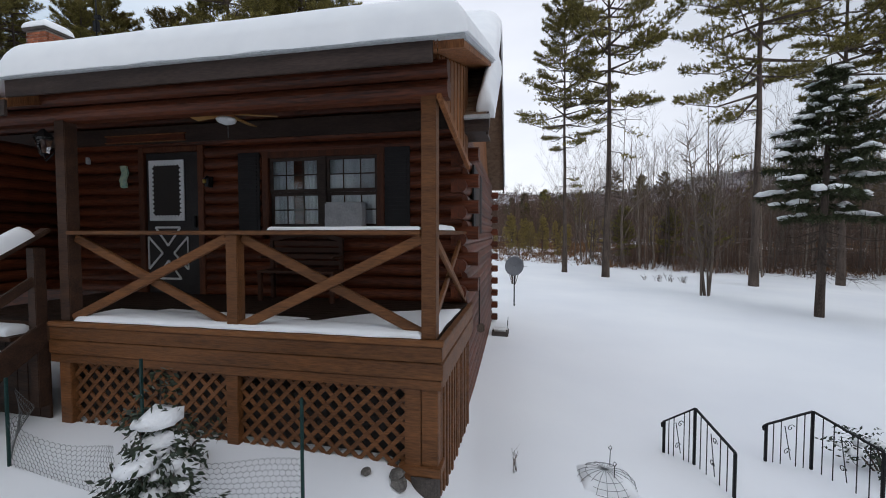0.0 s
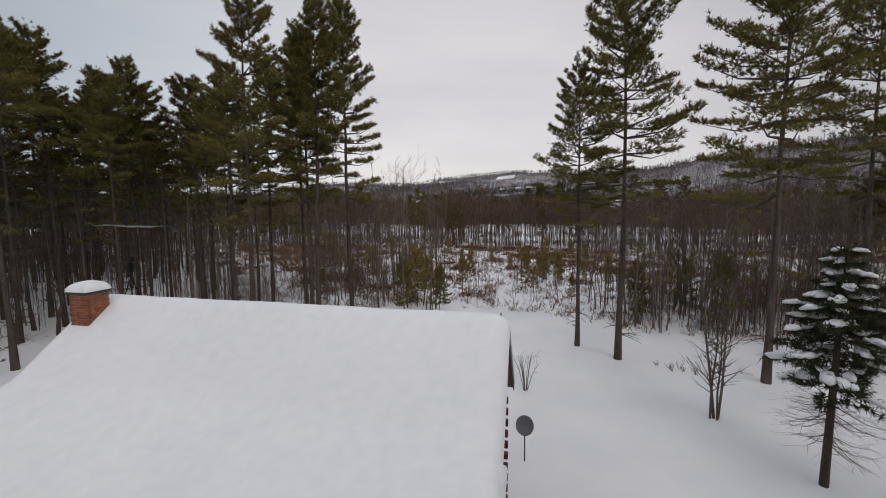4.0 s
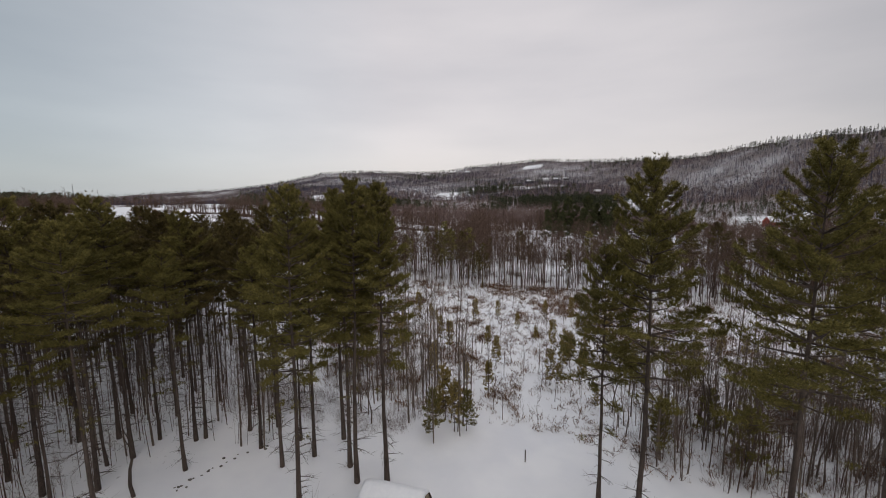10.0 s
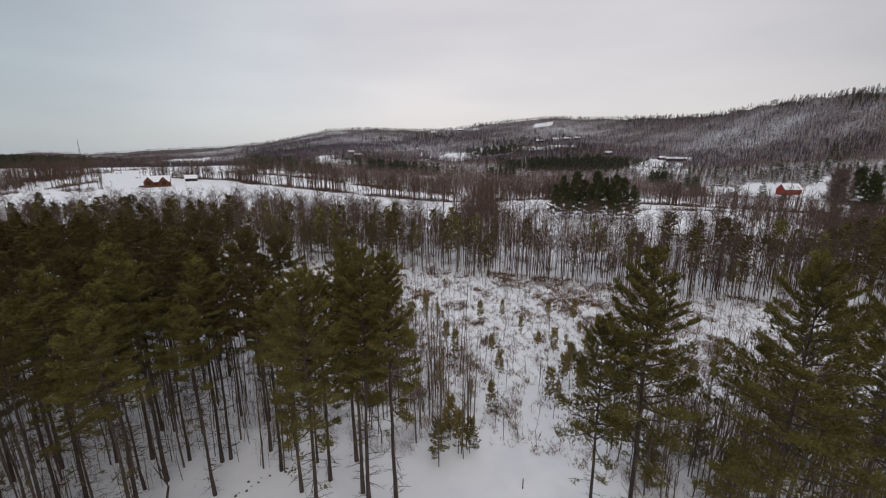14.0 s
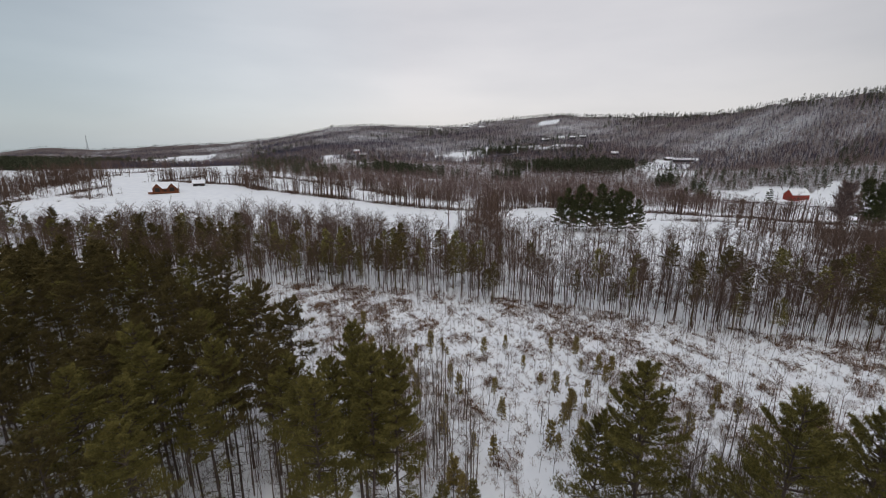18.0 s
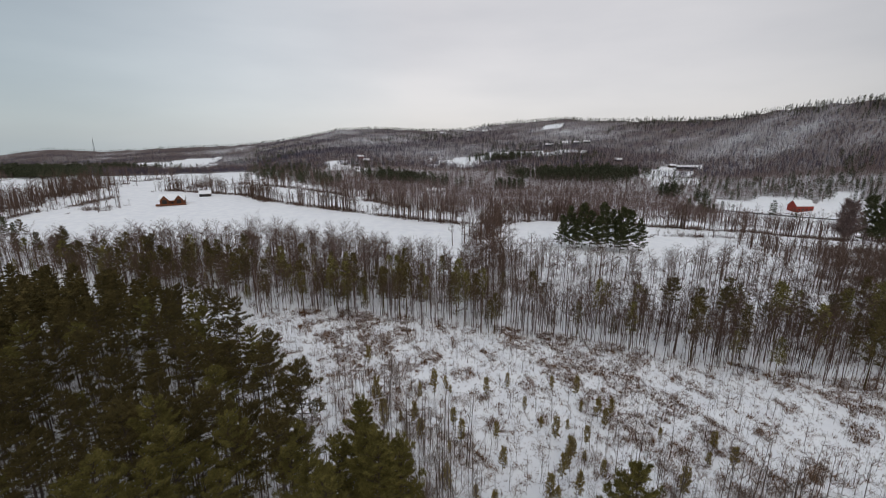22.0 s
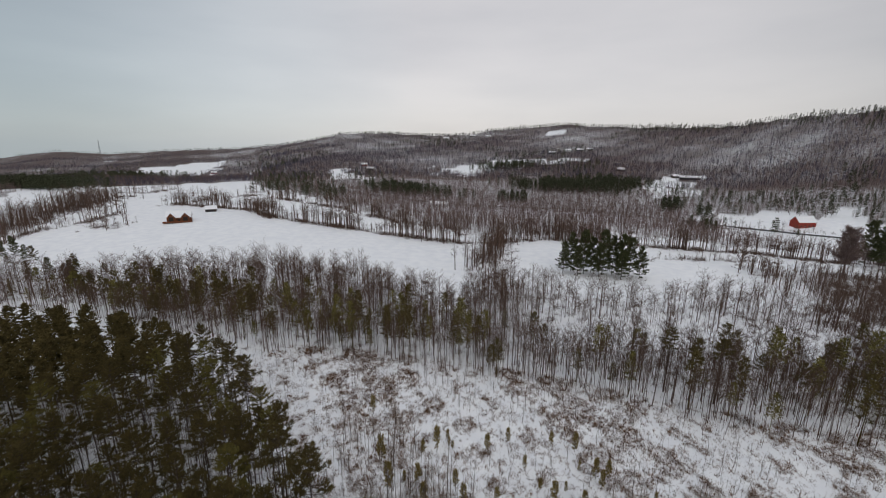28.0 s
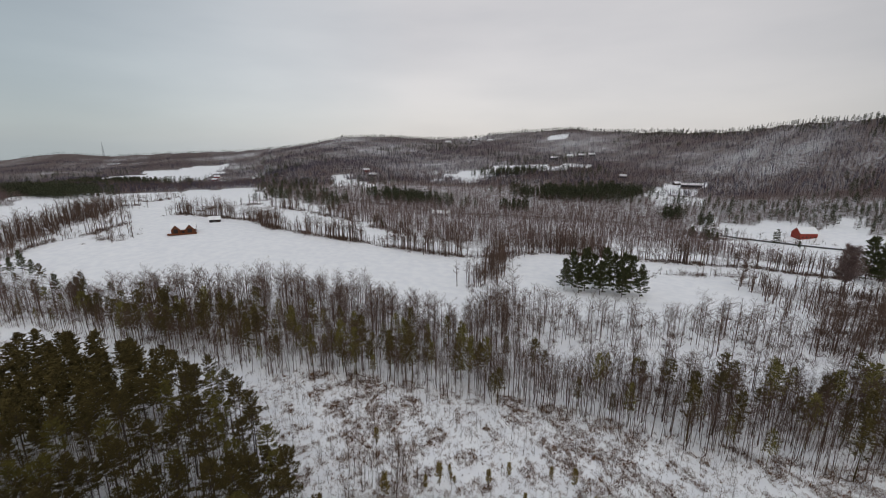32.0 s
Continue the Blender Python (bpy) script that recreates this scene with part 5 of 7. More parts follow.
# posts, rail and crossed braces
# the west post takes the brown with shade painted in
for x0, post_mat in ((0.0, DECKWOOD), (-4.32, SHADYWOOD)):
    part("porch_post", box(x0, x0 + 0.145, 0.0, 0.145, DECK, 4.31, 0.008), post_mat, cabin)
part("rail_post", box(-2.12, -1.98, 0.0, 0.12, DECK, 3.0, 0.008), DECKWOOD, cabin)
part("handrail", box(-4.17, -0.005, -0.03, 0.13, 3.0, 3.045, 0.008), DECKWOOD, cabin)
part("handrail", box(-0.01, 0.13, 0.15, WALL_Y, 3.0, 3.045, 0.008), DECKWOOD, cabin)
for a, b in ((-4.17, -2.12), (-1.98, 0.0)):
    part("cross_brace", beam((a, 0.04, DECK + 0.03), (b, 0.04, 2.97), 0.045, 0.1), DECKWOOD, cabin)
    part("cross_brace", beam((a, 0.09, 2.97), (b, 0.09, DECK + 0.03), 0.045, 0.1), DECKWOOD, cabin)
part("cross_brace", beam((0.05, 0.15, DECK + 0.03), (0.05, WALL_Y, 2.97), 0.04, 0.09), DECKWOOD, cabin)
part("cross_brace", beam((0.1, 0.15, 2.97), (0.1, WALL_Y, DECK + 0.03), 0.04, 0.09), DECKWOOD, cabin)

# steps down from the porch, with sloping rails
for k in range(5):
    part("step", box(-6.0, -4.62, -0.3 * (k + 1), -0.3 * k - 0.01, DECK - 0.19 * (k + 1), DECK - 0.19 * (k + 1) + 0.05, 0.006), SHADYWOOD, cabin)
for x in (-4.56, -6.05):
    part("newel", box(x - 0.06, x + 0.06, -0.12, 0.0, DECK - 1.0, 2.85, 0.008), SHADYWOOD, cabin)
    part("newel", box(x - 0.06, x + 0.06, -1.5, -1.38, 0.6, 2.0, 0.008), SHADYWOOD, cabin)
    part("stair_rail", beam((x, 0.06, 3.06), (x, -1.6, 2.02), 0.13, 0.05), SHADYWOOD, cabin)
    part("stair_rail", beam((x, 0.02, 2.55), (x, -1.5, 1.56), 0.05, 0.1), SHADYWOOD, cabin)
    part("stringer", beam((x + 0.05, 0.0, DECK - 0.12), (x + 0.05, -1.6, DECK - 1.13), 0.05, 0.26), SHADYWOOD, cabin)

for k in range(21):  # upright boards, added to darken the open space under the side porch
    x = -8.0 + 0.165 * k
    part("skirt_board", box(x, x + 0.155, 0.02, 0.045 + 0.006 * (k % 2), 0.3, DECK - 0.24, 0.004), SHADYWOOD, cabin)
# unseen end wall of logs, added to keep western light off the porch
for k in range(13):
    lay_log(cabin, 0.05, WALL_Y - 0.08, DECK + 0.02 + COURSE * k, Matrix.Translation((-7.25, 0, 0)) @ Matrix.Rotation(math.pi / 2, 4, "Z"))
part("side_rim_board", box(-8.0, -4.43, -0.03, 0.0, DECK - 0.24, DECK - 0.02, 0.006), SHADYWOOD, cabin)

# door: grey storm door with a white scalloped screen frame and crossbuck
DY = WALL_Y - 0.03
for x0, x1, z0, z1 in ((-4.70, -4.60, DECK, 4.28), (-3.68, -3.58, DECK, 4.28), (-4.60, -3.68, 4.20, 4.28)):
    part("door_casing", box(x0, x1, DY - 0.05, DY + 0.1, z0, z1, 0.006), CASING, cabin)
door = part("door", box(-4.60, -3.68, DY, DY + 0.05, DECK + 0.03, 4.20, 0.006), GREYPAINT, cabin, "grey storm door with white screen frame")
S0, S1, Z0, Z1 = -4.54, -3.93, 3.2, 4.09
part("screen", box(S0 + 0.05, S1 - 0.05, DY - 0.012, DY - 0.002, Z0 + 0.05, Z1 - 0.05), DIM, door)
for x0, x1, z0, z1 in ((S0, S1, Z1 - 0.055, Z1), (S0, S1, Z0, Z0 + 0.055), (S0, S0 + 0.055, Z0 + 0.055, Z1 - 0.055), (S1 - 0.055, S1, Z0 + 0.055, Z1 - 0.055)):
    part("screen_frame", box(x0, x1, DY - 0.022, DY - 0.004, z0, z1, 0.004), WHITE, door)


def scallops(x0, z0, x1, z1, n, inward):
    bm = bmesh.new()
    for k in range(n):
        f = (k + 0.5) / n
        c = (x0 + (x1 - x0) * f + inward[0] * 0.004, DY - 0.014, z0 + (z1 - z0) * f + inward[1] * 0.004)
        bmesh.ops.create_cone(bm, cap_ends=True, segments=10, radius1=0.024, radius2=0.024, depth=0.014, matrix=Matrix.Translation(c) @ Matrix.Rotation(math.pi / 2, 4, "X"))
    return bm


part("scalloped_edge", scallops(S0 + 0.055, Z1 - 0.055, S1 - 0.055, Z1 - 0.055, 9, (0, -1)), WHITE, door)
part("scalloped_edge", scallops(S0 + 0.055, Z0 + 0.055, S1 - 0.055, Z0 + 0.055, 9, (0, 1)), WHITE, door)
part("scalloped_edge", scallops(S0 + 0.055, Z0 + 0.055, S0 + 0.055, Z1 - 0.055, 12, (1, 0)), WHITE, door)
part("scalloped_edge", scallops(S1 - 0.055, Z0 + 0.055, S1 - 0.055, Z1 - 0.055, 12, (-1, 0)), WHITE, door)
cx, cz = (S0 + S1) / 2, 2.72
for ang in range(4):  # four white triangles that make the crossbuck
    a = ang * math.pi / 2
    tri = [(-0.24, 0.38), (0.24, 0.38), (0.0, 0.11)]
    for i in range(3):
        p, q = tri[i], tri[(i + 1) % 3]
        c, s = math.cos(a), math.sin(a)
        fx = 0.9
        P = (cx + (p[0] * c - p[1] * s) * fx, DY - 0.01, cz + p[0] * s + p[1] * c)
        Q = (cx + (q[0] * c - q[1] * s) * fx, DY - 0.01, cz + q[0] * s + q[1] * c)
        part("crossbuck_strip", beam(P, Q, 0.014, 0.03, 0.003), WHITE, door)
part("door_handle", box(-3.76, -3.73, DY - 0.05, DY, 3.1, 3.27, 0.008), IRON, door)

# window: a pair of sashes with small panes, curtains behind, shutters beside
win = part("window", box(-2.66, -0.86, WALL_Y - 0.06, WALL_Y + 0.02, 3.02, 3.10, 0.006), CASING, cabin, "double window in a dark red casing")
for x0, x1, z0, z1 in ((-2.66, -2.56, 3.10, 4.06), (-0.96, -0.86, 3.10, 4.06), (-2.66, -0.86, 4.06, 4.16)):
    part("casing", box(x0, x1, WALL_Y - 0.05, WALL_Y + 0.02, z0, z1, 0.006), CASING, win)
part("mullion", box(-1.80, -1.70, WALL_Y - 0.03, WALL_Y + 0.05, 3.10, 4.06, 0.005), DARKWOOD, win)
for x0, x1 in ((-2.56, -1.80), (-1.70, -0.96)):
    for z0, z1, y in ((3.58, 4.06, 0.0), (3.10, 3.58, 0.03)):
        sash = part("sash", box(x0, x1, WALL_Y + y, WALL_Y + y + 0.03, z0, z0 + 0.045, 0.004), DARKWOOD, win)
        for bx in ((x0, x1, z1 - 0.045, z1), (x0, x0 + 0.045, z0 + 0.045, z1 - 0.045), (x1 - 0.045, x1, z0 + 0.045, z1 - 0.045)):
            part("sash_rail", box(bx[0], bx[1], WALL_Y + y, WALL_Y + y + 0.03, bx[2], bx[3], 0.004), DARKWOOD, sash)
        part("pane", box(x0 + 0.046, x1 - 0.046, WALL_Y + y + 0.012, WALL_Y + y + 0.018, z0 + 0.046, z1 - 0.046), GLASS, sash).visible_shadow = False
        for k in (1, 2):
            xm = x0 + (x1 - x0) * k / 3
            part("muntin", box(xm - 0.008, xm + 0.008, WALL_Y + y + 0.004, WALL_Y + y + 0.011, z0 + 0.046, z1 - 0.046), DARKWOOD, sash)
        zm = (z0 + z1) / 2
        part("muntin", box(x0 + 0.046, x1 - 0.046, WALL_Y + y + 0.002, WALL_Y + y + 0.0105, zm - 0.008, zm + 0.008), DARKWOOD, sash)


def curtain(x0, x1, z0, z1):
    v, f = [], []
    n = 24
    for k in range(n + 1):
        x = x0 + (x1 - x0) * k / n
        y = WALL_Y + 0.1 + 0.018 * math.sin(k * 1.3)
        v += [(x, y, z0), (x, y, z1), (x, y + 0.004, z0), (x, y + 0.004, z1)]
    for k in range(n):
        a = 4 * k
        f += [(a, a + 1, a + 5, a + 4), (a + 2, a + 6, a + 7, a + 3)]
    return Heap().add(v, f).mesh("curtain", CURTAIN, True)


for x0, x1 in ((-2.56, -2.24), (-2.08, -1.80), (-1.70, -0.97)):
    part("curtain", curtain(x0, x1, 3.12, 4.04), None, win)
# dark sheet close behind the curtains, in place of an unlit room
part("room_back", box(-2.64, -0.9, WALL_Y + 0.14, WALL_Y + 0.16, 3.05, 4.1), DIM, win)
for x0 in (-3.02, -0.845):
    shut = part("shutter", box(x0, x0 + 0.34, WALL_Y - 0.075, WALL_Y - 0.05, 3.0, 4.14, 0.006), SHUTTER, cabin, "charcoal louvred shutter")
    for k in range(20):
        part("louvre", box(x0 + 0.04, x0 + 0.30, WALL_Y - 0.09, WALL_Y - 0.07, 3.06 + k * 0.053, 3.09 + k * 0.053, 0.003), SHUTTER, shut)

# the fittings of the front wall take its scale
for ob in list(cabin.children):
    if ob.name.split(".")[0] in ("door_casing", "door", "window", "shutter"):
        ob.matrix_basis = Matrix.Translation((0.976 * (1 - GROW), 0, 3.026 * (1 - GROW))) @ Matrix.Diagonal((GROW, 1.0, GROW, 1.0))
# side window with shutter, seen edge-on
part("side_shutter", box(RIGHT_X + 0.07, RIGHT_X + 0.1, 2.75, 3.1, 3.0, 4.1, 0.006), SHUTTER, cabin)
part("side_shutter", box(RIGHT_X + 0.07, RIGHT_X + 0.1, 4.0, 4.35, 3.0, 4.1, 0.006), SHUTTER, cabin)
part("side_window", box(RIGHT_X + 0.065, RIGHT_X + 0.09, 3.12, 3.98, 3.0, 4.1, 0.006), DARKWOOD, cabin)
# chimney of brick
CH = (-11.62, -10.98, 4.66, 5.28)
chim = part("chimney", box(CH[0] + 0.012, CH[1] - 0.012, CH[2] + 0.012, CH[3] - 0.012, 6.0, 8.16), MORTAR, cabin, "square red brick chimney under a snow cap")
part("chimney_cap", box(CH[0] - 0.05, CH[1] + 0.05, CH[2] - 0.05, CH[3] + 0.05, 8.16, 8.23, 0.01), CONCRETE, chim)
BR_X, BR_Y = box(0, 0.19, 0, 0.09, 0, 0.062, 0.006), box(0, 0.09, 0, 0.19, 0, 0.062, 0.006)
bx_me, by_me = bpy.data.meshes.new("brick"), bpy.data.meshes.new("brick")
BR_X.to_mesh(bx_me), BR_Y.to_mesh(by_me)
bx_me.materials.append(BRICK), by_me.materials.append(BRICK)
row = 0
z = 6.4
while z < 8.1:
    off = 0.1 * (row % 2)
    for k in range(3):
        part("brick", bx_me, None, chim).matrix_basis = Matrix.Translation((CH[0] + off * 0.5 + k * 0.2, CH[2], z))
    for k in range(3):
        part("brick", by_me, None, chim).matrix_basis = Matrix.Translation((CH[1] - 0.09, CH[2] + off * 0.3 + k * 0.2, z))
        if row % 2 == 0 or k:
            part("brick", by_me, None, chim).matrix_basis = Matrix.Translation((CH[0], CH[2] + off * 0.3 + k * 0.2, z))
    z += 0.072
    row += 1


# the bare edge of the rear eave
part("rear_gutter", box(-4.1, -0.45, BK_EAVE + 0.08, BK_EAVE + 0.62, EAVE_Z - 0.1, EAVE_Z + 0.08, 0.01), DARKWOOD, cabin, "dark gutter along the rear eave")


# ---- snow lying on the cabin ----
def drift(name, quad, thick, label, m=None, nu=40, nv=24, roll=0.25, seed=0, droop=0.0, lump=0.04):
    """A slab of snow on a four-cornered patch (front-left, front-right, back-right, back-left), its rim rounded over."""
    q = [Vector(p) for p in quad]
    n = (q[1] - q[0]).cross(q[3] - q[0]).normalized()
    if n.z < 0:
        n = -n
    top, bot = [], []
    lu, lv = (q[1] - q[0]).length, (q[3] - q[0]).length
    us = 0.5 - 0.5 * np.cos(np.linspace(0, np.pi, nu))
    vs = 0.5 - 0.5 * np.cos(np.linspace(0, np.pi, nv))
    for v in vs:
        for u in us:
            p = (q[0] * (1 - u) + q[1] * u) * (1 - v) + (q[3] * (1 - u) + q[2] * u) * v
            d = min(u * lu, (1 - u) * lu, v * lv, (1 - v) * lv)
            f = min(1.0, d / roll)
            h = thick * math.sqrt(max(0.0, 1 - (1 - f) ** 2.4))
            w = noise.noise((p.x * 0.7 + seed, p.y * 0.7, p.z)) * lump + noise.noise((p.x * 2.5, p.y * 2.5 + seed, p.z)) * lump * 0.4
            e = 0.03 * noise.noise((p.x * 3 + seed, p.y * 3, 5.0)) if d < 1e-4 else 0.0
            dn = Vector((0, 0, -droop * (1 - f)))
            top.append(p + n * (h + w * f + 0.006) + dn + (q[0] - q[3]).normalized() * e)
            bot.append(p + n * 0.003 + dn + (q[0] - q[3]).normalized() * e)
    m_ = nu * nv
    f = []
    for j in range(nv - 1):
        for i in range(nu - 1):
            a = j * nu + i
            f.append((a, a + 1, a + nu + 1, a + nu))
            f.append((m_ + a, m_ + a + nu, m_ + a + nu + 1, m_ + a + 1))
    rim = [i for i in range(nu)] + [j * nu + nu - 1 for j in range(1, nv)] + [(nv - 1) * nu + i for i in range(nu - 2, -1, -1)] + [j * nu for j in range(nv - 2, 0, -1)]
    for k in range(len(rim)):
        a, b = rim[k], rim[(k + 1) % len(rim)]
        f.append((b, a, m_ + a, m_ + b))
    me = Heap().add([tuple(p) for p in top + bot], f).mesh(name, SNOW, True)
    ob = new(name, me)
    ob.matrix_world = m if m is not None else H
    return tagged(ob, label, "snow")


def on_roof(y):
    return EAVE_Z + PITCH * (y - EAVE_Y) + 0.003


def roof_sheet():
    """The unbroken snow over porch and main roof: a sheet that follows both slopes, its edges rolled over."""
    x0, y0, y1 = LEFT_X - 0.36, PY - 0.1, BK_EAVE + 0.06
    nu, nv = 96, 92
    us, vs = 0.5 - 0.5 * np.cos(np.linspace(0, np.pi, nu)), np.linspace(0, 1, nv)
    vs = np.concatenate([vs[:1], 0.5 - 0.5 * np.cos(np.linspace(0.12, np.pi - 0.12, nv - 2)), vs[-1:]])
    top, bot = [], []
    for v in vs:
        y = y0 + (y1 - y0) * v
        xr = float(np.interp(y, [PY, 2.3, 3.2, BK_EAVE], [0.51, 0.51, 0.52, 0.52]))
        for u in us:
            x = x0 + (xr - x0) * u
            low = LOW * float(smooth((PX0 - 0.02 - x) / 0.18)) * float(smooth((1.1 - y) / 1.4))
            ramp = PZ + (JOIN_Z - PZ) * (y - PY) / (JOIN_Y - PY) - low
            main = EAVE_Z + PITCH * (y - EAVE_Y)
            rear = EAVE_Z + PITCH * (BK_EAVE - y)
            front = max(ramp, main) if y < 3.6 else main
            soft = 0.5 * (front + main + math.sqrt((front - main) ** 2 + 0.04)) if y < RIDGE_Y else rear
            base = min(front, rear)
            soft = 0.5 * (soft + rear - math.sqrt((soft - rear) ** 2 + 0.012))
            d = min(x - x0, xr - x, (y - y0) * 1.15, (y1 - y) * 0.5)
            f = min(1.0, d / 0.42)
            h = 0.36 * math.sqrt(max(0.0, 1 - (1 - f) ** 2.4))
            w = 0.03 * noise.noise((x * 0.6, y * 0.7, 2.0)) + 0.006 * noise.noise((x * 2.3, y * 2.1, 7.0))
            z = base + (max(soft, base) - base) * f + h + w * f
            e = 0.03 * noise.noise((x * 2.6, y * 2.6, 5.0)) if d < 1e-4 else 0.0
            top.append((x, y + e, z + 0.012))
            bot.append((x, y + e, base + 0.008))
    m_ = nu * nv
    f = []
    for j in range(nv - 1):
        for i in range(nu - 1):
            a = j * nu + i
            f.append((a, a + 1, a + nu + 1, a + nu))
            f.append((m_ + a, m_ + a + nu, m_ + a + nu + 1, m_ + a + 1))
    rim = [i for i in range(nu)] + [j * nu + nu - 1 for j in range(1, nv)] + [(nv - 1) * nu + i for i in range(nu - 2, -1, -1)] + [j * nu for j in range(nv - 2, 0, -1)]
    for k in range(len(rim)):
        a, b = rim[k], rim[(k + 1) % len(rim)]
        f.append((b, a, m_ + a, m_ + b))
    ob = new("roof_snow", Heap().add(top + bot, f).mesh("roof_snow", SNOW, True))
    ob.matrix_world = H
    return tagged(ob, "thick smooth snow blanket over the cabin's porch and roof", "snow")


roof_sheet()
drift("snow_lump", [(0.31, 1.72, on_roof(1.72)), (0.56, 1.72, on_roof(1.72)), (0.56, 3.3, on_roof(3.3)), (0.31, 3.3, on_roof(3.3))], 0.34, "lump of snow sliding off the shingles", roll=0.16, nu=14, nv=18, seed=2, droop=0.1)
drift("chimney_snow", [(CH[0] - 0.05, CH[2] - 0.05, 8.235), (CH[1] + 0.05, CH[2] - 0.05, 8.235), (CH[1] + 0.05, CH[3] + 0.05, 8.235), (CH[0] - 0.05, CH[3] + 0.05, 8.235)], 0.3, "heaped snow cap on the chimney", roll=0.5, nu=16, nv=16, seed=4)
drift("deck_snow", [(-4.1, -0.03, DECK + 0.008), (0.0, -0.03, DECK + 0.008), (0.0, 0.3, DECK + 0.008), (-4.1, 0.55, DECK + 0.008)], 0.05, "thin wind-blown snow along the porch edge", roll=0.06, nu=60, nv=8, seed=6, lump=0.02)
drift("deck_snow", [(-1.7, 0.14, DECK + 0.008), (0.13, 0.14, DECK + 0.008), (0.13, 1.55, DECK + 0.008), (-0.7, 1.1, DECK + 0.008)], 0.03, "snow blown across the porch floor", roll=0.2, nu=24, nv=14, seed=9, lump=0.02)
drift("deck_snow", [(-3.9, 0.24, DECK + 0.008), (-1.9, 0.16, DECK + 0.008), (-1.5, 0.62, DECK + 0.008), (-3.6, 0.8, DECK + 0.008)], 0.022, "snow blown across the porch floor", roll=0.1, nu=24, nv=10, seed=12, lump=0.02)
drift("rail_snow", [(-1.65, 0.03, 3.047), (-0.01, -0.02, 3.047), (-0.01, 0.11, 3.047), (-1.65, 0.1, 3.047)], 0.035, "snow lying on the porch rail", roll=0.05, nu=24, nv=8, seed=7, lump=0.015)
drift("rail_snow", [(0.0, 0.16, 3.047), (0.12, 0.16, 3.047), (0.12, 1.2, 3.047), (0.0, 1.2, 3.047)], 0.05, "snow lying on the porch rail", roll=0.05, nu=8, nv=20, seed=11, lump=0.015)
for x in (-6.05, -4.56):
    drift("rail_snow", [(x - 0.07, -1.55, 2.08), (x + 0.07, -1.55, 2.08), (x + 0.07, -0.1, 2.985), (x - 0.07, -0.1, 2.985)], 0.15, "snow lying on the sloping stair rail", roll=0.07, nu=8, nv=20, seed=13, lump=0.02)
for k in range(4):
    drift("step_snow", [(-5.95, -0.3 * (k + 1), DECK - 0.19 * (k + 1) + 0.054), (-4.68, -0.3 * (k + 1), DECK - 0.19 * (k + 1) + 0.054), (-4.68, -0.3 * k - 0.03, DECK - 0.19 * (k + 1) + 0.054), (-5.95, -0.3 * k - 0.03, DECK - 0.19 * (k + 1) + 0.054)], 0.11, "snow on a porch step", roll=0.1, nu=20, nv=8, seed=k, lump=0.03)


def skew(ob):
    """The house is not quite square: its depth leans west."""
    for v in ob.data.vertices:
        if v.co.y > WALL_Y:
            v.co.x -= SKEW * (v.co.y - WALL_Y)


for ob in list(bpy.data.objects):
    kind = ob.name.split(".")[0]
    if kind == "roof_snow" or (ob.parent == cabin and kind in ("roof", "roof_verge", "rake_board", "gable", "foundation", "side_wall", "side_shutter", "side_window", "log_end", "back_wall")):
        skew(ob)


# ---- things on the porch ----
def at_cabin(x, y, z, rz=0.0):
    return H @ pose(x, y, z, 0, 0, rz)


fan = thing("ceiling_fan", at_cabin(-2.57, 0.62, 4.52), "wooden ceiling fan with a frosted white globe light", "ceiling fan")
part("motor", Heap().tube([(0, 0, 0), (0, 0, -0.05), (0, 0, -0.06), (0, 0, -0.12)], [0.05, 0.05, 0.1, 0.09], 16).mesh("motor", CEDAR, True), None, fan)
for a in (-14, 22, 94, 166, 238):
    b = part("blade", box(0.1, 0.58, -0.055, 0.055, -0.075, -0.065, 0.004), FANWOOD, fan)
    b.matrix_basis = Matrix.Rotation(radians(a), 4, "Z") @ Matrix.Rotation(radians(10), 4, "X")
part("globe", Heap().tube([(0, 0, -0.12), (0, 0, -0.14), (0, 0, -0.17), (0, 0, -0.2)], [0.1, 0.115, 0.1, 0.03], 20).mesh("globe", WHITE, True), None, fan, "frosted white globe")
part("pull_chain", rod([(0.02, 0, -0.2), (0.02, 0, -0.36)], 0.004, 5), WIRE, fan)
ac = thing("covered_air_conditioner", at_cabin(-1.72, WALL_Y - 0.02, 3.08), "window air conditioner wrapped in a pale grey cover", "air conditioner")
bm = box(-0.3, 0.3, -0.19, 0.02, 0.0, 0.4, 0.02)
bmesh.ops.subdivide_edges(bm, edges=bm.edges[:], cuts=3, use_grid_fill=True)
for vert in bm.verts:
    vert.co += Vector(noise.noise_vector(vert.co * 7)) * 0.012
part("cover", bm, PLASTIC, ac)
sign = thing("name_board", at_cabin(wx(-4.52), WALL_Y - 0.13, wz(4.36)), "narrow reddish wooden board with a dark frame", "sign board")
part("board", box(-0.78, 0.78, 0.0, 0.02, 0.0, 0.1, 0.003), LOG, sign)
for x0, x1, z0, z1 in ((-0.8, 0.8, -0.015, 0.0), (-0.8, 0.8, 0.1, 0.115)):
    part("frame", box(x0, x1, -0.012, 0.02, z0, z1, 0.002), CEDAR, sign)
lamp = thing("wall_lantern", at_cabin(wx(-3.47), WALL_Y - 0.1, wz(3.72)), "small black wall lantern with brass inside", "lantern")
part("backplate", box(-0.04, 0.04, 0.02, 0.05, -0.06, 0.12, 0.006), IRON, lamp)
part("cage", Heap().tube([(0, -0.04, -0.05), (0, -0.04, 0.08), (0, -0.04, 0.13)], [0.035, 0.055, 0.01], 6).mesh("cage", IRON), None, lamp)
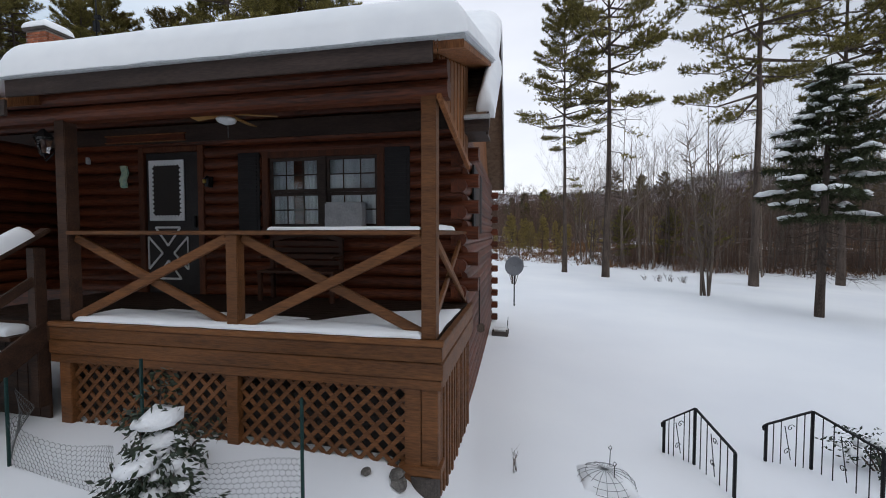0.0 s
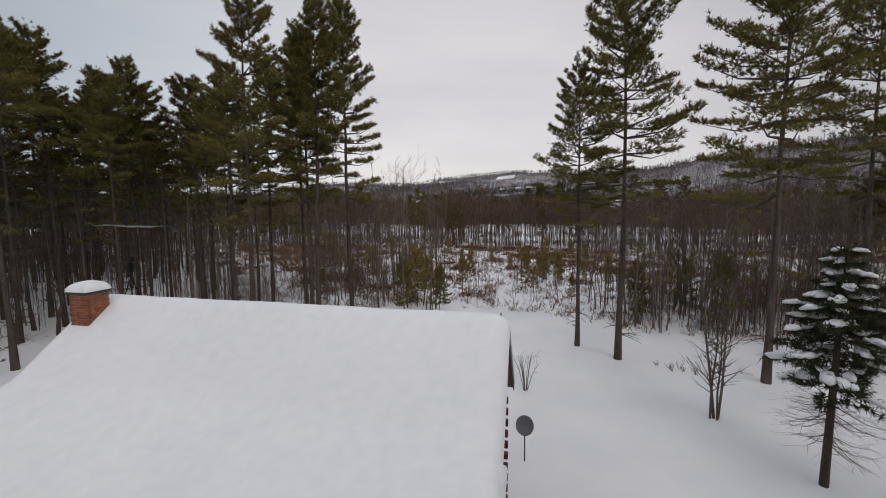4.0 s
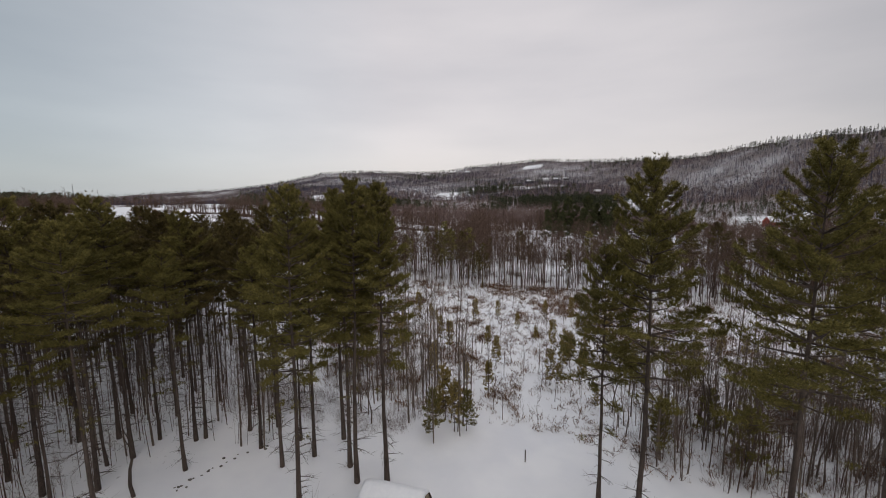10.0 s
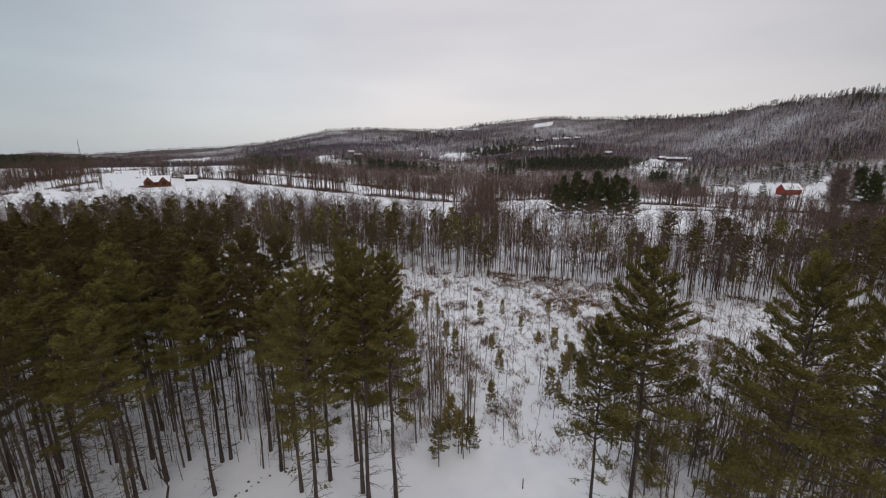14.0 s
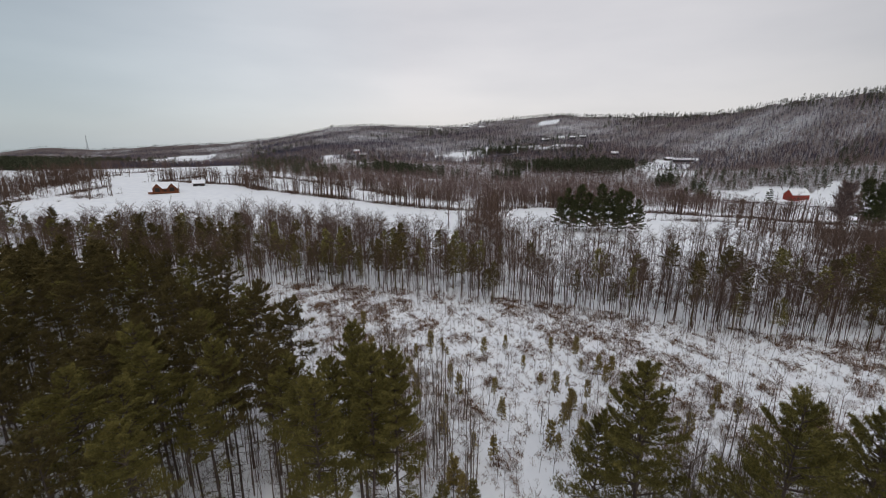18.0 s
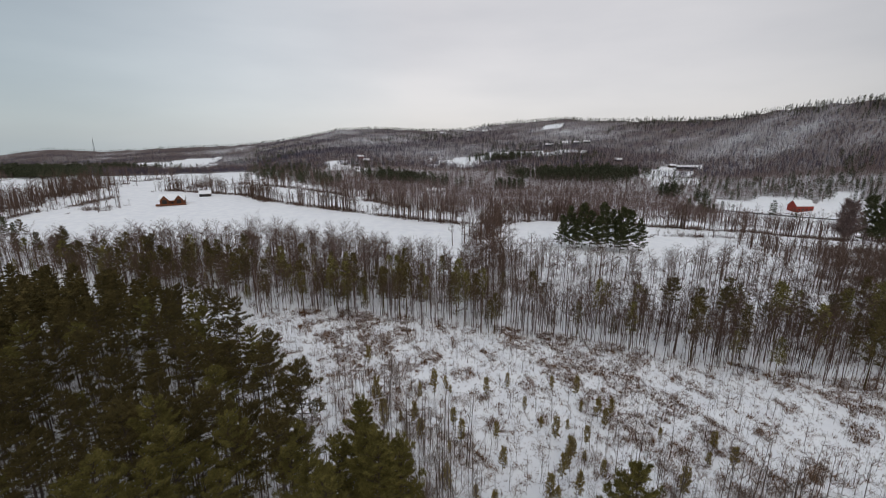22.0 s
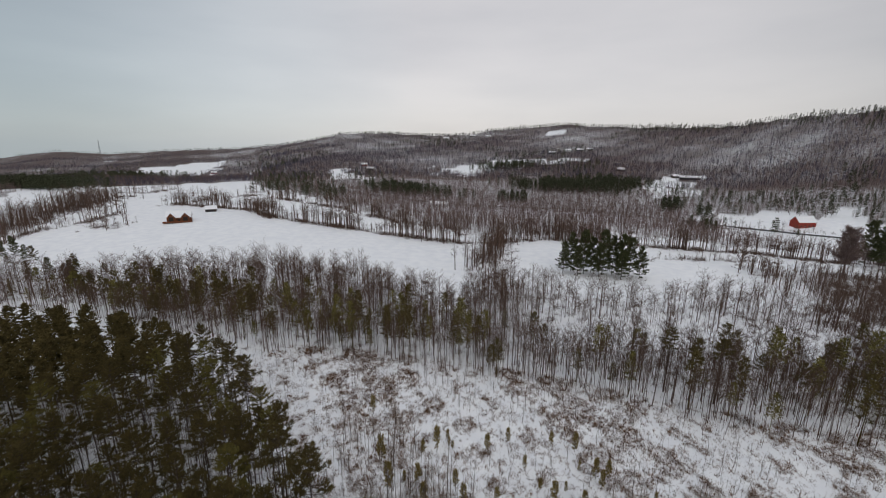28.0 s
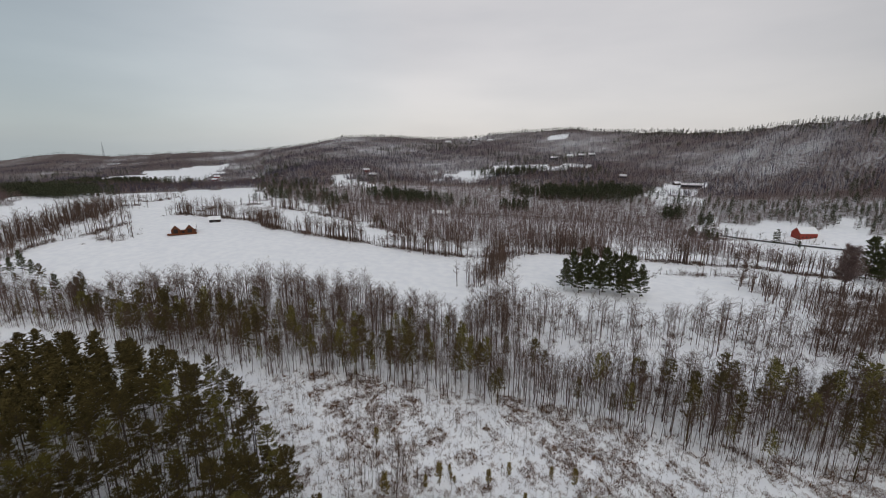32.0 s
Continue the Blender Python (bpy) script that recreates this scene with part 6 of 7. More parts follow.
part("brass_cup", Heap().tube([(0, -0.1, 0.0), (0, -0.1, 0.06)], [0.025, 0.03], 10).mesh("cup", plain("brass", (0.6, 0.45, 0.12), 0.35, 0.9), True), None, lamp)
lan = thing("post_lantern", at_cabin(-4.40, -0.05, 4.0), "black lantern with clear glass on the porch post", "lantern")
part("bracket", rod([(0.1, 0.08, -0.02), (0.02, 0.0, -0.16), (0, 0, -0.1)], 0.012, 6), IRON, lan)
part("glass", Heap().tube([(0, 0, -0.08), (0, 0, 0.1)], [0.05, 0.09], 6).mesh("glass", GLASS), None, lan, "tapered clear glass panes")
part("roof_cap", Heap().tube([(0, 0, 0.1), (0, 0, 0.16), (0, 0, 0.2)], [0.1, 0.05, 0.012], 6).mesh("cap", IRON), None, lan)
part("base", Heap().tube([(0, 0, -0.11), (0, 0, -0.08)], [0.02, 0.05], 6).mesh("base", IRON), None, lan)
orn = thing("wall_plaque", at_cabin(wx(-4.95), WALL_Y - 0.085, wz(3.86)), "painted pale green and yellow wall plaque", "plaque")
bm = box(-0.075, 0.075, -0.01, 0.02, -0.19, 0.19, 0.012)
bmesh.ops.subdivide_edges(bm, edges=bm.edges[:], cuts=2, use_grid_fill=True)
for vert in bm.verts:
    vert.co.x += 0.03 * math.sin(vert.co.z * 18)
part("body", bm, surf("plaque_paint", (0.12, 0.3, 0.3), (0.6, 0.62, 0.4), 14.0, 0.5, 0.2), orn)
horn = thing("driftwood_ornament", at_cabin(wx(-6.15), WALL_Y - 0.1, wz(3.72)), "pale driftwood stick hung on the log wall", "ornament")
part("stick", rod([(-0.35, 0, 0.05), (-0.1, 0, 0.0), (0.12, 0, -0.03), (0.2, 0, 0.04)], 0.018, 6, 0.4), GREYBARK, horn)
box_ = thing("door_bell_box", at_cabin(wx(-5.62), WALL_Y - 0.07, wz(4.12)), "small grey box on the log wall", "box")
part("body", box(-0.03, 0.03, -0.02, 0.03, -0.06, 0.06, 0.006), GUTTER, box_)
bench = thing("porch_bench", at_cabin(-2.35, WALL_Y - 0.42, DECK), "reddish-brown wooden bench with an arched back against the log wall", "bench")
part("seat", box(-0.62, 0.62, -0.1, 0.3, 0.42, 0.46, 0.008), BENCHWOOD, bench)
for x in (-0.58, 0.58):
    for y in (-0.06, 0.26):
        part("leg", box(x - 0.03, x + 0.03, y - 0.03, y + 0.03, 0, 0.42 if y < 0 else 0.9, 0.006), BENCHWOOD, bench)
    part("armrest", box(x - 0.035, x + 0.035, -0.08, 0.28, 0.64, 0.67, 0.006), BENCHWOOD, bench)
for k in range(4):
    part("back_slat", box(-0.58, 0.58, 0.26, 0.285, 0.52 + k * 0.1, 0.59 + k * 0.1, 0.005), BENCHWOOD, bench)
bm = bmesh.new()
ring = []
for k in range(13):  # arched top rail
    u = -1 + k / 6
    z = 0.9 + 0.1 * (1 - u * u)
    ring.append([bm.verts.new((0.61 * u, y, z + dz)) for y, dz in ((0.255, -0.035), (0.255, 0.03), (0.295, 0.03), (0.295, -0.035))])
for a, b in zip(ring, ring[1:]):
    for n in range(4):
        bm.faces.new((a[n], b[n], b[n - 3], a[n - 3]))
bm.faces.new(ring[0])
bm.faces.new(ring[-1][::-1])
bmesh.ops.recalc_face_normals(bm, faces=bm.faces)
part("top_rail", bm, BENCHWOOD, bench, "arched top rail")
for k in range(5):
    ic = thing("icicle", at_cabin(0.12 + 0.03 * k, PY - 0.02, PZ - 0.03), "clear icicle hanging from the porch eave", "icicle", "icicles")
    part("ice", rod([(0, 0, 0), (0.002, 0, -0.06 - 0.05 * (k % 3))], 0.008, 6, 0.15), GLASS, ic)


# ---- the yard ----
def ground_pose(x, y, rz=0.0, sink=0.0):
    return pose(x, y, gz(x, y) - sink, 0, 0, rz)


# garden shed with a gambrel roof
SHED = pose(-6.98, 23.98, 0.62, 0, 0, -4.7)
shed = thing("garden_shed", SHED, "tan wooden garden shed with gambrel roof and crossbuck doors", "shed")
SW, SD, SH = 4.55, 2.5, 1.95
part("front_wall", box(-SW, 0, 0, 0.06, -0.3, SH), SHEDTAN, shed)
part("back_wall", box(-SW, 0, SD - 0.06, SD, -0.3, SH), SHEDTAN, shed)
GAM = [(0.0, SH), (0.42, SH + 0.72), (SD / 2, SH + 1.12), (SD - 0.42, SH + 0.72), (SD, SH)]
for x0 in (-SW, -0.06):
    part("end_wall", prism([(0.0, -0.3)] + GAM + [(SD, -0.3)], x0, x0 + 0.06), SHEDTAN, shed)
OUT = [(-0.1, SH - 0.06), (0.40, SH + 0.80), (SD / 2, SH + 1.2), (SD - 0.40, SH + 0.80), (SD + 0.1, SH - 0.06)]
INN = [(p[0], p[1] - 0.06) for p in OUT[::-1]]
part("roof", prism(OUT + INN, -SW - 0.12, 0.12), SHEDTRIM, shed)
for k, x in enumerate((-SW, -3.02, -2.52, -2.02, -1.52 + 0.02, -0.06)):
    part("corner_trim", box(x, x + 0.07, -0.02, -0.002, -0.25, SH, 0.003), SHEDTRIM, shed)
part("corner_trim", box(0.002, 0.02, 0.0, 0.08, -0.25, SH, 0.003), SHEDTRIM, shed)
part("corner_trim", box(0.002, 0.02, SD - 0.08, SD, -0.25, SH, 0.003), SHEDTRIM, shed)
for x0 in (-2.98, -2.24):
    leaf = part("door", box(x0, x0 + 0.72, -0.025, -0.004, -0.1, 1.75, 0.004), SHEDTAN, shed)
    for a, b in (((x0 + 0.04, -0.03), (x0 + 0.68, 0.85)), ((x0 + 0.04, 0.85), (x0 + 0.68, -0.03)), ((x0 + 0.03, 0.9), (x0 + 0.69, 0.9)), ((x0 + 0.03, -0.06), (x0 + 0.69, -0.06)), ((x0 + 0.03, 1.7), (x0 + 0.69, 1.7)), ((x0 + 0.035, -0.05), (x0 + 0.035, 1.72)), ((x0 + 0.685, -0.05), (x0 + 0.685, 1.72))):
        part("batten", beam((a[0], -0.036, a[1]), (b[0], -0.036, b[1]), 0.018, 0.07, 0.003), SHEDTRIM, leaf)
for x0 in (-4.05, -1.15):
    w = part("window", box(x0, x0 + 0.72, -0.02, -0.004, 1.0, 1.5, 0.004), DIM, shed)
    part("pane", box(x0 + 0.04, x0 + 0.68, -0.03, -0.024, 1.04, 1.46), GLASS, w)
    for bx in ((x0 - 0.04, x0 + 0.76, 1.5, 1.56), (x0 - 0.04, x0 + 0.76, 0.94, 1.0), (x0 - 0.04, x0, 1.0, 1.5), (x0 + 0.72, x0 + 0.76, 1.0, 1.5), (x0 + 0.345, x0 + 0.375, 1.0, 1.5)):
        part("window_trim", box(bx[0], bx[1], -0.04, -0.004, bx[2], bx[3], 0.004), SHEDTRIM, w)
part("gable_vent", box(0.005, 0.03, SD / 2 - 0.15, SD / 2 + 0.15, SH + 0.5, SH + 0.8, 0.006), SHEDTRIM, shed)


def shed_snow():
    v, f = [], []
    n, m = 22, 17
    pts = [(-0.08, SH + 0.02), (-0.06, SH + 0.16)] + [(p[0], p[1] + 0.16) for p in (OUT[1], (0.8, SH + 1.06), OUT[2], (SD - 0.8, SH + 1.06), OUT[3])] + [(SD + 0.14, SH + 0.12), (SD + 0.16, SH - 0.02)]
    ys = np.interp(np.linspace(0, len(pts) - 1, m), range(len(pts)), [p[0] for p in pts])
    zs = np.interp(np.linspace(0, len(pts) - 1, m), range(len(pts)), [p[1] for p in pts])
    for i in range(n):
        x = -SW - 0.14 + (SW + 0.26) * i / (n - 1)
        e = min(i, n - 1 - i)
        k = 1.0 if e > 1 else (0.45 if e == 0 else 0.85)
        for j in range(m):
            low = np.interp(ys[j], [p[0] for p in OUT], [p[1] for p in OUT])
            edge = 0.1 * abs(noise.noise((x * 2.2, j * 0.7, 3.0))) if j in (0, m - 1) else 0.0
            v.append((x, ys[j], low + (zs[j] - low) * k + 0.05 * noise.noise((x * 0.8, ys[j], 1.0)) * k - edge))
    base = len(v)
    for i in range(n):
        x = -SW - 0.14 + (SW + 0.26) * i / (n - 1)
        for j in range(m):
            v.append((x, ys[j], float(np.interp(ys[j], [p[0] for p in OUT], [p[1] for p in OUT])) + 0.003))
    for i in range(n - 1):
        for j in range(m - 1):
            a = i * m + j
            f += [(a, a + m, a + m + 1, a + 1), (base + a, base + a + 1, base + a + m + 1, base + a + m)]
        for a in (i * m, i * m + m - 1):
            f.append((a, base + a, base + a + m, a + m))
    for j in range(m - 1):
        for a in (j, (n - 1) * m + j):
            f.append((a, a + 1, base + a + 1, base + a))
    ob = new("shed_snow", Heap().add(v, f).mesh("shed_snow", SNOW, True))
    ob.matrix_world = SHED
    return tagged(ob, "rounded snow blanket over the shed roof", "snow")


shed_snow()
cart = thing("picnic_bench", ground_pose(-5.85, 24.75, 62), "dark wooden bench half buried beside the shed", "bench")
part("top", box(-0.65, 0.65, -0.22, 0.22, 0.42, 0.47, 0.01), SHEDTRIM, cart)
for x in (-0.5, 0.5):
    for y in (-0.16, 0.16):
        part("leg", box(x - 0.04, x + 0.04, y - 0.04, y + 0.04, -0.1, 0.42, 0.006), IRON, cart)
part("stretcher", box(-0.5, 0.5, -0.03, 0.03, 0.16, 0.24, 0.006), IRON, cart)
drift("bench_snow", [(-0.62, -0.2, 0.475), (0.62, -0.2, 0.475), (0.62, 0.2, 0.475), (-0.62, 0.2, 0.475)], 0.12, "snow lying on the bench", m=ground_pose(-5.85, 24.75, 62), roll=0.1, nu=16, nv=10)

# satellite dish on a pole
dish = thing("satellite_dish", ground_pose(1.14, 16.1), "grey satellite dish on a dark steel pole in snow", "satellite dish")
part("pole", rod([(0, 0, -0.3), (0, 0, 1.25)], 0.026, 10), IRON, dish)
v, f = [], []
for i in range(7):
    r_ = 0.36 * i / 6
    for k in range(24):
        a = k * 2 * math.pi / 24
        v.append((r_ * math.cos(a), r_ * r_ * 0.55, r_ * math.sin(a) * 1.08))
for i in range(6):
    for k in range(24):
        a, b = i * 24 + k, i * 24 + (k + 1) % 24
        f.append((a, b, b + 24, a + 24))
me = Heap().add(v, f).mesh("reflector", DISHGREY, True)
ref = part("reflector", me, None, dish, "grey enamel reflector")
ref.matrix_basis = pose(0, -0.06, 1.55, 22, 0, 168)
sol = ref.modifiers.new("thick", "SOLIDIFY")
sol.thickness = 0.012
part("bracket", box(-0.05, 0.05, -0.08, 0.04, 1.2, 1.5, 0.01), IRON, dish)
part("feed_arm", rod([(0.02, 0.02, 1.24), (0.16, 0.35, 1.22), (0.27, 0.42, 1.42)], 0.014, 6), IRON, dish)
part("feed_horn", box(0.2, 0.34, 0.36, 0.46, 1.36, 1.5, 0.02), DISHGREY, dish)

# antenna on a tripod astride the ridge
AT = H @ pose(-10.85, RIDGE_Y + 0.15, RIDGE_Z + 0.06)
ant = thing("roof_antenna", AT, "dark television antenna on a tripod mast on the ridge", "antenna")
for a in (80, 200, 320):
    part("tripod_leg", rod([(0.34 * math.cos(radians(a)), 0.34 * math.sin(radians(a)), -0.1), (0, 0, 0.8)], 0.016, 6), IRON, ant)
part("cross_tie", rod([(-0.22, 0.08, 0.2), (0.24, 0.0, 0.2)], 0.01, 5), IRON, ant)
part("mast", rod([(0, 0, 0.1), (0.01, 0, 2.7)], 0.019, 8), IRON, ant)
part("rotor", box(-0.07, 0.07, -0.06, 0.06, 0.95, 1.25, 0.02), IRON, ant)
part("rotor_clamp", box(-0.02, 0.14, -0.05, 0.05, 1.28, 1.4, 0.015), IRON, ant)
boom = part("boom", rod([(-1.45, 0.45, 2.35), (1.45, -0.45, 2.3)], 0.014, 6), WIRE, ant)
for k in range(11):
    f_ = -1.4 + 0.28 * k
    ln = 0.16 + 0.05 * abs(k - 3)
    c = Vector((f_, -0.31 * f_, 2.33))
    part("element", rod([c + Vector((-0.3, -0.95, 0.0)) * ln, c + Vector((0.3, 0.95, 0.0)) * ln], 0.006, 4), WIRE, boom)


# ---- snowy spruce ----
def snow_lump(r, c, sx, sy, sz, turn, rough=0.25):
    """One uneven clump of snow."""
    bm = bmesh.new()
    bmesh.ops.create_icosphere(bm, subdivisions=2, radius=1.0)
    k = Vector(r.normal(size=3) * 5)
    for vert in bm.verts:
        vert.co += Vector(noise.noise_vector(vert.co * 1.7 + k)) * rough * 1.4
        if vert.co.z < -0.25:
            vert.co.z = -0.25 + (vert.co.z + 0.25) * 0.3
    bmesh.ops.transform(bm, verts=bm.verts[:], matrix=Matrix.LocRotScale(Vector(c), Euler((0, 0.15, turn)), (sx, sy, sz)))
    for face in bm.faces:
        face.smooth = True
    return bm


def spruce_tree():
    r = np.random.default_rng(5)
    wood, tris, snow = Heap(), [], []
    hgt = 9.4
    wood.tube([(0, 0, -0.4), (0.02, 0, 2), (0.1, 0.03, 6), (0.14, 0.05, hgt)], [0.16, 0.13, 0.09, 0.012], 9)
    h = 1.7
    while h < hgt - 0.2:
        f_ = max(0.0, (h - 3.6) / (hgt - 3.6))
        reach = 2.35 * (1 - f_) ** 0.9 * (0.7 + 0.3 * min(1.0, f_ * 6)) + 0.12
        dead = h < 3.7
        count = 6
        a0 = r.uniform(0, 6.28)
        for k in range(count):
            if r.random() < 0.1:
                continue
            a = a0 + k * 6.283 / count + r.normal() * 0.25
            ln = reach * r.uniform(0.6, 1.18) * (0.85 if dead else 1)
            d = np.array([math.cos(a), math.sin(a), 0.0])
            p = np.array([0.012 * h, 0.005 * h, h])
            sag = -0.28 * ln if dead else (-0.2 + 0.3 * f_) * ln
            tip = p + d * ln + (0, 0, sag + 0.08 * ln)
            midp = p + d * ln * 0.55 + (0, 0, sag * 0.75)
            wood.tube([p, midp, tip], [0.022, 0.013, 0.004], 3)
            for _ in range(12 if dead else 3):
                s = p + (tip - p) * r.uniform(0.3, 1)
                wood.tube([s, s + (d * 0.3 + r.normal(size=3) * (0.3, 0.3, 0.12) + (0, 0, -0.1))], [0.005, 0.002], 3)
            if dead:
                continue
            for t in np.linspace(0.3, 1.0, max(4, int(10 * ln / 2.4) + 2)):
                q = p * (1 - t) + tip * t + (0, 0, -0.22 * sag * math.sin(math.pi * t) * -1)
                for sgn in (-1, 1):
                    sd = np.array([-d[1], d[0], 0.0]) * sgn
                    c = q + sd * 0.36 * ln * (1.1 - t) * r.uniform(0.3, 1.1) + (0, 0, r.normal() * 0.04)
                    away = d * 0.7 + sd * 0.6 + (0, 0, -0.3)
                    tris.append(needle_tuft(c, away / np.linalg.norm(away) - (0, 0, 0.3), 0.28, 20, r))
            if r.random() < 0.95 * (1 - 0.4 * f_):
                for _ in range(int(r.integers(2, 7))):
                    t = r.uniform(0.45, 1.0)
                    sd = np.array([-d[1], d[0], 0.0])
                    snow.append((p * (1 - t) + tip * t + sd * r.normal() * 0.16 * ln * (1.2 - t) + (0, 0, 0.07), a, r.uniform(0.10, 0.27) * (0.6 + 0.22 * ln)))
        h += 0.42 if not dead else 0.3
    tree = thing("spruce_tree", ground_pose(12.25, 16.45), "dark spruce with snow-laden boughs and bare lower limbs", "spruce tree")
    part("trunk", wood.mesh("trunk", BARK), None, tree)
    part("crown", soup("crown", np.concatenate(tris), 0, SPRUCE), None, tree)
    for c, a, sz in snow:
        part("bough_snow", snow_lump(r, c, sz * 1.35, sz * 0.8, sz * 0.55, a, 0.42), SNOW_LOOSE, tree)


spruce_tree()
# bare clump tree on the lawn and other lone shrubs
t_ = thing("lawn_tree", ground_pose(10.65, 21.3), "slender bare tree with several grey-brown stems", "bare tree")
for k, (dx, dy, hh) in enumerate(((0, 0, 8.0), (0.2, 0.1, 7.2), (-0.18, 0.05, 6.4), (0.05, -0.15, 5.6))):
    st = part("stem", pole_tree(300 + k, hh, 0.0095, 30, 0.2).mesh("stem", GREYBARK), None, t_)
    st.matrix_basis = pose(dx, dy, 0, 3 * (k - 1), 4 * (k - 1.5), 40 * k)


def stem_shrub(name, x, y, hgt, n, label, seed, mat=None, spread=0.45, thick=1.0):
    r = np.random.default_rng(seed)
    ob = thing(name, ground_pose(x, y), label, "shrub")
    heap = Heap()
    for k in range(n):
        a, o = r.uniform(0, 6.28), r.uniform(0.3, 1.0) * spread
        tip = np.array([math.cos(a) * o * hgt, math.sin(a) * o * hgt, hgt * r.uniform(0.75, 1.1)])
        midp = tip * 0.5 + (0, 0, 0.08 * hgt)
        heap.tube([np.array([math.cos(a) * 0.06, math.sin(a) * 0.06, -0.15]), midp, tip], [0.02 * thick, 0.014 * thick, 0.005 * thick], 4)
        for _ in range(3):
            s = midp + (tip - midp) * r.uniform(0, 0.8)
            heap.tube([s, s + r.normal(size=3) * 0.16 * hgt + (0, 0, 0.16 * hgt)], [0.009 * thick, 0.004 * thick], 3)
    part("stems", heap.mesh("stems", mat or GREYBARK), None, ob)
    return ob


stem_shrub("bare_shrub", 1.5, 22.7, 2.0, 11, "bare vase-shaped shrub on the snowy lawn", 401)
hyd = stem_shrub("hydrangea", -5.25, 20.8, 1.55, 40, "snow-dusted hydrangea with rusty dried flower heads", 402, DRYWEED, 0.8, 0.6)
r_ = np.random.default_rng(9)
heads = []
for k in range(230):
    a, o = r_.uniform(0, 6.28), math.sqrt(r_.uniform(0.05, 1)) * 1.3
    c = np.array([math.cos(a) * o, math.sin(a) * o, 0.6 + 1.1 * r_.random() * (1.1 - 0.4 * o)])
    heads.append(needle_tuft(c, np.array([0, 0, 1.0]), 0.14, 26, r_))
part("dried_heads", soup("heads", np.concatenate(heads), 0, RUSTLEAF), None, hyd, "rusty brown dried flower heads")
for k in range(7):
    stem_shrub("low_shrub", 10.4 + 0.34 * k + 0.25 * (k % 2), 28.4 - 0.12 * k - 0.3 * (k % 3), 0.3 + 0.06 * (k % 4), 6, "low dark shrub tips poking out of the snow", 410 + k, BARK, 1.1, 0.7)
stem_shrub("sapling", -14.3, 22.9, 3.6, 5, "thin pale bare sapling on the lawn", 430, None, 0.22)
stem_shrub("garden_stalks", 0.45, 4.6, 0.24, 5, "dry garden stalks standing in the snow", 431, None, 0.25, 0.2)
stem_shrub("garden_stalks", -17.2, 21.5, 0.6, 6, "dry garden stalks standing in the snow", 432, None, 0.3)
stk = thing("garden_stake", ground_pose(0.0, 35.5), "short dark post standing at the end of the lawn", "post")
part("shaft", box(-0.05, 0.05, -0.05, 0.05, -0.2, 1.2, 0.01), BARK, stk)


def stone(x, y, s, seed, label="weathered field stone capped with snow", group="", dz=0.0):
    r = np.random.default_rng(seed)
    bm = bmesh.new()
    bmesh.ops.create_icosphere(bm, subdivisions=2, radius=1.0)
    for vert in bm.verts:
        vert.co += Vector(noise.noise_vector(vert.co * 1.6 + Vector((seed, 0, 0)))) * 0.35
        vert.co = Vector((vert.co.x * s * 1.3, vert.co.y * s, vert.co.z * s * 0.6))
    ob = part("stone", bm, STONE)
    ob.matrix_world = pose(x, y, gz(x, y) + dz, 0, 0, r.uniform(0, 360))
    return tagged(ob, label, "stone", group)


WALLP = np.array([(-33.5, 19.3), (-30.0, 21.6), (-28.0, 23.6), (-27.0, 27.0), (-26.0, 30.0), (-23.8, 32.0)])
wd = np.concatenate([[0], np.cumsum(np.hypot(*np.diff(WALLP, axis=0).T))])
for k in range(36):
    t = rng.uniform(0, wd[-1])
    stone(float(np.interp(t, wd, WALLP[:, 0]) + rng.normal(0, 0.25)), float(np.interp(t, wd, WALLP[:, 1]) + rng.normal(0, 0.25)), rng.uniform(0.05, 0.14), 500 + k, "tumbled stone of an old wall in the snow", "old stone wall")
stone(-0.7, 3.66, 0.07, 600, dz=0.05)
stone(-0.66, 3.58, 0.08, 601, dz=0.03)
stone(-0.98, 3.6, 0.05, 602, dz=0.02)
log_ = thing("fallen_limb", ground_pose(-20.5, 33.5, 30), "fallen pine limb lying in the snow", "fallen limb")
part("limb", twig_tree(640, 4.0, 2, 0.6, 0.05, 4, 5, 0.006).mesh("limb", GREYBARK), None, log_).matrix_basis = pose(0, 0, 0.25, 78, 0, 0)
deadf = thing("leaning_snag", ground_pose(-30.2, 23.6), "leaning forked dead trunk at the wood's edge", "dead tree")
part("trunk", twig_tree(641, 7.0, 1, 0.4, 0.16, 2, 7, 0.02).mesh("trunk", BARK), None, deadf).matrix_basis = pose(0, 0, 0, 0, -22, 0)

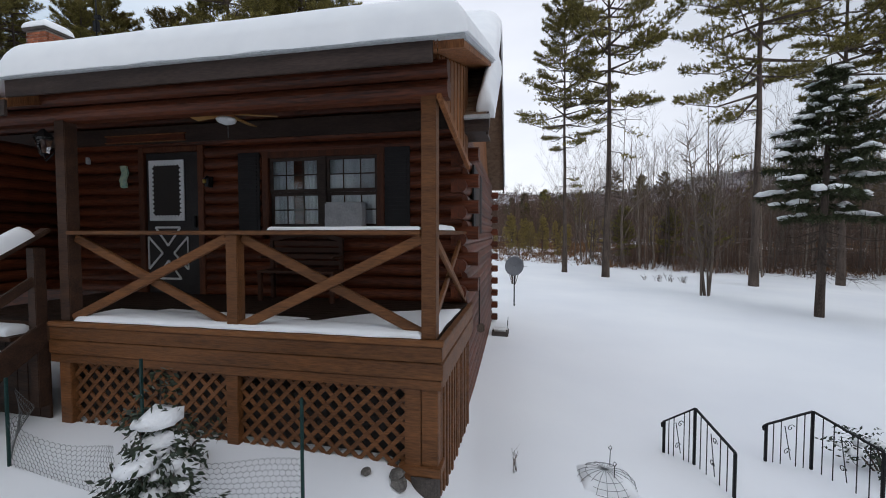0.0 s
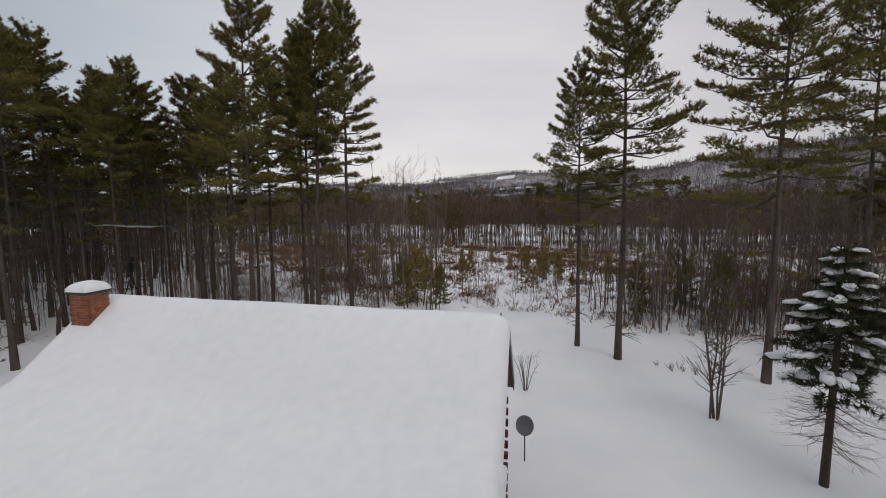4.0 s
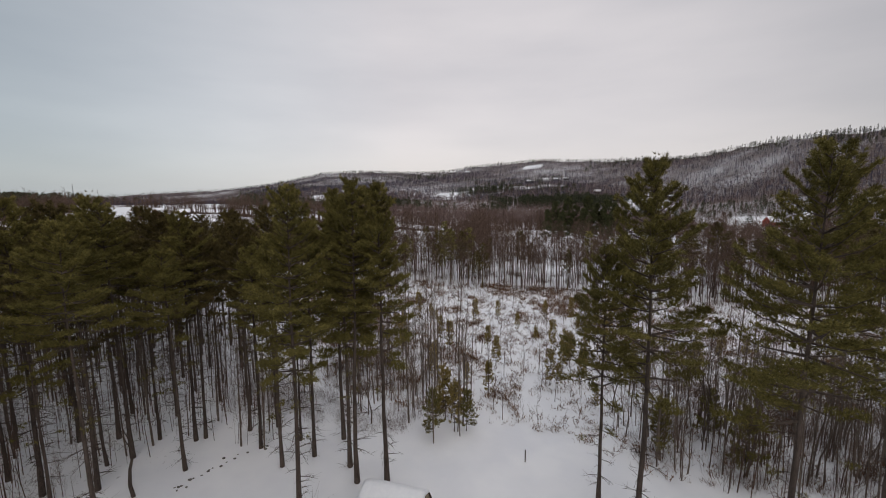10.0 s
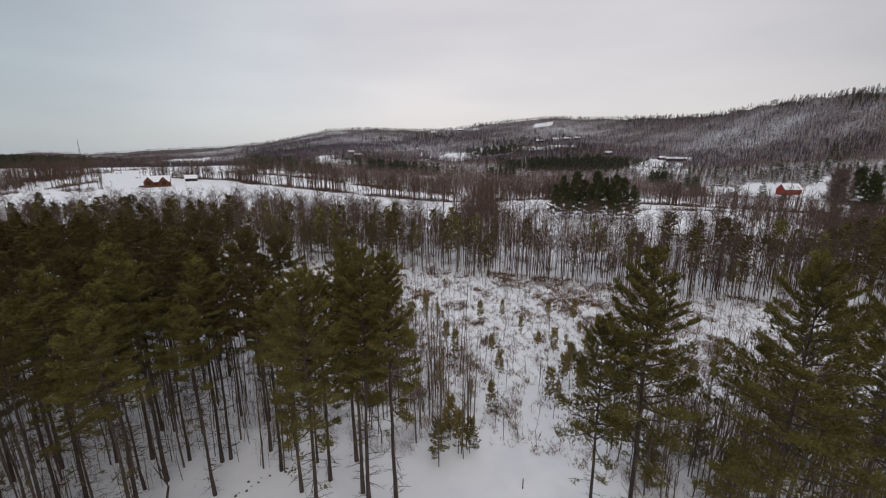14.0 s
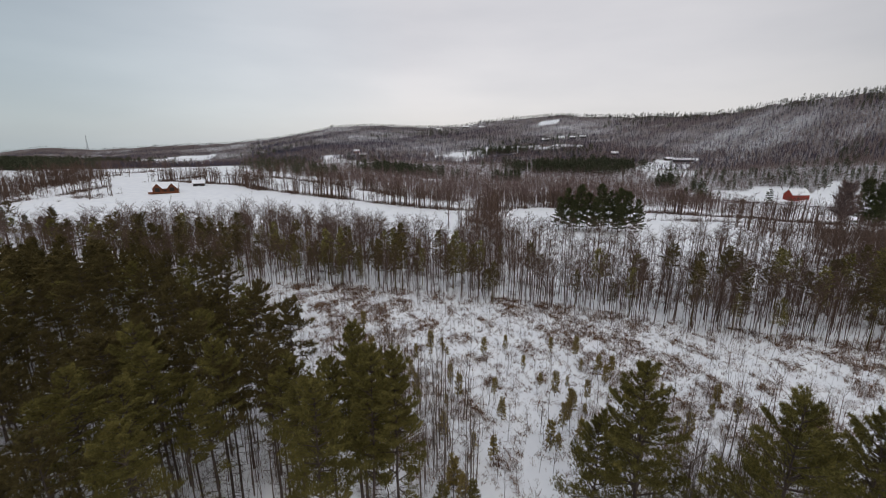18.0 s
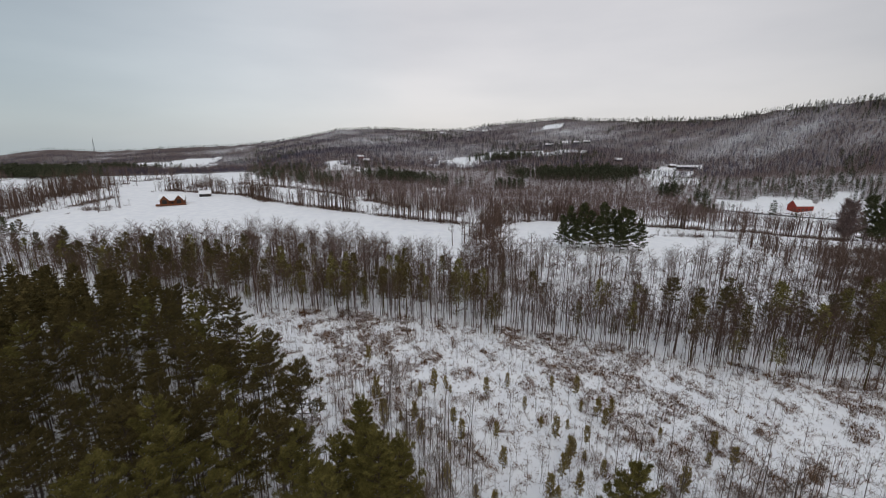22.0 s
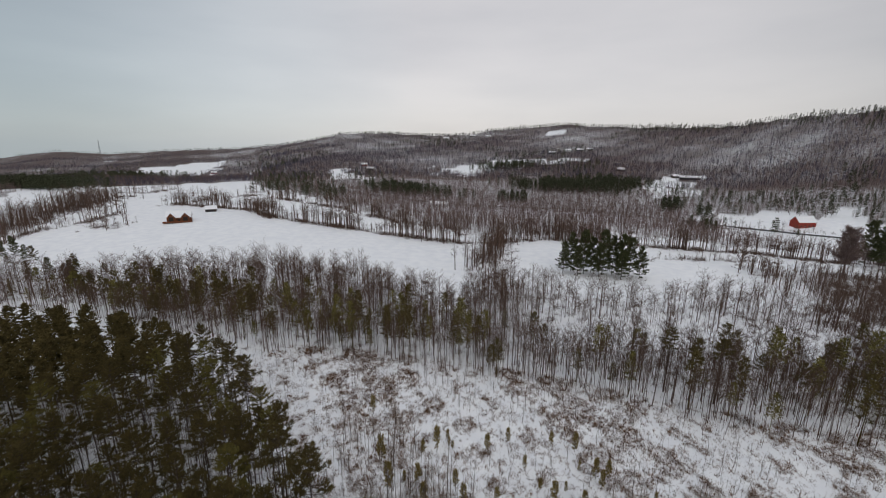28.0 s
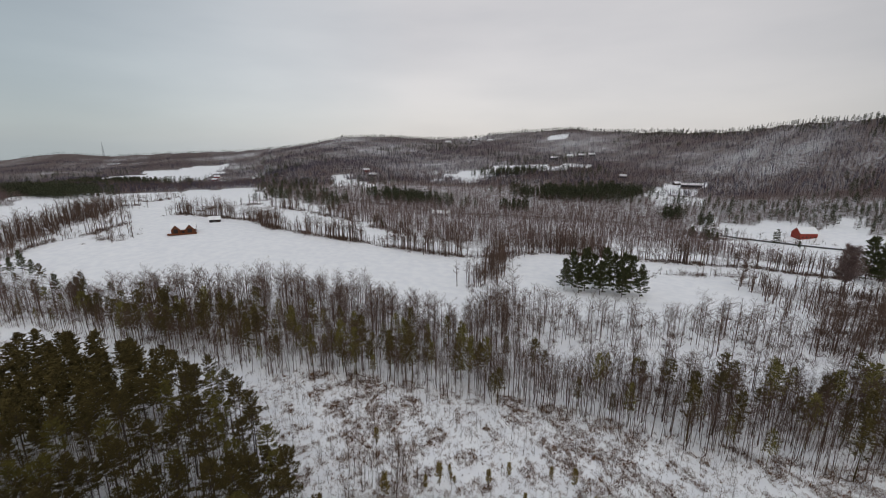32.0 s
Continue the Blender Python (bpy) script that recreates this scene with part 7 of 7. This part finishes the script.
# ---- iron handrails of the garden steps ----
def hand_rail(points, base, rz_label, name="iron_handrail"):
    """A wrought rail: square posts, sloping top rail, twisted balusters and scroll panels."""
    rail = thing(name, pose(0, 0, 0), rz_label, "handrail", "iron handrails of the garden steps")
    P = [Vector(p) for p in points]
    for i in range(len(P) - 1):
        part("top_rail", beam(P[i], P[i + 1], 0.035, 0.02, 0.004), IRON, rail)
        a, b = P[i], P[i + 1]
        n = 6
        low = 0.09
        for k in range(1, n):
            q = a.lerp(b, k / n)
            if k in (3,):
                continue
            part("baluster", rod([(q.x, q.y, gz(q.x, q.y) - 0.15), q], 0.0065, 5), IRON, rail)
        q = a.lerp(b, 0.5)
        d = (b - a).normalized()
        g = gz(q.x, q.y)
        hh = q.z - g
        for sgn, z0 in ((1, 0.78), (-1, 0.3)):
            pts = []
            for s in range(15):
                ang, rr = s * 0.55, 0.045 * (1 - s / 16)
                pts.append(q + d * (sgn * 0.02 + rr * math.cos(ang)) + Vector((0, 0, g - q.z + hh * z0 + rr * math.sin(ang))))
            part("scroll", rod(pts, 0.005, 5), IRON, rail)
        part("scroll_bar", rod([q - d * 0.05 + Vector((0, 0, -hh * 0.15)), q + d * 0.03 + Vector((0, 0, -hh * 0.9))], 0.006, 5), IRON, rail)
    for p in P:
        part("post", box(p.x - 0.016, p.x + 0.016, p.y - 0.016, p.y + 0.016, gz(p.x, p.y) - 0.25, p.z, 0.004), IRON, rail)
    e = P[0]
    d = (P[0] - P[1]).normalized()
    part("volute", rod([e, e + d * 0.04 + Vector((0, 0, -0.02)), e + d * 0.03 + Vector((0, 0, -0.07))], 0.014, 6), IRON, rail)


hand_rail([(2.57, 5.79, 0.43), (2.85, 5.54, 0.73), (2.98, 4.88, 0.5)], 0, "black wrought iron handrail half buried in snow")
hand_rail([(3.89, 5.82, 0.44), (4.38, 5.71, 0.69), (4.60, 4.98, 0.55)], 0, "black wrought iron handrail half buried in snow")


# ---- snow-laden bushes and the wire round the garden ----
def leafy_bush(name, x, y, hgt, wid, n_leaves, n_snow, label, seed, z=None):
    r = np.random.default_rng(seed)
    ob = thing(name, pose(x, y, gz(x, y) if z is None else z), label, "shrub")
    heap, leaves = Heap(), []
    tips = []
    for k in range(14):
        a, o = r.uniform(0, 6.28), r.uniform(0.2, 1.0) * wid
        tip = np.array([math.cos(a) * o, math.sin(a) * o, hgt * r.uniform(0.35, 1.0) * (1.1 - 0.4 * o / wid)])
        tips.append(tip)
        heap.tube([(0, 0, -0.15), tip * 0.5 + (0, 0, 0.05), tip], [0.016, 0.011, 0.005], 4)
    for k in range(n_leaves):
        tip = tips[int(r.integers(0, len(tips)))]
        c = tip * r.uniform(0.35, 1.08) + r.normal(size=3) * 0.05
        d = np.array([tip[0], tip[1], 0]) / (np.linalg.norm(tip[:2]) + 1e-6) + r.normal(size=3) * 0.6 + (0, 0, -0.5)
        d /= np.linalg.norm(d)
        s = np.cross(d, r.normal(size=3))
        s /= np.linalg.norm(s)
        ln, w = r.uniform(0.05, 0.085), 0.014
        leaves.append([c, c + d * ln * 0.5 + s * w, c + d * ln])
        leaves.append([c, c + d * ln, c + d * ln * 0.5 - s * w])
    tagged(part("stems", heap.mesh("stems", BARK), None, ob), kind="stuff")
    part("leaves", soup("leaves", np.array(leaves), 0, DARKLEAF), None, ob, "dark drooping leathery leaves")
    for k in range(n_snow):
        tip = tips[k % len(tips)]
        sz = r.uniform(0.05, 0.13) * (0.4 + 0.6 * hgt)
        c = tip * r.uniform(0.55, 0.86) + (0, 0, 0.02)
        part("snow_cap", snow_lump(r, c, sz * 1.25, sz * 1.0, sz * 0.75, r.uniform(0, 6.28), 0.3), SNOW_LOOSE, ob)
    return ob


leafy_bush("rhododendron", -2.3, 2.62, 1.22, 0.27, 2200, 17, "rhododendron bowed under lumps of snow", 700)
leafy_bush("rhododendron", -2.1, 2.45, 0.6, 0.34, 600, 9, "low rhododendron bowed under lumps of snow", 701)
leafy_bush("low_evergreen", -2.75, 3.35, 0.55, 0.4, 420, 4, "small evergreen shrub beside the porch lattice", 702)
leafy_bush("rhododendron", 5.3, 5.75, 0.62, 0.7, 900, 18, "dark leafy shrub half buried in snow", 703)
leafy_bush("rhododendron", 5.75, 5.1, 0.6, 0.6, 700, 14, "dark leafy shrub half buried in snow", 704)


def wire_fence(a, b, hgt, cell, sag, label):
    """Hexagonal wire netting hung from a to b over the ground."""
    a, b = Vector(a), Vector(b)
    ln = (b - a).length
    nx, nz = int(ln / cell), int(hgt / (cell * 0.86))
    v, f = [], []
    side = (b - a).normalized().cross(Vector((0, 0, 1)))

    def at(u, w):
        s = min(1.0, max(0.0, u / ln))
        p = a.lerp(b, s)
        g = gz(p.x, p.y) - 0.06
        drop = sag * math.sin(math.pi * s) * (w / hgt)
        bend = 0.10 * noise.noise((u * 1.3, w * 2, 4.0)) * (w / hgt) + 0.12 * math.sin(math.pi * s) * (w / hgt) ** 2
        return Vector((p.x, p.y, g + w - drop)) + side * bend

    def strand(p, q):
        o = len(v)
        t = Vector((0, 0, 0.0019))
        s2 = side * 0.0019
        v.extend([tuple(p + t), tuple(p - t + s2), tuple(p - t - s2), tuple(q + t), tuple(q - t + s2), tuple(q - t - s2)])
        f.extend([(o, o + 1, o + 4, o + 3), (o + 1, o + 2, o + 5, o + 4), (o + 2, o, o + 3, o + 5)])

    for j in range(nz):
        w0 = j * cell * 0.86
        for i in range(nx):
            u0 = i * cell + (cell / 2 if j % 2 else 0)
            p0, p1 = at(u0, w0), at(u0, w0 + cell * 0.5)
            strand(p0, p1)
            strand(p1, at(u0 + cell / 2, w0 + cell * 0.86))
            strand(p1, at(u0 - cell / 2, w0 + cell * 0.86))
    return Heap().add(v, f).mesh("netting", WIRE)


garden = thing("garden_fence", pose(0, 0, 0), "sagging wire netting garden fence on green steel posts", "fence")
for p0, p1, sag in (((-1.32, 3.0, 0), (-2.95, 2.95, 0), 0.16), ((-2.95, 2.95, 0), (-4.35, 3.25, 0), 0.2), ((-4.35, 3.25, 0), (-5.2, 4.0, 0), 0.1)):
    part("netting", wire_fence(p0, p1, 0.56, 0.055, sag, ""), None, garden, "grey hexagonal wire netting")
for x, y, top in ((-1.32, 3.0, 0.95), (-2.95, 3.25, 1.1), (-4.35, 3.25, 0.85)):
    part("post", box(x - 0.012, x + 0.012, y - 0.012, y + 0.012, gz(x, y) - 0.2, gz(x, y) + top, 0.004), GREENPOST, garden, "green steel post")
hoop = thing("wire_cloche", ground_pose(1.5, 4.72, 0, 0.03), "wire netting cloche buried in snow", "cloche")
for k in range(9):
    a = k * math.pi / 9
    part("hoop", Heap().tube([(0.34 * math.cos(a) * math.cos(t), 0.34 * math.sin(a) * math.cos(t), 0.18 * math.sin(t) + 0.02) for t in np.linspace(0, math.pi, 13)], [0.003] * 13, 3).mesh("hoop", WIRE), None, hoop)
for z_ in (0.06, 0.11, 0.155):
    rr = 0.34 * math.sqrt(max(0.05, 1 - (z_ / 0.2) ** 2))
    part("ring", Heap().tube([(rr * math.cos(a), rr * math.sin(a), z_) for a in np.linspace(0, 6.283, 19)], [0.003] * 19, 3).mesh("ring", WIRE), None, hoop)
drift("cloche_snow", [(-0.3, -0.26, -0.02), (0.3, -0.26, -0.02), (0.3, 0.26, -0.02), (-0.3, 0.26, -0.02)], 0.17, "snow heaped under the wire cloche", m=ground_pose(1.5, 4.72), roll=0.3, nu=18, nv=16, seed=21)
for x, y in ((1.62, 4.98), (1.56, 4.6)):
    pin = thing("garden_pin", ground_pose(x, y), "thin looped wire pin standing in the snow", "garden pin")
    part("wire", rod([(0, 0, -0.1), (0.01, 0, 0.28), (0.03, 0, 0.31), (0.01, 0, 0.335), (-0.012, 0, 0.31), (0.008, 0, 0.28)], 0.005, 5), IRON, pin)
ub = thing("utility_box", H @ pose(RIGHT_X + 0.22, 7.6, 0.22), "low concrete window well with a snow cap by the wall", "window well")
part("body", box(-0.22, 0.22, -0.3, 0.3, -0.4, 0.12, 0.02), CONCRETE, ub)
part("snow_cap", box(-0.2, 0.2, -0.27, 0.27, 0.125, 0.26, 0.05), SNOW_LOOSE, ub)
for y_ in (-0.2, 0.18):
    part("stake", rod([(0.19, y_, 0.1), (0.2, y_, 0.45)], 0.008, 5), WIRE, ub)
mt = thing("wall_tap", H @ pose(RIGHT_X + 0.1, 3.4, 1.35), "pale weathered tap and hose hook on the side wall", "tap")
part("hook", box(-0.03, 0.09, -0.06, 0.06, -0.07, 0.07, 0.02), GREYBARK, mt)
part("pipe", rod([(0.0, 0, 0.07), (0.0, 0, 0.9)], 0.014, 6), IRON, mt)
pl = thing("porch_plank", H @ pose(RIGHT_X + 0.3, 3.0, 0.18, 0, 0, 8), "dark plank edge showing through the snow", "plank")
part("board", box(-0.25, 0.3, -0.08, 0.08, -0.02, 0.05, 0.006), DARKWOOD, pl)


# ---- far buildings ----
def gable_house(name, x, y, w, d, h, rise, rz, wall_mat, label, category="house", windows=3, chimney=False, dormer=False, sink=0.4):
    """A small building: four walls, a snowed roof slab, gables, door and windows."""
    ob = thing(name, ground_pose(x, y, rz, sink), label, category)
    part("wall", box(-w / 2, w / 2, -d / 2, d / 2, -1.5, h), wall_mat, ob)
    for x0 in (-w / 2, w / 2 - 0.2):
        part("gable", prism([(-d / 2, h), (d / 2, h), (0, h + rise)], x0, x0 + 0.2), wall_mat, ob)
    o = 0.5
    k = rise / (d / 2)
    part("roof", prism([(-d / 2 - o, h - o * k), (0, h + rise), (d / 2 + o, h - o * k), (d / 2 + o, h - o * k + 0.45), (0, h + rise + 0.5), (-d / 2 - o, h - o * k + 0.45)], -w / 2 - o, w / 2 + o), SNOW, ob, "snow-covered roof")
    for i in range(windows):
        wx = -w / 2 + w * (i + 0.75) / (windows + 0.5)
        win_ = part("window", box(wx - 0.7, wx + 0.7, -d / 2 - 0.08, -d / 2 - 0.01, 0.9, min(h - 0.3, 2.3), 0.02), DIM, ob)
        part("window_frame", box(wx - 0.8, wx + 0.8, -d / 2 - 0.12, -d / 2 - 0.085, 0.75, 0.9, 0.02), WHITE, win_)
    part("door", box(w * 0.32, w * 0.32 + 1.0, -d / 2 - 0.07, -d / 2 - 0.01, 0.0, 2.1, 0.02), SHEDTRIM, ob)
    if chimney:
        part("chimney", box(w * 0.1, w * 0.1 + 0.9, 0.4, 1.3, h, h + rise + 1.5, 0.03), BRICK, ob)
    if dormer:
        for dx in (-w * 0.3, w * 0.28):
            g = part("cross_gable", prism([(-2.6, 0.0), (2.6, 0.0), (2.6, h + 0.2), (0, h + rise * 0.95), (-2.6, h + 0.2)], 0, d / 2 + 1.6), wall_mat, ob)
            g.matrix_basis = pose(dx, 0, 0, 0, 0, -90)
            q = part("cross_gable_roof", prism([(-3.1, h - 0.2), (0, h + rise * 0.95 + 0.05), (3.1, h - 0.2), (3.1, h + 0.2), (0, h + rise * 0.95 + 0.5), (-3.1, h + 0.2)], 0, d / 2 + 2.0), SNOW, ob)
            q.matrix_basis = pose(dx, 0, 0, 0, 0, -90)
            part("gable_window", box(dx - 1.4, dx + 1.4, -d / 2 - 1.68, -d / 2 - 1.61, 0.8, h + 0.4, 0.02), DIM, ob)
        part("terrace", box(-w / 2 - 2, w / 2 + 1, -d / 2 - 4.2, -d / 2 - 0.02, 0.5, 0.8, 0.02), wall_mat, ob)
        part("terrace_rail", box(-w / 2 - 2, w / 2 + 1, -d / 2 - 4.25, -d / 2 - 4.1, 0.8, 1.7, 0.02), wall_mat, ob)
    return ob


gable_house("hill_lodge", -260, 239, 15, 8, 3.8, 3.4, 40, LODGEWOOD, "amber log lodge with twin gables in a snowy field", dormer=True)
gable_house("garage", -272, 281, 8, 6, 2.8, 2.0, 38, GREYPAINT, "small grey garage behind the lodge", "garage", 1)
gable_house("red_barn", 224, 444, 16, 10, 5.2, 4.6, 16, REDWOOD, "long barn-red barn in a snowy field", "barn", 4)
gable_house("farmhouse", 193, 678, 26, 8, 3.2, 2.2, -12, GREYPAINT, "long low grey farmhouse in a hillside clearing", "house", 5)
gable_house("farm_outbuilding", 176, 690, 9, 6, 3, 2, 20, SHEDTRIM, "brown outbuilding beside the farmhouse", "shed", 1)
gable_house("ranch_house", -111, 409, 17, 8, 2.8, 2.0, 5, WHITE, "low pale ranch house among the roadside trees", "house", 4)
for x, y, w, mt_, lab in ((-4, 905, 13, GREYPAINT, "grey hillside house beside a snowy clearing"), (28, 935, 14, WHITE, "white hillside house beside a snowy clearing"), (52, 948, 12, DARKWOOD, "dark hillside house beside a snowy clearing"), (74, 960, 11, SHEDTRIM, "brown hillside house beside a snowy clearing"), (-60, 790, 12, WHITE, "white house below the hillside clearing"), (105, 720, 10, GREYPAINT, "small grey house in the woods"), (-330, 1300, 16, WHITE, "pale house high on the wooded ridge"), (-250, 1330, 18, SHEDTRIM, "brown house high on the wooded ridge"), (-190, 1250, 14, WHITE, "pale house high on the wooded ridge"), (-300, 660, 11, GREYPAINT, "grey house among bare trees in the valley"), (-330, 700, 10, REDWOOD, "red house among bare trees in the valley")):
    gable_house("hill_house", x, y, w, 7, 3.0, 2.4, rng.uniform(-20, 20), mt_, lab, "house", 3, True)
for x, y in ((-760, 800), (-800, 850), (-720, 780), (-860, 820), (-680, 830)):
    gable_house("valley_house", x, y, 12, 7, 3.2, 2.6, rng.uniform(0, 50), WHITE if x % 40 else REDWOOD, "small house in the far valley", "house", 2)

# the valley road: one ribbon that follows the ground
RD = np.array([(-330, 470), (-220, 440), (-124, 425), (-45, 441), (68, 444), (150, 438), (212, 411), (300, 380)], float)
rdd = np.concatenate([[0], np.cumsum(np.hypot(*np.diff(RD, axis=0).T))])
v, f = [], []
N = 160
for k in range(N):
    t = rdd[-1] * k / (N - 1)
    px, py = np.interp(t, rdd, RD[:, 0]), np.interp(t, rdd, RD[:, 1])
    qx, qy = np.interp(t + 2, rdd, RD[:, 0]), np.interp(t + 2, rdd, RD[:, 1])
    d = Vector((qx - px, qy - py, 0)).normalized() if k < N - 1 else d
    s = Vector((-d.y, d.x, 0))
    for o in (-3.2, 3.2):
        zz = max(gz(px + s.x * 3.4, py + s.y * 3.4), gz(px - s.x * 3.4, py - s.y * 3.4), gz(px, py)) + 0.35
        v.append((px + s.x * o, py + s.y * o, zz))
for k in range(N - 1):
    f.append((2 * k, 2 * k + 1, 2 * k + 3, 2 * k + 2))
road = new("road", Heap().add(v, f).mesh("road", ROADGREY))
tagged(road, "dark cleared asphalt road across the valley", "road", kind="structure")

# radio mast on the far hill
ta = radians(-53.6)
mast = thing("radio_mast", ground_pose(2600 * math.sin(ta), 2600 * math.cos(ta)), "thin lattice radio mast on the far hill", "mast")
heap = Heap()
for a in range(3):
    c, s = math.cos(a * 2.094), math.sin(a * 2.094)
    heap.tube([(4 * c, 4 * s, -2), (0.7 * c, 0.7 * s, 66)], [0.45, 0.3], 4)
part("legs", heap.mesh("legs", IRON), None, mast)
heap = Heap()
for k in range(9):
    q0, q1 = 4 * (1 - k / 9) + 0.5, 4 * (1 - (k + 1) / 9) + 0.5
    for a in range(3):
        a0, a1 = a * 2.094, (a + 1) * 2.094
        heap.tube([(q0 * math.cos(a0), q0 * math.sin(a0), 7 * k), (q1 * math.cos(a1), q1 * math.sin(a1), 7 * (k + 1))], [0.2, 0.2], 3)
part("lattice", heap.mesh("lattice", IRON), None, mast)

# lone trees of the fields
MAPLE = [soup("trunk", light_bare(800 + k, 17.0, 34, 0.3, 9, 0.9, 0.22), 0, TWIG) for k in range(2)]
DENSE = soup("trunk", light_bare(810, 17.0, 210, 0.3, 16, 0.95, 0.24), 0, TWIG_MID)
for x, y, s, lab in ((149, 252, 1.75, "great round bare maple beside the fields"), (101, 248, 1.05, "spreading bare tree in the snowy field"), (120, 292, 1.0, "spreading bare tree in the snowy field"), (-34, 204, 0.75, "bare tree at the tip of the field"), (-38, 212, 0.7, "bare tree at the tip of the field"), (-30, 226, 0.8, "bare tree at the tip of the field"), (-33, 240, 0.7, "bare tree at the tip of the field"), (139, 306, 0.7, "bare tree in the snowy field"), (146, 296, 0.6, "bare tree in the snowy field"), (97, 240, 0.65, "bare tree beside the snowy field"), (104, 225, 0.7, "bare tree beside the snowy field")):
    ob = new("bare_tree", DENSE if s > 1.5 else MAPLE[int(x) % 2])
    ob.matrix_world = Matrix.LocRotScale((x, y, gz(x, y)), Euler((0, 0, x)), (s * 0.75 if s > 1.5 else s, s * 0.75 if s > 1.5 else s, s * 0.9))
    tagged(ob, lab, "bare tree")
for x, y, s in ((181, 290, 1.75), (189, 292, 1.6), (186, 284, 1.5), (-286, 150, 0.6), (-284, 154, 0.75), (-271, 151, 0.55), (-230, 136, 0.62), (-216, 136, 0.6), (-205, 128, 0.6), (-186, 120, 0.6), (130, 395, 0.7), (120, 402, 0.75), (138, 398, 0.6), (-150, 330, 0.5), (-140, 322, 0.45), (200, 400, 0.4)):
    k = int(rng.integers(0, 4))
    stand(FIELDP[k % 2][0], FIELDP[k % 2][1], x, y, s * 1.0, rng.uniform(0, 6.28), "lone dark evergreen at the edge of the fields", group="lone evergreens")
